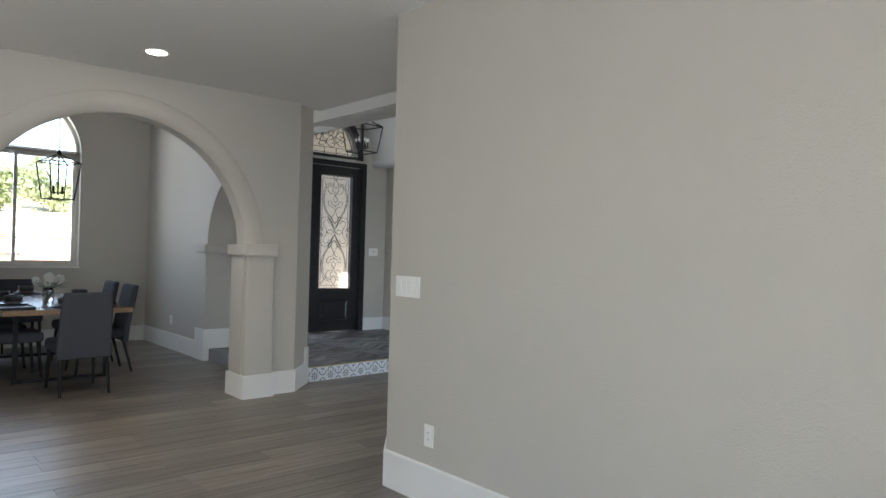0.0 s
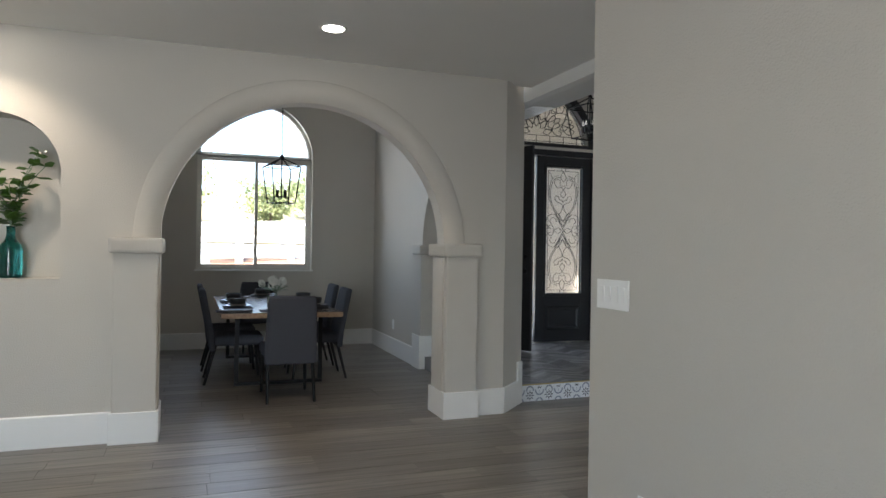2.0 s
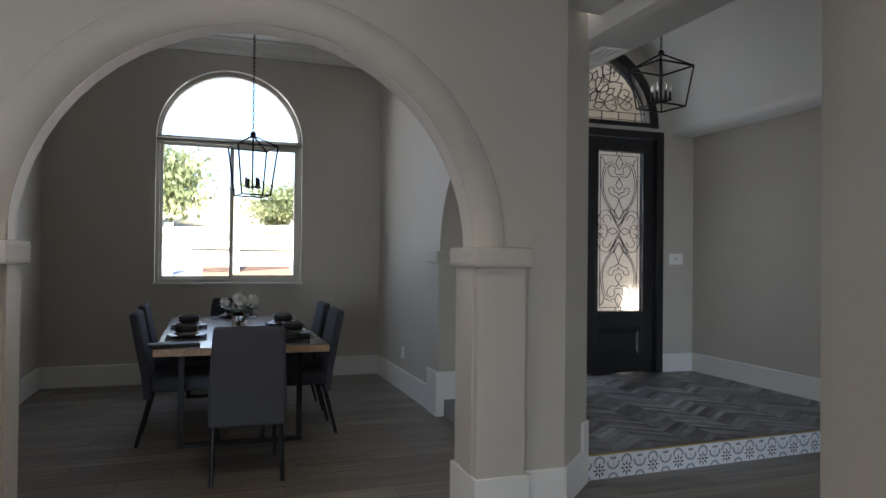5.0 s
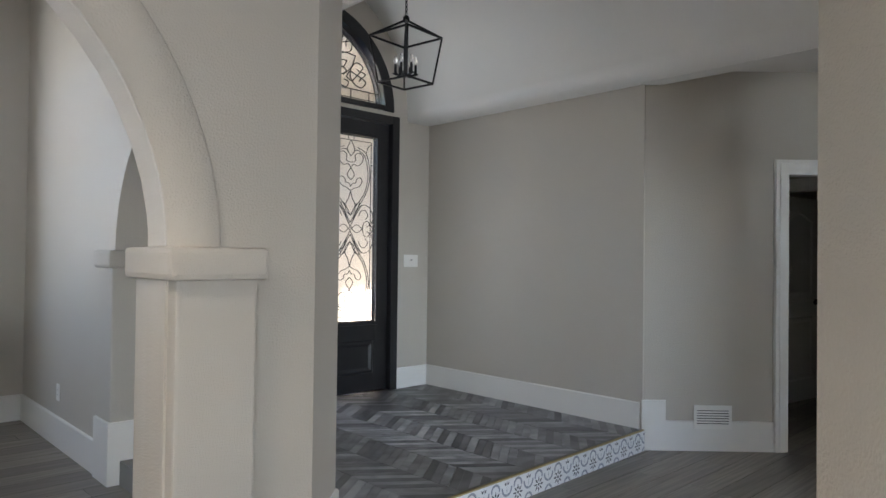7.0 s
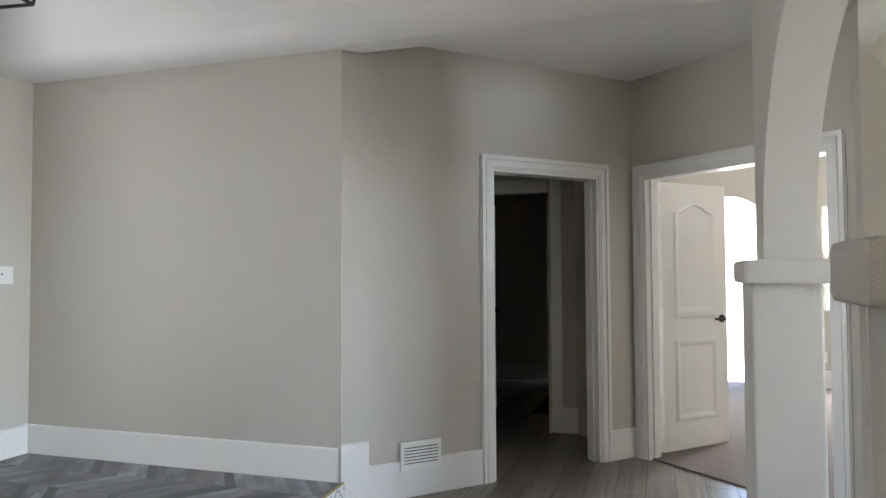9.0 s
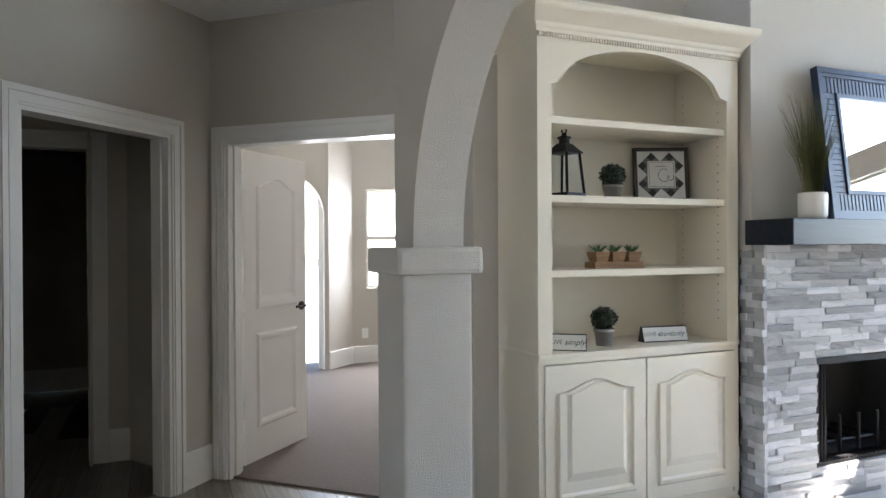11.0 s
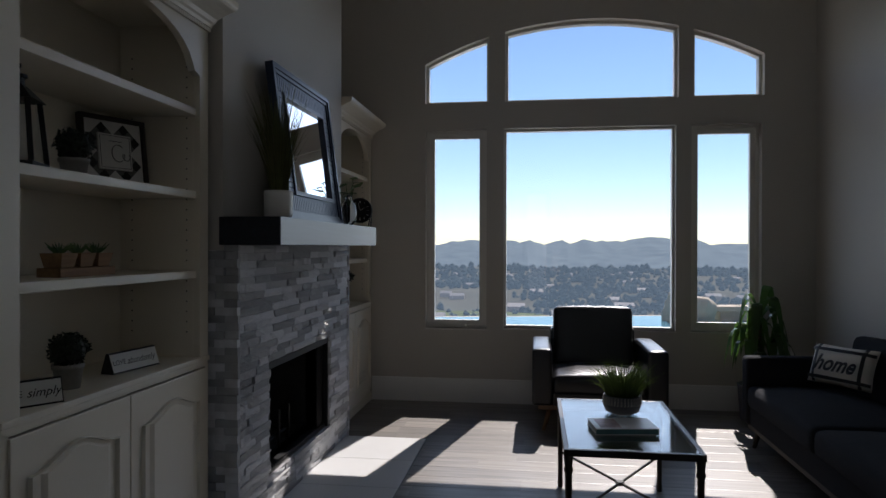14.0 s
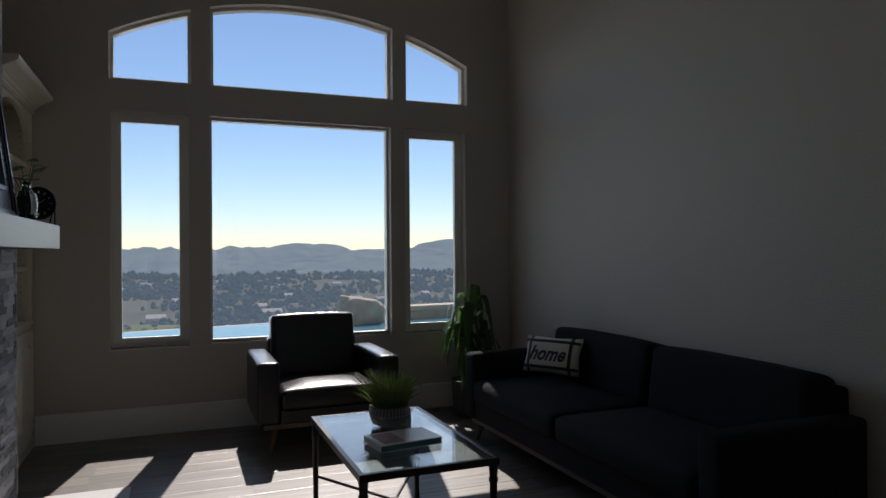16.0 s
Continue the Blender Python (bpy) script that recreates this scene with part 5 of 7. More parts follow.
for k in range(9):
    a = rng.uniform(0, 6.28)
    p = Vector((0.03 * math.cos(a), rng.uniform(-0.09, 0.07), 0.19 + rng.uniform(-0.03, 0.07)))
    tube(bm, (0, 0, 0.10), p, 0.0015, n=5)
    d = Vector((rng.uniform(-1, 1), rng.uniform(-1, 1), rng.uniform(-0.3, 0.5))).normalized()
    s = d.cross(Vector((0, 0, 1))).normalized()
    w = rng.uniform(0.03, 0.042)
    pts = [p, p + d * w * 0.4 + s * w * 0.7, p + d * w * 1.2 + s * w * 0.35, p + d * w * 1.7, p + d * w * 1.2 - s * w * 0.35, p + d * w * 0.4 - s * w * 0.7]
    bm.faces.new([bm.verts.new(x) for x in pts])
part("ivy", bm, LEAFG, o)
o.scale = (1.25, 1.25, 1.25)

o = thing("mantel_clock", (7.18, 1.425, MZ), "round black metal clock on a wire stand", "clock", -150)
bm = B()
lathe(bm, [(0.055, -0.02), (0.070, -0.02), (0.072, 0.02), (0.068, 0.024), (0.062, 0.024), (0.060, 0.012)], 32)
bmesh.ops.transform(bm, matrix=Matrix.Translation((0, 0, 0.092)) @ Matrix.Rotation(radians(90), 4, "X"), verts=bm.verts[:])
part("case", bm, BLACKMETAL, o, "", True)
bm = B()
for k in range(12):
    a = k * math.pi / 6
    bar(bm, (0.043 * math.sin(a), -0.0135, 0.092 + 0.043 * math.cos(a)), (0.054 * math.sin(a), -0.0135, 0.092 + 0.054 * math.cos(a)), 0.005, 0.001)
tagged(part("dial_marks", bm, PAPER, o), kind="stuff")
part("hour_hand", bar(B(), (0, -0.0145, 0.092), (0.024, -0.0145, 0.108), 0.004, 0.001), PAPER, o)
part("minute_hand", bar(B(), (0, -0.0145, 0.092), (-0.01, -0.0145, 0.135), 0.003, 0.001), PAPER, o)
for s in (-1, 1):
    bm = tube(B(), (s * 0.072, 0, 0.095), (s * 0.06, -0.03, 0.0), 0.0035, n=6)
    tube(bm, (s * 0.072, 0, 0.095), (s * 0.06, 0.03, 0.0), 0.0035, n=6)
    part("wire_stand", bm, BLACKMETAL, o)
o.scale = (1.2, 1.2, 1.2)

# coffee table
TX0, TX1, TY0, TY1, TZ = 5.265, 5.857, 1.985, 2.995, 0.505
cx, cy = (TX0 + TX1) / 2, (TY0 + TY1) / 2
o = thing("coffee_table", (cx, cy, 0), "dark metal coffee table with a glass top and crossed stretchers", "table")
hx, hy = (TX1 - TX0) / 2, (TY1 - TY0) / 2
bm = B()
for x0, x1, y0, y1 in ((-hx, -hx + 0.022, -hy, hy), (hx - 0.022, hx, -hy, hy), (-hx + 0.022, hx - 0.022, -hy, -hy + 0.022), (-hx + 0.022, hx - 0.022, hy - 0.022, hy)):
    box(bm, x0, x1, y0, y1, TZ - 0.03, TZ, 0.002)
part("top_frame", bm, TABLEMETAL, o)
bm = B()
box(bm, -hx + 0.02, hx - 0.02, -hy + 0.02, hy - 0.02, TZ - 0.009, TZ - 0.001)
g = part("glass_top", bm, TABLEGLASS, o, "clear glass top")
g.visible_shadow = False
for sx in (-1, 1):
    for sy in (-1, 1):
        x, y = sx * (hx - 0.02), sy * (hy - 0.02)
        bm = lathe(B(), [(0.014, 0), (0.016, 0.02), (0.013, 0.05), (0.016, 0.40), (0.02, 0.405), (0.02, 0.42), (0.016, 0.425), (0.021, 0.475)], 12, (x, y, 0))
        part("leg", bm, TABLEMETAL, o, "", True)
for s in (-1, 1):
    part("stretcher", tube(B(), (-hx + 0.02, -s * (hy - 0.02), 0.20), (hx - 0.02, s * (hy - 0.02), 0.20), 0.007), TABLEMETAL, o)
part("stretcher_ring", lathe(B(), [(0.02, 0.19), (0.024, 0.20), (0.02, 0.21)], 12), TABLEMETAL, o)

o = thing("grass_pot", (5.53, 2.31, TZ), "bushy green grass in a round patterned bowl on the coffee table", "plant")
part("bowl", lathe(B(), [(0.05, 0), (0.085, 0.015), (0.098, 0.05), (0.095, 0.10), (0.085, 0.10), (0.082, 0.08)]), GREYPOT, o, "dark grey stoneware", True)
bm = B()
for k in range(36):
    a = k * 2 * math.pi / 36
    for z, r in ((0.060, 0.0985), (0.075, 0.0982), (0.09, 0.0972)):
        bar(bm, (r * math.cos(a), r * math.sin(a), z - 0.005), (r * math.cos(a + 0.07), r * math.sin(a + 0.07), z + 0.005), 0.004, 0.003)
part("pattern_band", bm, CREAMBAND, o, "cream dashes round the rim")
rng = random.Random(8)
bm = B()
for k in range(520):
    a, r = rng.uniform(0, 6.28), 0.075 * math.sqrt(rng.random())
    L = rng.uniform(0.105, 0.205)
    out = 0.03 + 0.09 * rng.random() * (r / 0.075 + 0.3)
    blade(bm, (r * math.cos(a), r * math.sin(a), 0.085), (math.cos(a) * (r + out * 0.4), math.sin(a) * (r + out * 0.4), 0.085 + L), 0.0032, (math.cos(a) * out * 0.6, math.sin(a) * out * 0.6, -out * 0.25), 4)
part("grass", bm, GRASSG, o)
o = thing("book", (5.57, 2.63, TZ), "hardcover picture book with a pale cover on the coffee table", "book", 8)
part("pages", box(B(), -0.143, 0.14, -0.097, 0.097, 0.004, 0.026), PAPER, o)
bm = B()
box(bm, -0.145, 0.145, -0.10, 0.10, 0.0, 0.004, 0.001)
box(bm, -0.145, 0.145, -0.10, 0.10, 0.026, 0.030, 0.001)
box(bm, -0.149, -0.144, -0.10, 0.10, 0.0, 0.030, 0.001)
part("cover", bm, mat("book_cover", (0.66, 0.66, 0.63), 0.35, var=0.2, scale=12), o)
bm = B()
box(bm, 0.02, 0.12, -0.08, 0.08, 0.0302, 0.0308)
part("cover_picture", bm, mat("cover_art", (0.35, 0.22, 0.20), 0.4, var=0.8, scale=25), o, "colourful flower picture")
bm = B()
box(bm, -0.143, 0.145, 0.1005, 0.1012, 0.004, 0.026)
part("page_edge", bm, TEALBOOK, o)


# soft furniture
def cushion(bm, x0, x1, y0, y1, z0, z1, r=0.05, crown=0.02):
    """Padded block: rounded edges and a domed top."""
    t = B()
    box(t, x0, x1, y0, y1, z0, z1)
    bmesh.ops.bevel(t, geom=t.edges[:], offset=r, segments=4, affect="EDGES", profile=0.55)
    bmesh.ops.subdivide_edges(t, edges=[e for e in t.edges if e.calc_length() > 0.18], cuts=3, use_grid_fill=True)
    for v in t.verts:
        u = 1 - abs(2 * (v.co.x - x0) / (x1 - x0) - 1)
        w = 1 - abs(2 * (v.co.y - y0) / (y1 - y0) - 1)
        k = min(1, u * 2.2) * min(1, w * 2.2)
        if v.co.z > (z0 + z1) / 2:
            v.co.z += crown * k
    me = bpy.data.meshes.new("tmp")
    t.to_mesh(me)
    t.free()
    bm.from_mesh(me)
    bpy.data.meshes.remove(me)
    return bm


# armchair facing +y
o = thing("armchair", (5.51, 0.10, 0), "black leather armchair with square arms on splayed wooden legs", "armchair")
for s in (-1, 1):
    a = sorted((s * 0.495, s * 0.345))
    part("arm", cushion(B(), a[0], a[1], 0.0, 0.76, 0.19, 0.615, 0.03, 0.006), LEATHER, o, "", True)
part("seat_cushion", cushion(B(), -0.34, 0.34, 0.16, 0.76, 0.27, 0.42, 0.045, 0.035), LEATHER, o, "", True)
bm = cushion(B(), -0.325, 0.325, 0.0, 0.17, 0.38, 0.875, 0.045, 0.01)
bmesh.ops.rotate(bm, verts=bm.verts[:], cent=(0, 0.1, 0.38), matrix=Matrix.Rotation(radians(7), 3, "X"))
part("back_cushion", bm, LEATHER, o, "", True)
part("back_frame", cushion(B(), -0.345, 0.345, -0.04, 0.08, 0.19, 0.70, 0.03, 0), LEATHER, o, "", True)
part("seat_frame", box(B(), -0.45, 0.45, 0.02, 0.72, 0.155, 0.195, 0.006), LEGWOOD, o, "walnut base rail")
part("seat_base", box(B(), -0.34, 0.34, 0.05, 0.74, 0.19, 0.29, 0.01), LEATHER, o)
for sx in (-1, 1):
    for y0, y1 in ((0.66, 0.73), (0.10, 0.03)):
        part("leg", tube(B(), (sx * 0.36, y0, 0.16), (sx * 0.41, y1, 0.0), 0.022, 0.013), LEGWOOD, o, "", True)

# sofa along the partition wall, facing +x
SY0, SY1 = 0.97, 3.46
o = thing("sofa", (3.70, (SY0 + SY1) / 2, 0), "charcoal fabric sofa with square arms along the wall", "sofa")
L = (SY1 - SY0) / 2
for s in (-1, 1):
    a = sorted((s * L, s * (L - 0.13)))
    part("arm", cushion(B(), 0.02, 0.85, a[0], a[1], 0.16, 0.625, 0.03, 0.004), FABRIC, o, "", True)
for k in range(2):
    y0 = -L + 0.135 + k * (L - 0.135)
    part("seat_cushion", cushion(B(), 0.20, 0.86, y0 + 0.004, y0 + L - 0.139, 0.29, 0.44, 0.05, 0.035), FABRIC, o, "", True)
    bm = cushion(B(), 0.05, 0.25, y0 + 0.01, y0 + L - 0.145, 0.40, 0.79, 0.06, 0.012)
    bmesh.ops.rotate(bm, verts=bm.verts[:], cent=(0.15, 0, 0.4), matrix=Matrix.Rotation(radians(-8), 3, "Y"))
    part("back_cushion", bm, FABRIC, o, "", True)
part("back_frame", cushion(B(), 0.0, 0.10, -L + 0.1, L - 0.1, 0.16, 0.74, 0.03, 0), FABRIC, o, "", True)
part("seat_base", box(B(), 0.04, 0.83, -L + 0.12, L - 0.12, 0.16, 0.30, 0.015), FABRIC, o)
part("base_rail", box(B(), 0.78, 0.82, -L + 0.05, L - 0.05, 0.13, 0.162, 0.004), FRAMEWOOD, o, "dark wooden front rail")
for s in (-1, 1):
    for x in (0.10, 0.76):
        part("leg", tube(B(), (x, s * (L - 0.12), 0.16), (x + (0.03 if x > 0.4 else 0), s * (L - 0.09), 0.0), 0.022, 0.013), FRAMEWOOD, o, "", True)

o = thing("throw_pillow", (4.10, 1.40, 0.63), "cream canvas pillow with black bands lettered home", "pillow", 0)
o.matrix_world = pose(4.06, 1.38, 0.625, 0, 0, 0) @ Matrix.Scale(0.92, 4) @ Matrix.Rotation(radians(120), 4, "Z") @ Matrix.Rotation(radians(-18), 4, "X")
bm = B()
n_ = 12
grid = [[None] * (n_ + 1) for _ in range(n_ + 1)]
for s in (-1, 1):
    for i in range(n_ + 1):
        for j in range(n_ + 1):
            u, v = i / n_ * 2 - 1, j / n_ * 2 - 1
            k = (max(0.0, 1 - u ** 4) * max(0.0, 1 - v ** 4)) ** 0.55
            pin = 1 - 0.07 * (1 - abs(u)) * abs(v) ** 6
            pin2 = 1 - 0.07 * (1 - abs(v)) * abs(u) ** 6
            grid[i][j] = bm.verts.new((u * 0.24 * pin2, s * 0.065 * k, v * 0.14 * pin))
    for i in range(n_):
        for j in range(n_):
            bm.faces.new((grid[i][j], grid[i + 1][j], grid[i + 1][j + 1], grid[i][j + 1]))
bmesh.ops.remove_doubles(bm, verts=bm.verts[:], dist=1e-4)
part("pillow_body", bm, PILLOW, o, "", True)


def on_pillow(x, z):
    u, v = x / 0.24, z / 0.14
    return 0.065 * (max(0.0, 1 - u ** 4) * max(0.0, 1 - v ** 4)) ** 0.55 + 0.002


bm = B()
for x0, x1, z0, z1 in ((-0.235, 0.235, 0.085, 0.108), (-0.235, 0.235, -0.112, -0.09), (-0.185, -0.16, -0.135, 0.135), (0.16, 0.185, -0.135, 0.135)):
    nx, nz = max(2, int((x1 - x0) / 0.03)), max(2, int((z1 - z0) / 0.03))
    for s in (-1, 1):
        for i in range(nx):
            for j in range(nz):
                q_ = [(x0 + (x1 - x0) * a / nx, z0 + (z1 - z0) * b / nz) for a, b in ((i, j), (i + 1, j), (i + 1, j + 1), (i, j + 1))]
                bm.faces.new([bm.verts.new((x, s * on_pillow(x, z), z)) for x, z in q_])
part("black_band", bm, INK, o)
w = writing("lettering", "home", 0.13, o, Matrix.Translation((-0.015, -0.071, -0.005)) @ Matrix.Rotation(math.pi / 2, 4, "X"), INK, 1.0, 0.4, 1.15, 0.0035)

# tall leafy plant in the corner
o = thing("corn_plant", (4.24, 0.36, 0), "tall green arching-leaf plant in a dark pot in the corner", "plant")
part("pot", lathe(B(), [(0.10, 0), (0.14, 0.02), (0.16, 0.28), (0.165, 0.30), (0.15, 0.30), (0.145, 0.26)]), GREYPOT, o, "dark pot", True)
part("soil", lathe(B(), [(0.146, 0.25), (0.146, 0.27)], 16), SOIL, o)
rng = random.Random(2)
bm = B()
for x, y, h in ((0.0, 0.0, 0.86), (0.05, -0.04, 0.70), (-0.05, 0.03, 0.56)):
    tube(bm, (x, y, 0.26), (x * 1.3, y * 1.3, h), 0.014, 0.011, 8)
part("stems", bm, mat("plant_stem", (0.10, 0.07, 0.035), 0.8), o)
bm = B()
for x, y, h in ((0.0, 0.0, 0.86), (0.06, -0.05, 0.70), (-0.06, 0.04, 0.56)):
    for k in range(17):
        a = rng.uniform(0, 6.28)
        z = h - rng.uniform(0, 0.16)
        up, Lf = rng.uniform(0.10, 0.32), rng.uniform(0.26, 0.44)
        prev = None
        ww = rng.uniform(0.022, 0.034)
        for i in range(9):
            u = i / 8
            r = Lf * (u - 0.35 * u * u) * 0.85
            zz = z + up * math.sin(min(1.0, u * 1.3) * math.pi * 0.75) - 0.25 * u ** 2.4 * Lf / 0.3
            wd = ww * math.sin(math.pi * (0.12 + 0.88 * u)) + 0.001
            c = Vector((x + r * math.cos(a), y + r * math.sin(a), zz))
            s = Vector((-math.sin(a), math.cos(a), 0.15)) * wd
            cur = (bm.verts.new(c - s), bm.verts.new(c + s))
            if prev:
                bm.faces.new((prev[0], prev[1], cur[1], cur[0]))
            prev = cur
part("leaves", bm, LEAFG, o, "long glossy arching leaves", True)

# ---- dining room, foyer and hall fittings ----
TABLEWOOD = wood("table_oak", (0.25, 0.15, 0.085), (0.42, 0.28, 0.17), 0.35, stretch=(26, 1.2, 26), rnd=0.0)
TABLETOP = wood("table_grey_top", (0.10, 0.075, 0.06), (0.19, 0.15, 0.12), 0.22, stretch=(26, 1.2, 26), rnd=0.0, bump=0.05)
CHAIRFAB = mat("grey_chair_fabric", (0.062, 0.064, 0.076), 0.9, var=0.2, scale=140, bump=0.5, bump_scale=400, spec=0.2)
DARKWARE = mat("dark_stoneware", (0.02, 0.018, 0.018), 0.3, var=0.2, scale=20)
SANDWARE = mat("sand_stoneware", (0.30, 0.26, 0.22), 0.5, var=0.1, scale=20)
PLACEMAT = mat("woven_placemat", (0.10, 0.10, 0.115), 0.85, var=0.3, scale=200, bump=0.6, bump_scale=300)
PETAL = mat("white_petals", (0.75, 0.74, 0.68), 0.6, var=0.08, scale=30)
DUSTY = mat("dusty_leaf", (0.16, 0.22, 0.15), 0.6, var=0.3, scale=20, rnd=0.2)
FROST = glow("lamp_lens", (1.0, 0.93, 0.82), 9.0)
BULB = glass("bulb_glass", (1, 0.98, 0.95))

# dining table
TBX, TBY, TBZ = 2.80, 9.30, 0.725
tb = thing("dining_table", (TBX, TBY, 0), "long dark-topped wooden dining table with black metal frame legs", "table")
part("tabletop", box(B(), -0.56, 0.56, -1.19, 1.19, TBZ - 0.05, TBZ - 0.004, 0.003), TABLEWOOD, tb, "pale wood edge")
part("top_surface", box(B(), -0.557, 0.557, -1.187, 1.187, TBZ - 0.006, TBZ, 0.002), TABLETOP, tb, "grey-stained top boards")
for s in (-1, 1):
    bm = B()
    y = s * 0.86
    for x in (-0.40, 0.40):
        bar(bm, (x, y, 0.02), (x, y, TBZ - 0.05), 0.04, 0.02)
    bar(bm, (-0.42, y, 0.015), (0.42, y, 0.015), 0.04, 0.03)
    part("leg_frame", bm, BLACKMETAL, tb)


def dining_chair(at, turn, label):
    """Upholstered chair; it faces its own +y."""
    o = thing("dining_chair", at, label, "chair", turn, "chairs round the dining table")
    part("seat", cushion(B(), -0.225, 0.225, -0.20, 0.26, 0.37, 0.47, 0.035, 0.012), CHAIRFAB, o, "", True)
    bm = cushion(B(), -0.215, 0.215, -0.06, 0.0, -0.10, 0.50, 0.028, 0.0)
    for v in bm.verts:
        u = max(0.0, v.co.z) / 0.5
        v.co.x *= 1 + 0.04 * (1 - u) - 0.07 * u * u
        v.co.y -= 0.10 * u
    bmesh.ops.translate(bm, verts=bm.verts[:], vec=(0, -0.19, 0.42))
    part("backrest", bm, CHAIRFAB, o, "", True)
    for sx in (-1, 1):
        part("leg", tube(B(), (sx * 0.19, 0.21, 0.38), (sx * 0.20, 0.25, 0.0), 0.018, 0.012), BLACKMETAL, o)
        part("leg", tube(B(), (sx * 0.19, -0.19, 0.38), (sx * 0.20, -0.29, 0.0), 0.018, 0.012), BLACKMETAL, o)
    return o


head = dining_chair((2.80, 7.84, 0), 0, "grey upholstered dining chair with black legs at the table's end")
for x, y, t in ((2.80, 10.72, 180), (2.40, 8.74, -90), (2.385, 9.50, -90), (3.20, 8.74, 90), (3.22, 9.50, 90)):
    c = copy_thing(head, pose(x, y, 0, 0, 0, t))
    tagged(c, "grey upholstered dining chair with black legs beside the table")


def place_setting(x, y, turn):
    o = thing("placemat", (x, y, TBZ), "dark woven placemat on the dining table", "placemat", turn, "placemats on the dining table")
    part("mat", box(B(), -0.20, 0.20, -0.14, 0.14, 0.0005, 0.004, 0.001), PLACEMAT, o)
    p = thing("plate", (x, y, TBZ + 0.004), "dark stoneware dinner plate on a placemat", "plate", turn, "plates on the dining table")
    part("plate_body", lathe(B(), [(0.07, 0), (0.10, 0.006), (0.135, 0.018), (0.137, 0.022), (0.10, 0.012), (0.02, 0.010)], 28), DARKWARE, p, "", True)
    q = thing("side_plate", (x, y, TBZ + 0.017), "sand-coloured salad plate stacked on a dark plate", "plate", turn, "side plates on the dining table")
    part("plate_body", lathe(B(), [(0.06, 0), (0.085, 0.012), (0.098, 0.022), (0.099, 0.026), (0.07, 0.014), (0.02, 0.012)], 28), SANDWARE, q, "", True)
    b = thing("bowl", (x, y, TBZ + 0.031), "dark round stoneware bowl on stacked plates", "bowl", turn, "bowls on the dining table")
    part("bowl_body", lathe(B(), [(0.05, 0), (0.078, 0.012), (0.084, 0.065), (0.080, 0.067), (0.074, 0.016), (0.02, 0.012)], 28), DARKWARE, b, "", True)


for x, y, t in ((2.42, 8.72, 90), (2.42, 9.45, 90), (3.18, 8.72, 90), (3.18, 9.45, 90), (2.80, 8.30, 0), (2.80, 10.28, 0)):
    place_setting(x, y, t)
o = thing("napkin", (3.16, 8.34, TBZ + 0.001), "dark rolled napkin with a ring", "napkin", 15)
part("roll", tube(B(), (-0.10, 0, 0.028), (0.10, 0, 0.024), 0.028, 0.022, 12), INK, o)
part("ring", tube(B(), (-0.012, 0, 0.03), (0.012, 0, 0.03), 0.031, 0.031, 14), DARKWARE, o)
o = thing("napkin", (2.36, 8.24, TBZ + 0.001), "dark folded napkin at the table's edge", "napkin", 5)
part("fold", box(B(), -0.16, 0.16, -0.06, 0.06, 0.0, 0.022, 0.008), INK, o)

o = thing("flower_vase", (2.80, 9.12, TBZ), "clear glass vase of white roses on the dining table", "vase")
part("vase", lathe(B(), [(0.045, 0), (0.055, 0.01), (0.055, 0.11), (0.045, 0.135), (0.05, 0.15), (0.044, 0.148), (0.04, 0.12)]), CLEAR, o, "", True)
rng = random.Random(31)
st, fl, lf = B(), B(), B()
for k in range(9):
    a, r = rng.uniform(0, 6.28), rng.uniform(0.02, 0.12)
    p = Vector((r * math.cos(a), r * math.sin(a), 0.235 + rng.uniform(-0.02, 0.05) - r * 0.3))
    tube(st, (-0.02 * math.cos(a), -0.02 * math.sin(a), 0.012), p, 0.003, n=5)
    for j in range(24):
        v = Vector((rng.gauss(0, 1), rng.gauss(0, 1), rng.gauss(0.3, 1))).normalized()
        t_ = v.cross(Vector((rng.gauss(0, 1), rng.gauss(0, 1), 1))).normalized()
        u = t_.cross(v)
        c = p + v * 0.032
        fl.faces.new([fl.verts.new(c + q) for q in (-t_ * 0.022 + v * 0.004, u * 0.024 + v * 0.010, t_ * 0.022 + v * 0.004, -u * 0.024)])
for k in range(34):
    a = rng.uniform(0, 6.28)
    r = rng.uniform(0.06, 0.17)
    c = Vector((r * math.cos(a), r * math.sin(a), 0.20 + rng.uniform(-0.05, 0.03)))
    d = Vector((math.cos(a), math.sin(a), rng.uniform(-0.5, 0.3))) * 0.035
    s = Vector((-math.sin(a), math.cos(a), 0)) * 0.02
    lf.faces.new([lf.verts.new(c + q) for q in (-d, s, d, -s)])
    tube(st, (0, 0, 0.12), c, 0.0015, n=4)
part("stems", st, DUSTY, o)
part("roses", fl, PETAL, o, "white rose heads")
part("leaves", lf, DUSTY, o)


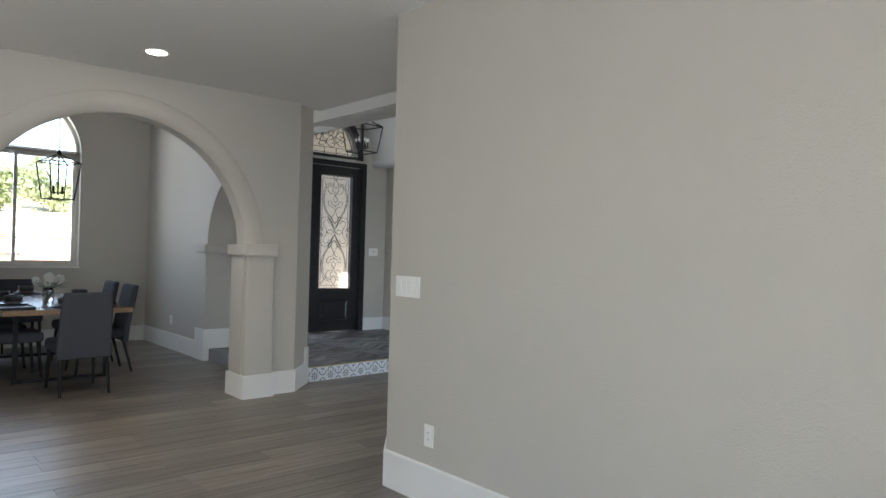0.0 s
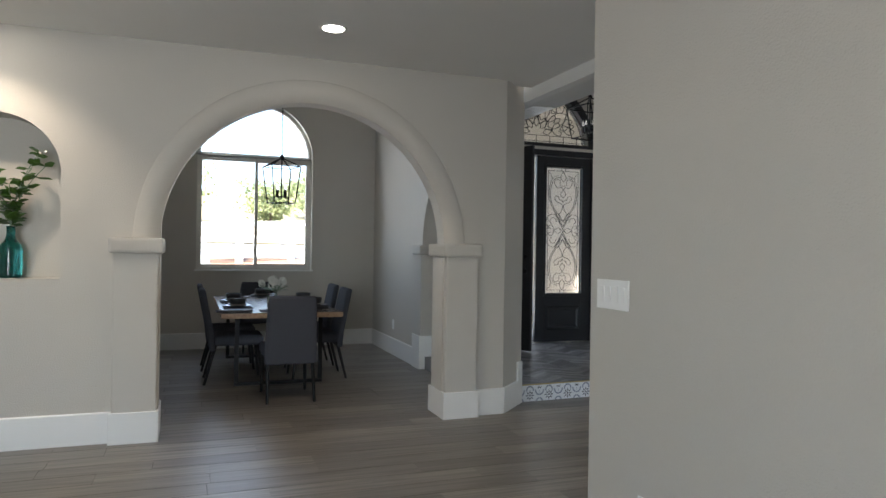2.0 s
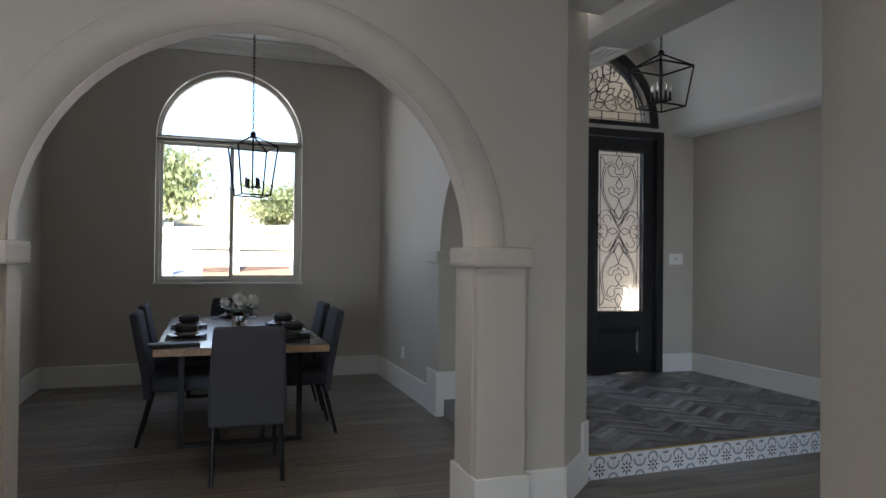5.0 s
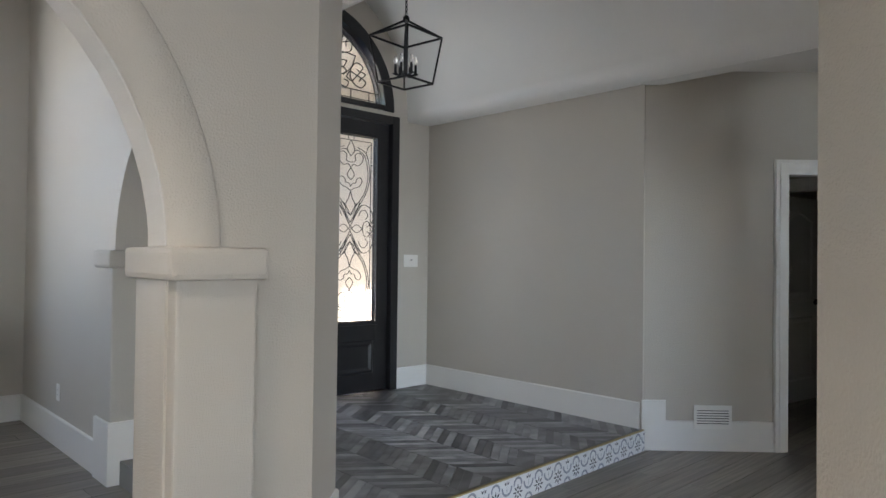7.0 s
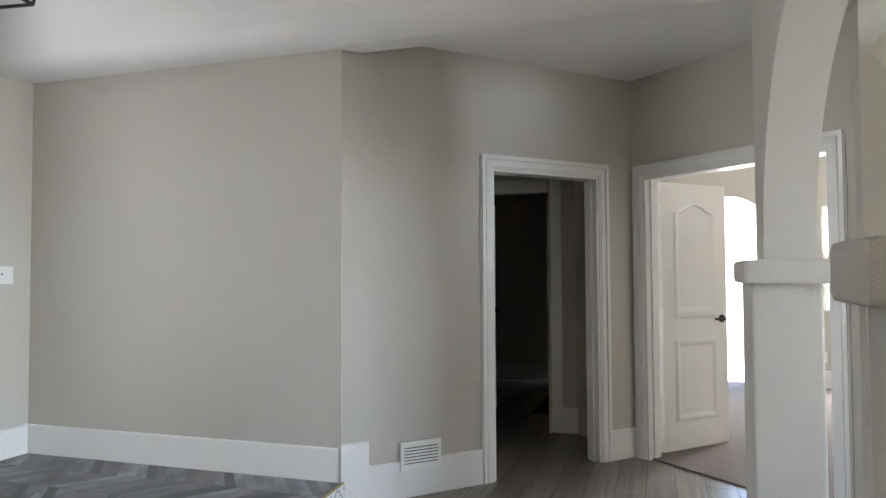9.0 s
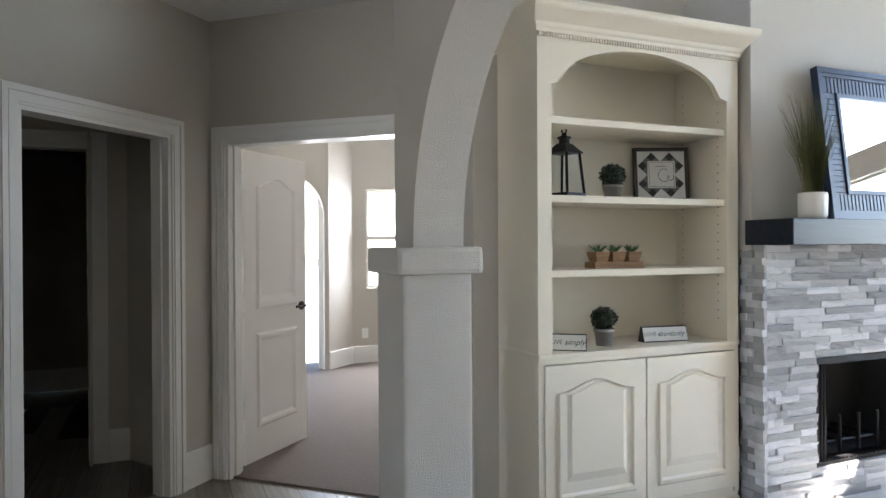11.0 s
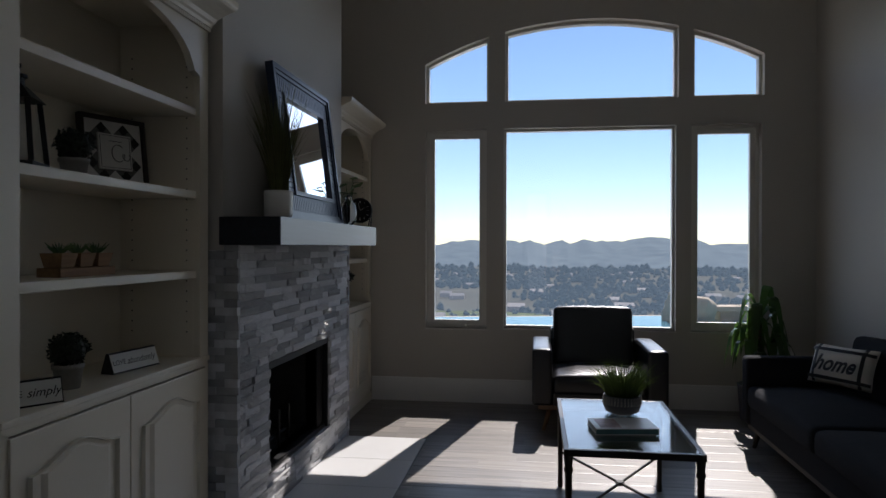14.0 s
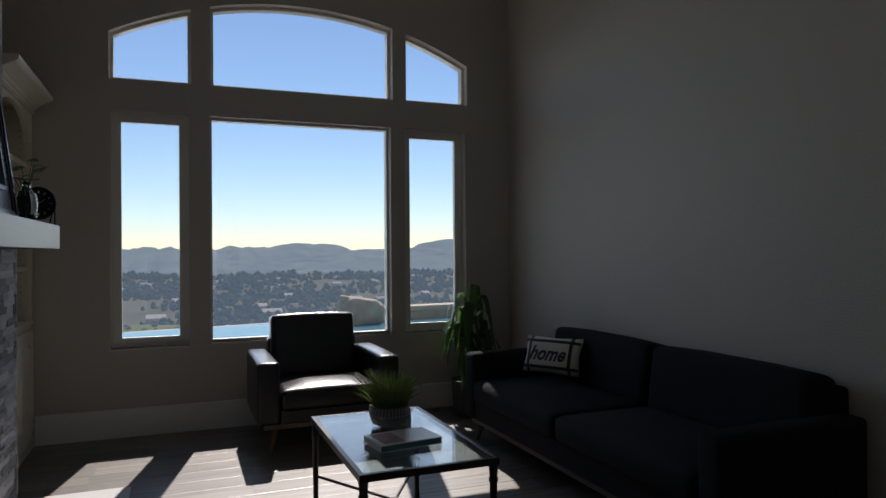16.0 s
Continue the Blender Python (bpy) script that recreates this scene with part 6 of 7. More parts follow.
def cage_lantern(name, at, top_w, bot_w, h, cap_h, ceiling_z, label, turn, candles=6, t=0.013):
    """Open black cage pendant with candle bulbs; at is the middle of its lower ring."""
    o = thing(name, at, label, "pendant lamp", turn)
    a, b = top_w / 2, bot_w / 2
    c4 = ((-1, -1), (1, -1), (1, 1), (-1, 1))
    for i in range(4):
        j = (i + 1) % 4
        bm = B()
        bar(bm, (c4[i][0] * a, c4[i][1] * a, h), (c4[j][0] * a, c4[j][1] * a, h), t)
        part("top_bar", bm, BLACKMETAL, o)
        part("bottom_bar", bar(B(), (c4[i][0] * b, c4[i][1] * b, 0), (c4[j][0] * b, c4[j][1] * b, 0), t), BLACKMETAL, o)
        part("corner_bar", bar(B(), (c4[i][0] * b, c4[i][1] * b, 0), (c4[i][0] * a, c4[i][1] * a, h), t), BLACKMETAL, o)
        part("roof_bar", bar(B(), (c4[i][0] * a, c4[i][1] * a, h), (0, 0, h + cap_h), t), BLACKMETAL, o)
    part("stem", tube(B(), (0, 0, h * 0.12), (0, 0, h + cap_h + 0.03), 0.008), BLACKMETAL, o)
    part("hub", lathe(B(), [(0.012, h + cap_h - 0.02), (0.024, h + cap_h - 0.01), (0.024, h + cap_h + 0.02), (0.01, h + cap_h + 0.035)], 12), BLACKMETAL, o)
    for k in range(candles):
        ang = 2 * math.pi * k / candles + 0.3
        r = b * 0.52
        x, y, z = r * math.cos(ang), r * math.sin(ang), h * 0.16
        arm = B()
        tube(arm, (0, 0, z + 0.01), (x, y, z), 0.005, n=6)
        lathe(arm, [(0.004, z), (0.022, z + 0.008), (0.022, z + 0.012), (0.010, z + 0.014), (0.010, z + 0.075), (0.002, z + 0.076)], 10, (x, y, 0))
        part("candle_arm", arm, BLACKMETAL, o)
        part("bulb", lathe(B(), [(0.007, z + 0.076), (0.014, z + 0.095), (0.013, z + 0.115), (0.004, z + 0.145), (0.001, z + 0.150)], 10, (x, y, 0)), BULB, o, "clear candle bulb", True)
    zz, top = h + cap_h + 0.03, ceiling_z - at[2]
    ch = B()
    n_ = max(2, int((top - zz) / 0.034))
    for k in range(n_):
        z = zz + (top - zz) * (k + 0.5) / n_
        L, w = 0.024, 0.009
        ring = [(w * math.cos(q), 0.0, z + L * math.sin(q)) for q in [x * math.pi / 4 for x in range(9)]]
        if k % 2:
            ring = [(0.0, x, z_) for x, _, z_ in ring]
        stroke(ch, ring, 0.0022)
    part("chain", ch, BLACKMETAL, o)
    part("ceiling_rose", lathe(B(), [(0.06, top - 0.03), (0.065, top - 0.02), (0.065, top)], 20), BLACKMETAL, o)
    return o


cage_lantern("dining_lantern", (2.90, 9.30, 1.825), 0.325, 0.235, 0.40, 0.10, 3.62, "black open-cage lantern pendant on a chain over the dining table", 12, 4, 0.011)
cage_lantern("foyer_lantern", (6.285, 8.433, 2.66), 0.38, 0.288, 0.345, 0.125, SOF + 1.14, "black open-cage lantern pendant with candle bulbs in the foyer", 7, 6)


# recessed lights
def downlight(x, y):
    o = thing("recessed_light", (x, y, CZ), "round white recessed ceiling light, switched on", "ceiling light", group="recessed lights in the west room")
    part("trim_ring", lathe(B(), [(0.068, -0.003), (0.085, -0.006), (0.09, 0.002), (0.07, 0.004)], 28), PLATE, o, "", True)
    part("lens", lathe(B(), [(0.068, -0.004), (0.068, -0.002)], 28), FROST, o, "glowing lens")
    d = bpy.data.lights.new("downlight", "SPOT")
    d.energy, d.color, d.spot_size, d.spot_blend, d.shadow_soft_size = 12, (1.0, 0.86, 0.70), radians(115), 0.7, 0.06
    l = new("downlight", d)
    l.location = (x, y, CZ - 0.02)


downlight(2.81, 5.96)
downlight(0.80, 6.30)


# switch plates, outlets, vents, thermostat
def plate(name, p, facing, w, h, label, cat, kind="switch", gangs=1):
    """Wall plate at p facing the given yaw (0: faces -y)."""
    o = thing(name, p, label, cat, facing)
    part("cover", box(B(), -w / 2, w / 2, -0.006, 0.0, -h / 2, h / 2, 0.002), PLATE, o)
    if kind == "switch":
        for k in range(gangs):
            x = (k - (gangs - 1) / 2) * 0.046
            bm = B()
            v = [bm.verts.new(c) for c in ((x - 0.016, -0.007, -0.033), (x + 0.016, -0.007, -0.033), (x + 0.016, -0.012, 0.033), (x - 0.016, -0.012, 0.033),
                                           (x - 0.016, -0.004, -0.033), (x + 0.016, -0.004, -0.033), (x + 0.016, -0.004, 0.033), (x - 0.016, -0.004, 0.033))]
            for f in ((0, 1, 2, 3), (4, 7, 6, 5), (0, 4, 5, 1), (1, 5, 6, 2), (2, 6, 7, 3), (3, 7, 4, 0)):
                bm.faces.new([v[i] for i in f])
            part("rocker", bm, PLATE, o)
    elif kind == "outlet":
        part("socket_face", box(B(), -0.017, 0.017, -0.009, -0.005, -0.034, 0.034, 0.002), PLATE, o)
        bm = B()
        for z in (-0.018, 0.018):
            for x in (-0.006, 0.006):
                box(bm, x - 0.001, x + 0.001, -0.0095, -0.0088, z - 0.004, z + 0.004)
        part("slots", bm, INK, o)
    elif kind == "thermostat":
        part("screen", box(B(), -0.018, 0.018, -0.012, -0.005, -0.012, 0.016, 0.002), PLATE, o)
        part("display", box(B(), -0.009, 0.009, -0.0128, -0.0115, 0.004, 0.012), INK, o)
    elif kind == "vent":
        bm = B()
        for k in range(7):
            z = -h / 2 + 0.03 + k * (h - 0.06) / 6
            box(bm, -w / 2 + 0.02, w / 2 - 0.02, -0.010, -0.005, z - 0.003, z + 0.005)
        part("louvres", bm, PLATE, o)
        bm = B()
        for k in range(6):
            z = -h / 2 + 0.03 + (k + 0.5) * (h - 0.06) / 6
            box(bm, -w / 2 + 0.022, w / 2 - 0.022, -0.0068, -0.0055, z - 0.002, z + 0.003)
        part("vent_gaps", bm, INK, o)
    return o


plate("light_switch", (3.563, 3.945, 1.165), -90, 0.215, 0.118, "white four-gang rocker switch plate", "switch", gangs=4)
plate("wall_outlet", (3.563, 3.725, 0.37), -90, 0.075, 0.118, "white wall outlet above the baseboard", "outlet", "outlet")
plate("thermostat", (7.24, DOOR_Y - 0.002, 1.335), 0, 0.17, 0.115, "white wall control panel with a small display", "thermostat", "thermostat")
vp = along(D1A, D1B, 0.505)
plate("wall_vent", (vp.x - 0.012, vp.y - 0.012, 0.245), -45, 0.27, 0.17, "white louvred wall vent in the baseboard", "vent", "vent")
plate("wall_outlet", (4.398, 9.95, 0.38), -90, 0.075, 0.118, "white wall outlet in the dining room", "outlet", "outlet")
plate("wall_outlet", (12.548, 3.62, 0.36), -90, 0.075, 0.118, "white wall outlet in the bedroom", "outlet", "outlet")
# grille in the soffit over the foyer step
o = thing("ceiling_vent", (5.0, 7.22, SOF - 0.001), "white slotted air vent in the foyer soffit", "vent", 0)
part("frame", frame_rect(B(), -0.10, 0.10, 0, 0.34, 0.03, -0.008, 0.0), PLATE, o)
for ob in [o]:
    ob.matrix_world = pose(4.92, 7.39, SOF - 0.004, 90, 0, 0)
for k in range(5):
    x = -0.062 + k * 0.031
    part("slat", box(B(), x - 0.008, x + 0.008, -0.006, 0.0, 0.03, 0.31), PLATE, o)
part("backing", box(B(), -0.08, 0.08, 0.0005, 0.002, 0.03, 0.31), INK, o)
# smoke alarm in the nook
o = thing("smoke_alarm", (7.75, 5.45, CZ), "round white smoke alarm on the nook ceiling", "smoke alarm")
part("body", lathe(B(), [(0.045, -0.035), (0.06, -0.03), (0.065, -0.008), (0.065, 0.0)], 24), PLATE, o, "", True)
# vase of greenery in the niche
o = thing("niche_vase", (0.86, 6.83, 1.106), "ribbed teal glass bottle with leafy white-flowered branches", "vase")
prof = [(0.055, 0)] + [(0.068 + 0.003 * (k % 2), 0.012 + 0.014 * k) for k in range(14)] + [(0.06, 0.215), (0.035, 0.25), (0.026, 0.28), (0.026, 0.335), (0.032, 0.34), (0.022, 0.336)]
part("bottle", lathe(B(), prof, 28), TEALGLASS, o, "ribbed teal glass", True)
rng = random.Random(41)
st, lf, fl = B(), B(), B()
for k in range(8):
    a = rng.uniform(0, 6.28)
    tip = Vector((0.20 * math.cos(a), 0.05 * math.sin(a) - 0.05, rng.uniform(0.55, 0.83)))
    prev = Vector((0, 0, 0.30))
    for i in range(1, 7):
        u = i / 6
        p = Vector((tip.x * u * u, tip.y * u, 0.30 + (tip.z - 0.30) * u))
        tube(st, prev, p, 0.004, 0.003, 5)
        for j in range(2):
            b = rng.uniform(0, 6.28)
            d = Vector((math.cos(b), 0.6 * math.sin(b) - 0.15, rng.uniform(-0.2, 0.7))).normalized()
            s = d.cross(Vector((0.1, 0.3, 1))).normalized()
            w, L_ = rng.uniform(0.02, 0.032), rng.uniform(0.07, 0.11)
            n_ = s.cross(d) * 0.008
            q = [p, p + d * L_ * 0.35 + s * w, p + d * L_ * 0.75 + s * w * 0.6 + n_, p + d * L_, p + d * L_ * 0.75 - s * w * 0.6 + n_, p + d * L_ * 0.35 - s * w]
            lf.faces.new([lf.verts.new(x) for x in q])
        prev = p
    for j in range(14):
        v = Vector((rng.gauss(0, 1), rng.gauss(0, 1), rng.gauss(0, 1))).normalized() * 0.02
        t_ = v.cross(Vector((1, 0.2, 0.4))).normalized() * 0.012
        c = prev + v
        if k % 2:
            fl.faces.new([fl.verts.new(c + q) for q in (-t_, v * 0.5, t_, -v * 0.5)])
part("branches", st, DUSTY, o)
part("leaves", lf, LEAFG, o)
part("blossom", fl, PETAL, o, "small white blossoms")

# ---- outside ----
PATIO = mat("pale_concrete", (0.62, 0.59, 0.54), 0.9, var=0.12, scale=3, bump=0.3, bump_scale=40)
ROCKM = mat("garden_rock", (0.48, 0.39, 0.29), 0.9, var=0.35, scale=5, bump=0.8, bump_scale=12)
COPING = mat("pool_coping", (0.55, 0.44, 0.33), 0.85, var=0.2, scale=8, bump=0.4, bump_scale=30)
WATER = mat("pool_water", (0.10, 0.28, 0.36), 0.08, var=0.1, scale=2, bump=0.25, bump_scale=7)
STUCCO_OUT = mat("porch_stucco", (0.60, 0.56, 0.50), 0.9, var=0.08, scale=3, bump=0.5, bump_scale=60)
FENCE = mat("white_fence", (0.80, 0.79, 0.76), 0.5, var=0.03)
SOILRED = mat("red_soil", (0.30, 0.17, 0.10), 0.95, var=0.3, scale=4, bump=0.6, bump_scale=20)
BARK = mat("bark", (0.12, 0.09, 0.07), 0.95, var=0.3, scale=10, bump=0.8, bump_scale=30)
TREELEAF = leafy(mat("tree_leaves", (0.30, 0.34, 0.17), 0.7, var=0.4, scale=2, rnd=0.35), 0.4)


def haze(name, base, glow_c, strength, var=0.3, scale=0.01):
    """Far surface with aerial haze put in as a faint bluish emission over its base colour."""
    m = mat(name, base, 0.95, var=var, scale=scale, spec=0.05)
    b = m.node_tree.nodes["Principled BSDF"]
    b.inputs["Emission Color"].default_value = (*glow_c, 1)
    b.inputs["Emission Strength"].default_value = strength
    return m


# Haze is painted in: each of these far materials emits a bluish tint itself.
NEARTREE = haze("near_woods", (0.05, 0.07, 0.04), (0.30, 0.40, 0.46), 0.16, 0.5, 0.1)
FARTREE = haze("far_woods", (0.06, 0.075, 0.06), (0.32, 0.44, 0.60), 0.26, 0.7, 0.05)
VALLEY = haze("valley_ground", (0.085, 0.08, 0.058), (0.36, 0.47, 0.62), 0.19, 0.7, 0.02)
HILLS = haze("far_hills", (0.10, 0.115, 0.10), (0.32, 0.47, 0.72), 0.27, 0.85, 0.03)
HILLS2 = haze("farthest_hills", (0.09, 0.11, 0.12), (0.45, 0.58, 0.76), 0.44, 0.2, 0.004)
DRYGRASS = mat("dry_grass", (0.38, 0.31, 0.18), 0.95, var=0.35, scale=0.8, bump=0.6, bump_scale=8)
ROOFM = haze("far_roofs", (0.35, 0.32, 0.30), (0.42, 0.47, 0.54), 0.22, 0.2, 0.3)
LAWN = mat("valley_lawn", (0.09, 0.125, 0.055), 0.9, var=0.3, scale=0.05)


def sheet(name, x0, x1, y0, y1, nx, ny, fn, material, label):
    vs, fs = [], []
    for j in range(ny + 1):
        for i in range(nx + 1):
            x, y = x0 + (x1 - x0) * i / nx, y0 + (y1 - y0) * j / ny
            vs.append((x, y, fn(x, y)))
    for j in range(ny):
        for i in range(nx):
            k = j * (nx + 1) + i
            fs.append((k, k + 1, k + nx + 2, k + nx + 1))
    me = bpy.data.meshes.new(name)
    me.from_pydata(vs, [], fs)
    me.materials.append(material)
    me.polygons.foreach_set("use_smooth", [True] * len(me.polygons))
    return tagged(new(name, me), label, kind="structure")


def valley(x, y):
    d = -y
    if d < 9:
        return -1.0
    z = -1.0 - 46 * min(1, (d - 9) / 260) ** 0.7
    return z + 5 * noise.noise((x * 0.004, y * 0.004, 3)) * min(1, (d - 9) / 200)


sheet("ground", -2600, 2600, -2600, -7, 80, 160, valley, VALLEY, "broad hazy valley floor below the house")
def rise(x, y):
    """The yard on the entrance side climbs to the fence and on up a low hill."""
    k = max(0, min(1, (y - 13.5) / 6))
    return 0.02 + 0.86 * k * k * (3 - 2 * k) + 0.12 * max(0, min(y, 63) - 19.5) + 0.4 * noise.noise((x * 0.05, y * 0.05, 2)) * min(1, max(0, y - 20) / 20)


sheet("ground_north", -200, 200, 11.25, 211.25, 40, 80, rise, PATIO, "pale sunlit ground on the entrance side")
sheet("ground_hill", -60, 80, 24, 200, 40, 60, lambda x, y: rise(x, y) + 0.04, DRYGRASS, "dry tan grass hillside beyond the fence")
sheet("ground_sides", -400, 400, -7.5, 11.3, 16, 4, lambda x, y: -0.42, PATIO, "pale paved ground round the house")


def ridge(x, seed, base, amp, f):
    return base + amp * (noise.noise((x * f, seed, 0)) + 0.5 * noise.noise((x * f * 2.3, seed, 4)) + 0.32 * noise.noise((x * f * 6, seed, 9)) + 0.16 * noise.noise((x * f * 19, seed, 2)))


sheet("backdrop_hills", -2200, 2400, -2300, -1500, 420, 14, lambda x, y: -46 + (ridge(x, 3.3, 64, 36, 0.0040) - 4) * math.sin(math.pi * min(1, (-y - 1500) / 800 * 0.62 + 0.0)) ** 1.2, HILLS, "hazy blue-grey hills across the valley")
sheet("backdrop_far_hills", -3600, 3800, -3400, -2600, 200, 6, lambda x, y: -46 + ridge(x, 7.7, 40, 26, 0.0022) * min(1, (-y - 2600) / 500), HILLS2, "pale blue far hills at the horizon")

# woods in the valley
rng = random.Random(77)
vs, fs = [], []


def tuft(c, r, h, tri=14):
    k = len(vs)
    n_ = 6
    for zz, rr in ((0.0, 0.55), (0.35, 1.0), (0.75, 0.7)):
        for i in range(n_):
            a = 2 * math.pi * i / n_ + zz * 2
            q = rr * r * rng.uniform(0.7, 1.2)
            vs.append((c[0] + q * math.cos(a), c[1] + q * math.sin(a), c[2] + h * zz * rng.uniform(0.9, 1.1)))
    vs.append((c[0] + rng.uniform(-r, r) * 0.3, c[1], c[2] + h))
    for lvl in range(2):
        for i in range(n_):
            j = (i + 1) % n_
            fs.append((k + lvl * n_ + i, k + lvl * n_ + j, k + (lvl + 1) * n_ + j, k + (lvl + 1) * n_ + i))
    for i in range(n_):
        fs.append((k + 2 * n_ + i, k + 2 * n_ + (i + 1) % n_, k + 3 * n_))


for _ in range(15000):
    d = 130 + 1350 * rng.random() ** 1.55
    x = 3 + rng.uniform(-0.75, 0.75) * d
    if noise.noise((x * 0.007, d * 0.02, 5)) < -0.12 and d > 240:
        continue
    r = rng.uniform(1.2, 2.9) * (0.6 + d / 900)
    tuft((x, -d, valley(x, -d) - 1), r, r * rng.uniform(1.6, 2.6))
for _ in range(150):
    d = rng.uniform(150, 210)
    x = rng.uniform(-90, 100)
    tuft((x, -d, valley(x, -d) - 1), rng.uniform(2.0, 3.4), rng.uniform(9, 15))
near_f, far_f = [], []
for f in fs:
    (near_f if vs[f[0]][1] > -330 else far_f).append(f)
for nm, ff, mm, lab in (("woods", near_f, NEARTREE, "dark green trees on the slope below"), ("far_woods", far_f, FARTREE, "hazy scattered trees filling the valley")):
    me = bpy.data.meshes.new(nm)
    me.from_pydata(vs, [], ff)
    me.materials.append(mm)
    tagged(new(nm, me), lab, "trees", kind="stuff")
# far houses
vs, fs = [], []
for _ in range(90):
    d = rng.uniform(300, 1300)
    x = rng.uniform(-0.7, 0.7) * d
    w, l, h = rng.uniform(3.5, 8), rng.uniform(3.5, 7), rng.uniform(3, 5)
    z = valley(x, -d) - 1
    k = len(vs)
    for zz, s in ((0, 1), (h, 1)):
        vs.extend([(x - w * s, -d - l, z + zz), (x + w * s, -d - l, z + zz), (x + w * s, -d + l, z + zz), (x - w * s, -d + l, z + zz)])
    vs.extend([(x - w, -d, z + h * 1.5), (x + w, -d, z + h * 1.5)])
    fs.extend([(k, k + 1, k + 5, k + 4), (k + 1, k + 2, k + 6, k + 5), (k + 2, k + 3, k + 7, k + 6), (k + 3, k, k + 4, k + 7),
               (k + 4, k + 5, k + 9, k + 8), (k + 7, k + 6, k + 9, k + 8), (k + 4, k + 7, k + 8), (k + 5, k + 6, k + 9)])
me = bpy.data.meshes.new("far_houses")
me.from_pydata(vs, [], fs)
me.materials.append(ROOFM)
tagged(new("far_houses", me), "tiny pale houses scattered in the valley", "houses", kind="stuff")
bm = B()
for cx, cy, rx, ry in ((12, -235, 60, 16), (-40, -330, 45, 18), (60, -420, 60, 20)):
    bm.faces.new([bm.verts.new((cx + rx * math.cos(a), cy + ry * math.sin(a), valley(cx, cy) + 3.2)) for a in [x * math.pi / 12 for x in range(24)]])
setting("ground_lawn", bm, LAWN, "bright green lawns in the valley")

# infinity pool with boulder and coping wall
bm = B()
prism(bm, [(-9, -6.2), (14, -5.0), (14, -8.6), (3.0, -10.9), (-9, -12.0)], -0.9, -0.28)
setting("water", bm, WATER, "blue infinity pool water")
bm = B()
prism(bm, [(14, -8.6), (3.0, -10.9), (-9, -12.0), (-9, -12.2), (3.0, -11.1), (14, -8.8)], -1.5, -0.285)
setting("pool_edge", bm, COPING, "thin edge of the infinity pool")
o = thing("coping_wall", (-1.9, -10.6, -0.4), "low stone-capped pool wall", "wall", 6)
part("cap", box(B(), -5.2, 3.9, -0.25, 0.25, 0.32, 0.44, 0.02), COPING, o)
part("wall_body", box(B(), -5.1, 3.8, -0.2, 0.2, -0.4, 0.32), ROCKM, o)
bm = B()
bmesh.ops.create_icosphere(bm, subdivisions=4, radius=1)
for v in bm.verts:
    p = v.co.copy()
    k = 1 + 0.28 * noise.noise(p * 1.3) + 0.12 * noise.noise(p * 3.1) + 0.04 * noise.noise(p * 9)
    v.co = Vector((p.x * 0.56 * k, p.y * 0.5 * k, min(p.z * 0.62 * k, 0.40 + 0.10 * p.x)))
o = tagged(part("boulder", bm, ROCKM, None, "", True), "large flat-topped brown boulder at the pool's edge", "rock")
o.location = (2.62, -9.9, -0.10)
bm = B()
prism(bm, [(-20, -0.25), (3.4, -0.25), (8.2, -0.25), (25, -0.25), (25, -5.0), (-20, -6.4)], -0.6, -0.2)
setting("pavement_patio", bm, PATIO, "pale concrete patio outside the windows")

# entrance side: porch, fence, trees
bm = B()
box(bm, 4.8, 9.5, 9.7, 12.6, 3.75, 3.9)
setting("ceiling_porch", bm, STUCCO_OUT, "stucco porch roof")
setting("wall_porch", wall(B(), (5.75, 12.4), (9.5, 12.4), 0.3, 0, 3.8), STUCCO_OUT, "tan stucco porch wall")
# Added out of view: keeps sky light off the porch behind the door glass.
setting("wall_porch_sky_block", wall(B(), (9.5, 9.65), (9.5, 12.4), -0.2, 0, 3.8), STUCCO_OUT, "added unseen tan stucco wall that shades the porch from the sky")
bm = B()
box(bm, 4.75, 9.5, 9.75, 12.8, -0.1, 0.13)
setting("pavement_porch", bm, PATIO, "porch slab")
o = thing("fence", (3.1, 19.5, 0.86), "white post-and-rail fence across the yard", "fence", 24)
for k in range(8):
    part("post", box(B(), k * 1.5 - 3.07, k * 1.5 - 2.93, -0.07, 0.07, 0.05 * k - 0.6, 0.075 * (k - 2) + 1.2, 0.01), FENCE, o)
for z in (0.35, 0.70, 1.05):
    bm = box(B(), -3.0, 7.5, -0.025, 0.025, z - 0.07, z + 0.07)
    for v in bm.verts:
        v.co.z += 0.05 * v.co.x
    part("rail", bm, FENCE, o)
sheet("ground_soil", 2.4, 16, 15.5, 20.5, 24, 10, lambda x, y: rise(x, y) + 0.05 + 0.03 * noise.noise((x, y, 1)), SOILRED, "reddish bare soil along the fence")


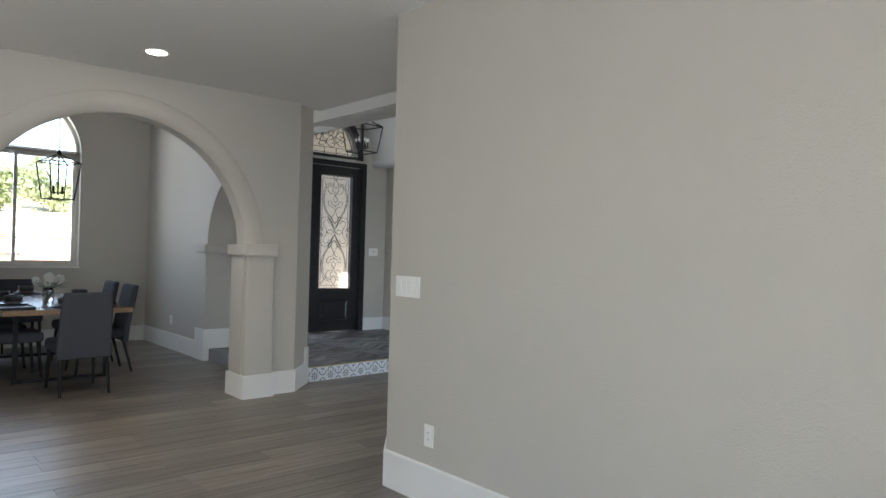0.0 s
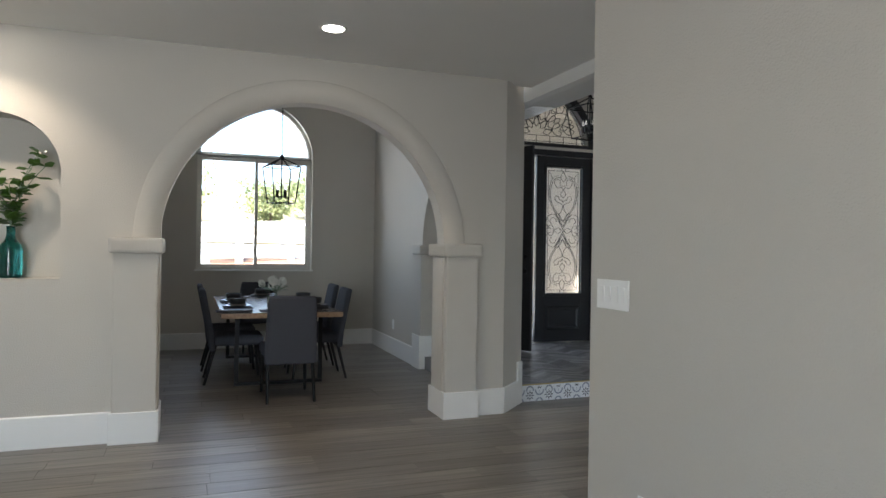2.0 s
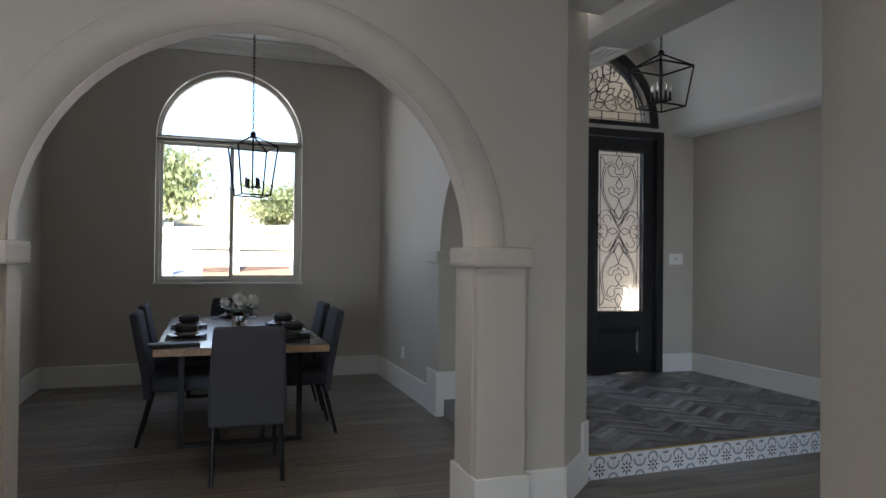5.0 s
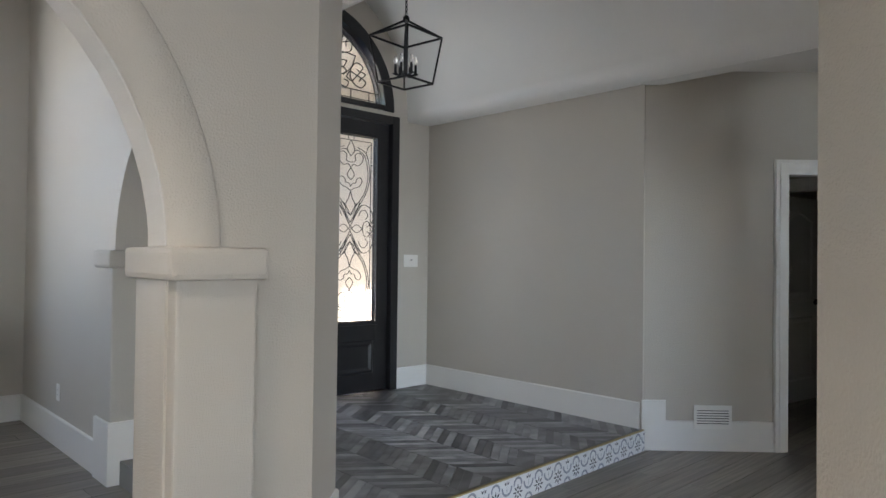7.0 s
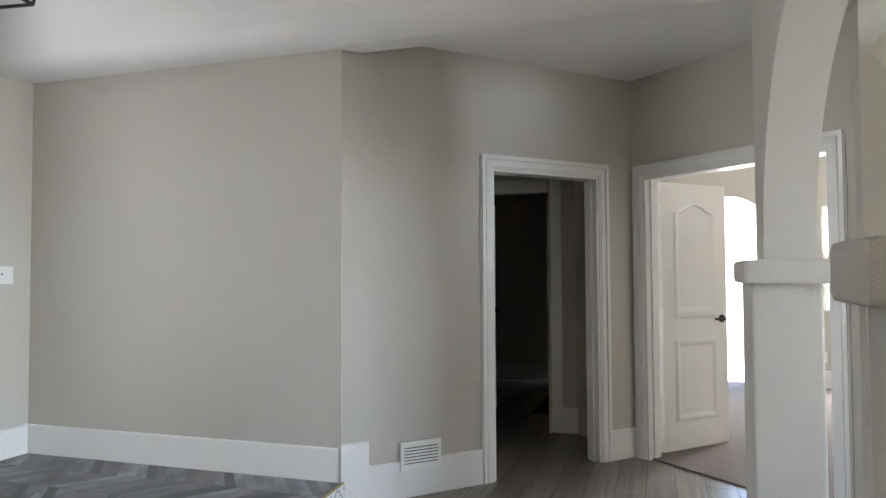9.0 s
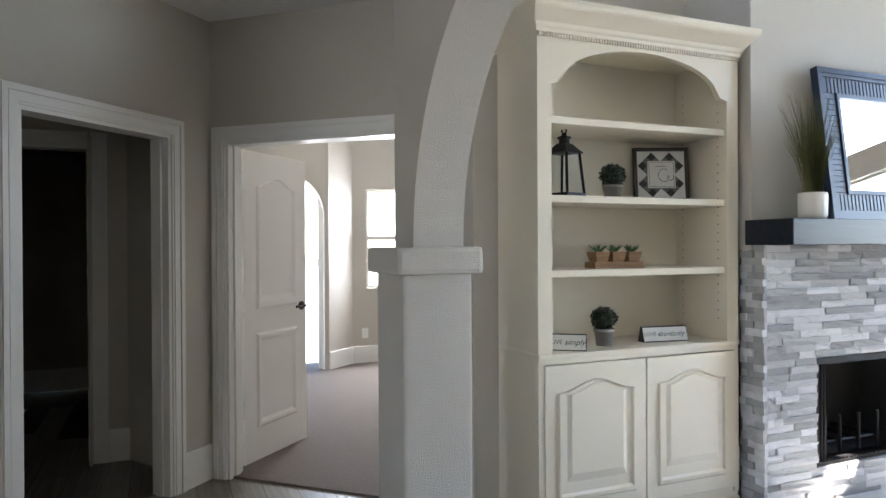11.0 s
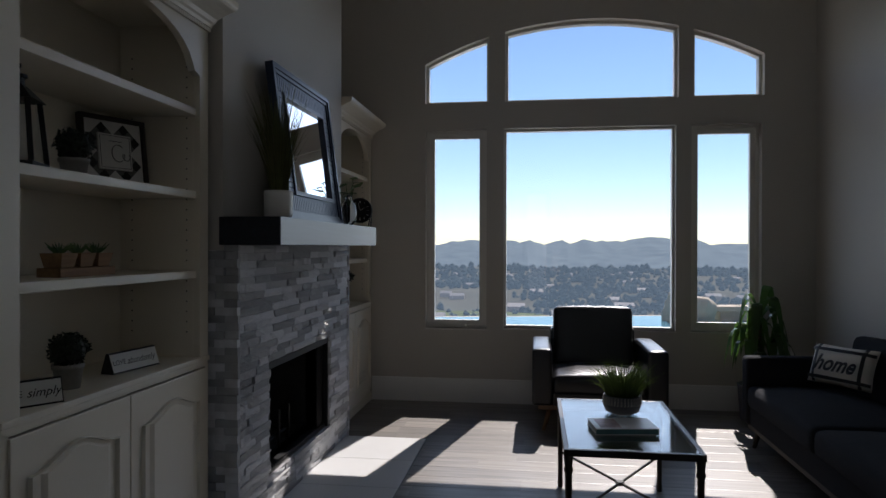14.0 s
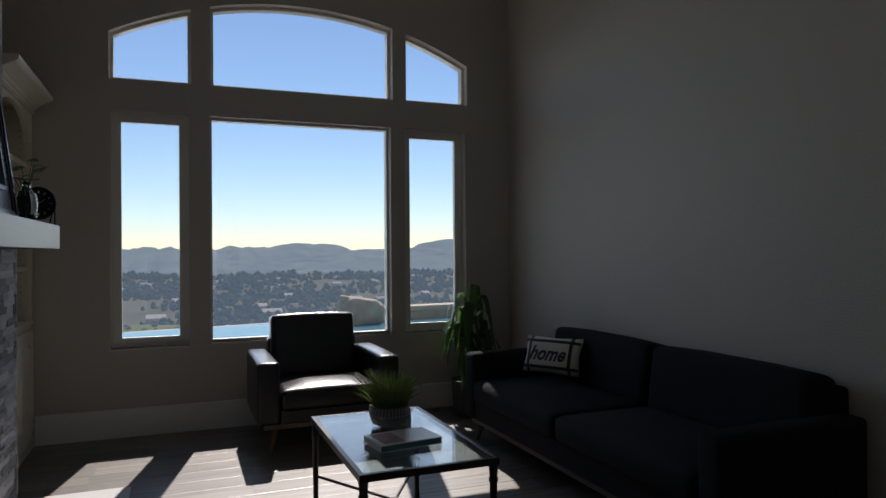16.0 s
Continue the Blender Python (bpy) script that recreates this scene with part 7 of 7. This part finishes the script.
def tree(at, h, spread, label, seed, leaves=2200, drop=0.35, low=0.55):
    rng_ = random.Random(seed)
    o = thing("tree", at, label, "tree", group="trees on the entrance side")
    tr_ = B()
    tube(tr_, (0, 0, 0), (0.1, 0, h * 0.35), h * 0.035, h * 0.024, 10)
    tips = []
    for k in range(11):
        a = rng_.uniform(0, 6.28)
        z0 = h * rng_.uniform(0.25, 0.45)
        tip = Vector((spread * math.cos(a) * rng_.uniform(0.4, 1), spread * math.sin(a) * rng_.uniform(0.4, 1), h * rng_.uniform(low, 0.97)))
        mid = Vector((tip.x * 0.4, tip.y * 0.4, (z0 + tip.z) / 2 + h * 0.05))
        tube(tr_, (0.1, 0, z0), mid, h * 0.014, h * 0.009, 7)
        tube(tr_, mid, tip, h * 0.009, h * 0.003, 6)
        tips += [tip, mid + (tip - mid) * 0.5, mid]
    part("trunk", tr_, BARK, o)
    cr = B()
    for _ in range(leaves):
        t_ = rng_.choice(tips)
        p = t_ + Vector((rng_.gauss(0, spread * 0.2), rng_.gauss(0, spread * 0.2), rng_.gauss(-drop * 0.3, h * 0.06)))
        s = rng_.uniform(0.06, 0.16) * (0.45 + h * 0.11)
        d = Vector((rng_.gauss(0, 1), rng_.gauss(0, 1), rng_.gauss(-drop * 2, 1))).normalized()
        e = d.cross(Vector((rng_.gauss(0, 1), rng_.gauss(0, 1), rng_.gauss(0, 1)))).normalized()
        cr.faces.new([cr.verts.new(p + q) for q in (-d * s, e * s * 0.55, d * s, -e * s * 0.55)])
    part("crown", cr, TREELEAF, o)
    return o


tree((0.6, 30, 2.0), 5.4, 2.7, "tall airy pale-green pepper tree beyond the driveway", 6, 6500, 0.9, 0.25)
tree((4.9, 30, 1.95), 2.1, 1.4, "rounded olive-green bush-like tree beyond the fence", 15, 3600, 0.2, 0.12)
tree((7.6, 33, 2.3), 2.6, 1.8, "dense olive-green tree beyond the fence", 16, 3200, 0.2, 0.12)
tree((15.5, 6.5, -0.4), 5.0, 2.0, "small garden tree outside the bedroom", 18, 1200)

# ---- pieces of floors and walls ----
# wood planks, laid along x
floor_ob = bpy.data.objects["floor"]
rng = random.Random(100)
PW = 0.178


def plank_mesh(L):
    bm = B()
    w, z, c = PW - 0.0025, 0.0, 0.0022
    lo_ = [(0, 0), (L, 0), (L, w), (0, w)]
    hi_ = [(c, c), (L - c, c), (L - c, w - c), (c, w - c)]
    v = [bm.verts.new((x, y, -0.012)) for x, y in lo_] + [bm.verts.new((x, y, -0.0006)) for x, y in lo_] + [bm.verts.new((x, y, 0)) for x, y in hi_]
    for k in (0, 4):
        for i in range(4):
            j = (i + 1) % 4
            bm.faces.new((v[k + i], v[k + j], v[k + 4 + j], v[k + 4 + i]))
    bm.faces.new(v[8:])
    return mesh_of("plank", bm, PLANK)


lengths = [0.62, 0.92, 1.22, 1.22, 1.52]
meshes = {L: plank_mesh(L) for L in set(lengths)}
rest = B()
count = 0


def inside(x, y):
    if y < -0.2 or y > 11.0:
        return False
    if y > 7.2 and x > 4.5:
        return 8.0 < x < 9.7
    if x > 7.85:
        return 4.0 < y < 8.2 and x < 12 and y > x - 3.75
    if y > 6.9 and x < 1.0:
        return False
    return -2.5 <= x


y = -0.2
while y < 11.0:
    x = -2.5
    while x < 10.5:
        L = rng.choice(lengths) if x > -2.5 else rng.choice((0.62, 0.92, 1.22, 1.52))
        if inside(x + L / 2, y + 0.09) or inside(x + L, y + 0.09) or inside(x, y + 0.09):
            near = (1.6 < x + L / 2 < 7.4 and -0.1 < y < 7.0) and count < 300
            if near:
                p = new("plank", meshes[L])
                p.location = (x, y, 0)
                p.parent = floor_ob
                count += 1
            else:
                w, c = PW - 0.0025, 0.002
                v = [rest.verts.new(q) for q in ((x, y, -0.0006), (x + L - 0.002, y, -0.0006), (x + L - 0.002, y + w, -0.0006), (x, y + w, -0.0006),
                                                  (x + c, y + c, 0), (x + L - 0.002 - c, y + c, 0), (x + L - 0.002 - c, y + w - c, 0), (x + c, y + w - c, 0))]
                for i in range(4):
                    j = (i + 1) % 4
                    rest.faces.new((v[i], v[j], v[4 + j], v[4 + i]))
                rest.faces.new(v[4:])
        x += L
    y += PW
o = part("planks", rest, PLANK, floor_ob)
tagged(o, "dark grey-brown wood planks", kind="stuff")

# chevron tiles on the foyer platform
plat = bpy.data.objects["floor_foyer_platform"]
CW, SW = 0.275, 0.068          # column width, slat width along the column
PTOP = 0.15


def slat(sign_):
    bm = B()
    g = 0.0015
    x0, x1 = g, CW - g
    k = sign_ * CW * 0.75
    pts = [(x0, g), (x1, k + g), (x1, k + SW - g), (x0, SW - g)]
    v = [bm.verts.new((x, yy, z)) for z in (-0.01, 0.0) for x, yy in pts]
    for f in ((3, 2, 1, 0), (4, 5, 6, 7), (0, 1, 5, 4), (1, 2, 6, 5), (2, 3, 7, 6), (3, 0, 4, 7)):
        bm.faces.new([v[i] for i in f])
    return mesh_of("tile", bm, CHEV)


sl = {1: slat(1), -1: slat(-1)}
laid, far_tiles = 0, B()
for c in range(10):
    s_ = 1 if c % 2 else -1
    x0 = 4.73 + c * CW
    k = CW * 0.75
    y0 = 7.05 - k
    n_ = int((9.75 - y0) / SW) + 1
    for i in range(n_):
        yy = y0 + i * SW + (0 if s_ > 0 else k)
        ys = (yy, yy + s_ * k)
        if min(ys) < 7.145 - SW * 0.2 or max(ys) > 9.62:
            continue
        if laid < 300 and yy < 8.75:
            t = new("tile", sl[s_])
            t.location = (x0, yy, PTOP)
            t.parent = plat
            laid += 1
        else:
            far_tiles.faces.new([far_tiles.verts.new((x0 + px, yy + py, PTOP)) for px, py in
                                 ((0.0015, 0.0015), (CW - 0.0015, s_ * k + 0.0015), (CW - 0.0015, s_ * k + SW - 0.0015), (0.0015, SW - 0.0015))])
    # cut pieces at the step's edge
    fill = B()
    for i in range(16):
        yy = y0 + i * SW + (0 if s_ > 0 else k)
        poly = [(0.0015, yy), (CW - 0.0015, yy + s_ * k), (CW - 0.0015, yy + s_ * k + SW - 0.003), (0.0015, yy + SW - 0.003)]
        lo_y = min(p[1] for p in poly)
        if lo_y >= 7.145 - SW * 0.2:
            continue
        cut = []
        m_ = len(poly)
        lim = 7.06 + 0.036 * (x0 - 4.72)
        for a in range(m_):
            p, q = poly[a], poly[(a + 1) % m_]
            if p[1] >= lim:
                cut.append(p)
            if (p[1] - lim) * (q[1] - lim) < 0:
                u = (lim - p[1]) / (q[1] - p[1])
                cut.append((p[0] + (q[0] - p[0]) * u, lim))
        if len(cut) >= 3:
            fill.faces.new([fill.verts.new((x0 + px, py, PTOP)) for px, py in cut])
    part("tile_cut", fill, CHEV, plat)
tagged(part("tiles", far_tiles, CHEV, plat), "grey wood-look chevron tiles", kind="stuff")
bm = B()
bar(bm, (4.70, 7.030, 0.1465), (7.455, 7.128, 0.1465), 0.014, 0.010)
part("edge_strip", bm, THRESH, plat, "thin brass edge strip")

# patterned riser tiles
RT_W = mat("riser_tile_white", (0.70, 0.70, 0.70), 0.3, var=0.03)
RT_G = mat("riser_tile_grey", (0.26, 0.28, 0.32), 0.35, var=0.05)
RT_K = mat("riser_tile_dark", (0.035, 0.035, 0.045), 0.35)
N = 14
p0, p1 = Vector((4.722, 7.026)), Vector((7.458, 7.124))
TW = (p1 - p0).length / N
bm = B()
H_ = 0.142


def flat(pts, lift, mi):
    f = bm.faces.new([bm.verts.new((min(max(x, 0.001), TW - 0.001), -lift, min(max(z, 0.001), H_ - 0.001))) for x, z in pts])
    f.material_index = mi


box(bm, 0.0006, TW - 0.0006, -0.004, 0.006, 0.0, H_)
cx, cz = TW / 2, 0.052


def ring(ccx, ccz, r0, r1, a0, a1, mi, lift, n_=12):
    for i in range(n_):
        a, b = a0 + (a1 - a0) * i / n_, a0 + (a1 - a0) * (i + 1) / n_
        flat([(ccx + r * math.cos(t), ccz + r * math.sin(t)) for r, t in ((r0, a), (r1, a), (r1, b), (r0, b))], lift, mi)


def petal(ccx, ccz, a, r0, r1, w, mi=2):
    c_, s_ = math.cos(a), math.sin(a)
    flat([(ccx + x * c_ - z * s_, ccz + x * s_ + z * c_) for x, z in ((r0, 0.0), (r0 + (r1 - r0) * 0.35, w), (r1, 0.0), (r0 + (r1 - r0) * 0.35, -w))][::-1], 0.0054, mi)


for k in range(8):
    petal(cx, cz, math.pi * k / 4 + math.pi / 8 * 0, 0.014, 0.048, 0.0065)
ring(cx, cz, 0.0, 0.0085, 0, 2 * math.pi, 2, 0.0054, 8)
# scalloped band over the flower, hollows between, half rounds at the foot
ring(cx, cz + 0.047, 0.027, 0.040, -0.25, math.pi + 0.25, 1, 0.0049)
for ax, sg in ((0.0, 1), (TW, -1)):
    ring(ax, cz + 0.045, 0.034, 0.047, -math.pi / 2, 0.12, 1, 0.0049) if sg > 0 else ring(ax, cz + 0.045, 0.034, 0.047, math.pi - 0.12, 1.5 * math.pi, 1, 0.0049)
    ring(ax, -0.004, 0.024, 0.037, 0, math.pi / 2, 1, 0.0049, 8) if sg > 0 else ring(ax, -0.004, 0.024, 0.037, math.pi / 2, math.pi, 1, 0.0049, 8)
    for a in (0.30, 0.62, 0.5 if sg > 0 else 0.5):
        ang_ = math.pi * a if sg > 0 else math.pi * (1 - a)
        petal(ax, cz + 0.050, ang_, 0.010, 0.036, 0.0055)
    flat([(ax, cz + 0.018), (ax + sg * 0.004, cz + 0.03), (ax, cz + 0.055)][::sg], 0.0052, 1)
me = mesh_of("tile", bm, RT_W, fix=False)
me.materials.append(RT_G)
me.materials.append(RT_K)
ang = math.atan2(p1.y - p0.y, p1.x - p0.x)
for i in range(N):
    q = p0 + (p1 - p0) * (i / N)
    t = new("tile", me)
    t.matrix_world = Matrix.Translation((q.x, q.y, 0.0)) @ Matrix.Rotation(ang, 4, "Z")
    t.parent = plat

# ledger stones on the fireplace
rng = random.Random(55)


def stone_mesh(seed):
    r = random.Random(seed)
    bm = B()
    nx, nz = 4, 2
    g = [[bm.verts.new((-0.5 * 0 - 1.0 + r.uniform(-0.22, 0.22) if 0 < i < nx and 0 < j < nz else -1.0 + r.uniform(-0.12, 0.25),
                        i / nx, j / nz)) for j in range(nz + 1)] for i in range(nx + 1)]
    for i in range(nx):
        for j in range(nz):
            bm.faces.new((g[i][j], g[i + 1][j], g[i + 1][j + 1], g[i][j + 1]))
    back = [bm.verts.new((0, yy, zz)) for yy, zz in ((0, 0), (1, 0), (1, 1), (0, 1))]
    bm.faces.new([g[i][0] for i in range(nx + 1)] + [back[1], back[0]])
    bm.faces.new([g[i][nz] for i in range(nx, -1, -1)] + [back[3], back[2]])
    bm.faces.new([g[0][j] for j in range(nz, -1, -1)] + [back[0], back[3]])
    bm.faces.new([g[nx][j] for j in range(nz + 1)] + [back[2], back[1]])
    return mesh_of("stone", bm, LEDGER)


stones = [stone_mesh(k) for k in range(10)]
inv = fp.matrix_world.inverted()
ROWS = 37
RH = 1.383 / ROWS
extra = []


def lay(y0, y1, z, h):
    d = rng.uniform(0.020, 0.036)
    s = new("stone", rng.choice(stones))
    s.matrix_world = inv @ Matrix.Translation((FX + 0.004, y0, z)) @ Matrix.Diagonal((d, y1 - y0 - 0.0015, h - 0.0012, 1))
    s.parent = fp


for r in range(ROWS):
    z = r * RH
    spans = [(FY0, FY1)]
    if 0.19 - RH * 0.5 < z + RH / 2 and z + RH / 2 < 0.775:
        spans = [(FY0, 1.60), (2.63, FY1)]
    for a, b in spans:
        y = a
        while y < b - 1e-4:
            L = rng.choice((0.13, 0.18, 0.23, 0.28, 0.34)) * rng.uniform(0.85, 1.15)
            e = min(b, y + L)
            if b - e < 0.06:
                e = b
            lay(y, e, z, RH)
            y = e
# the sides' returns, joined
ret = B()
for r in range(ROWS + 8):
    z = r * RH * 0.98
    if z + RH > 1.50:
        break
    for sgn, yy in ((1, FY1), (-1, FY0)):
        x = FX - 0.03
        for x1 in ((FX + 0.08, 7.475) if r % 2 else (FX + 0.035, 7.475)):
            d = rng.uniform(0.012, 0.034) * sgn
            q = [(x, yy), (x1 - 0.0015, yy), (x1 - 0.0015, yy + d * rng.uniform(0.8, 1.2)), (x, yy + d)]
            if sgn < 0:
                q = q[::-1]
            prism(ret, q, z, z + RH * 0.98 - 0.0012)
            x = x1
tagged(part("side_stone_rest", local(ret, fp), LEDGER, fp), kind="stuff")
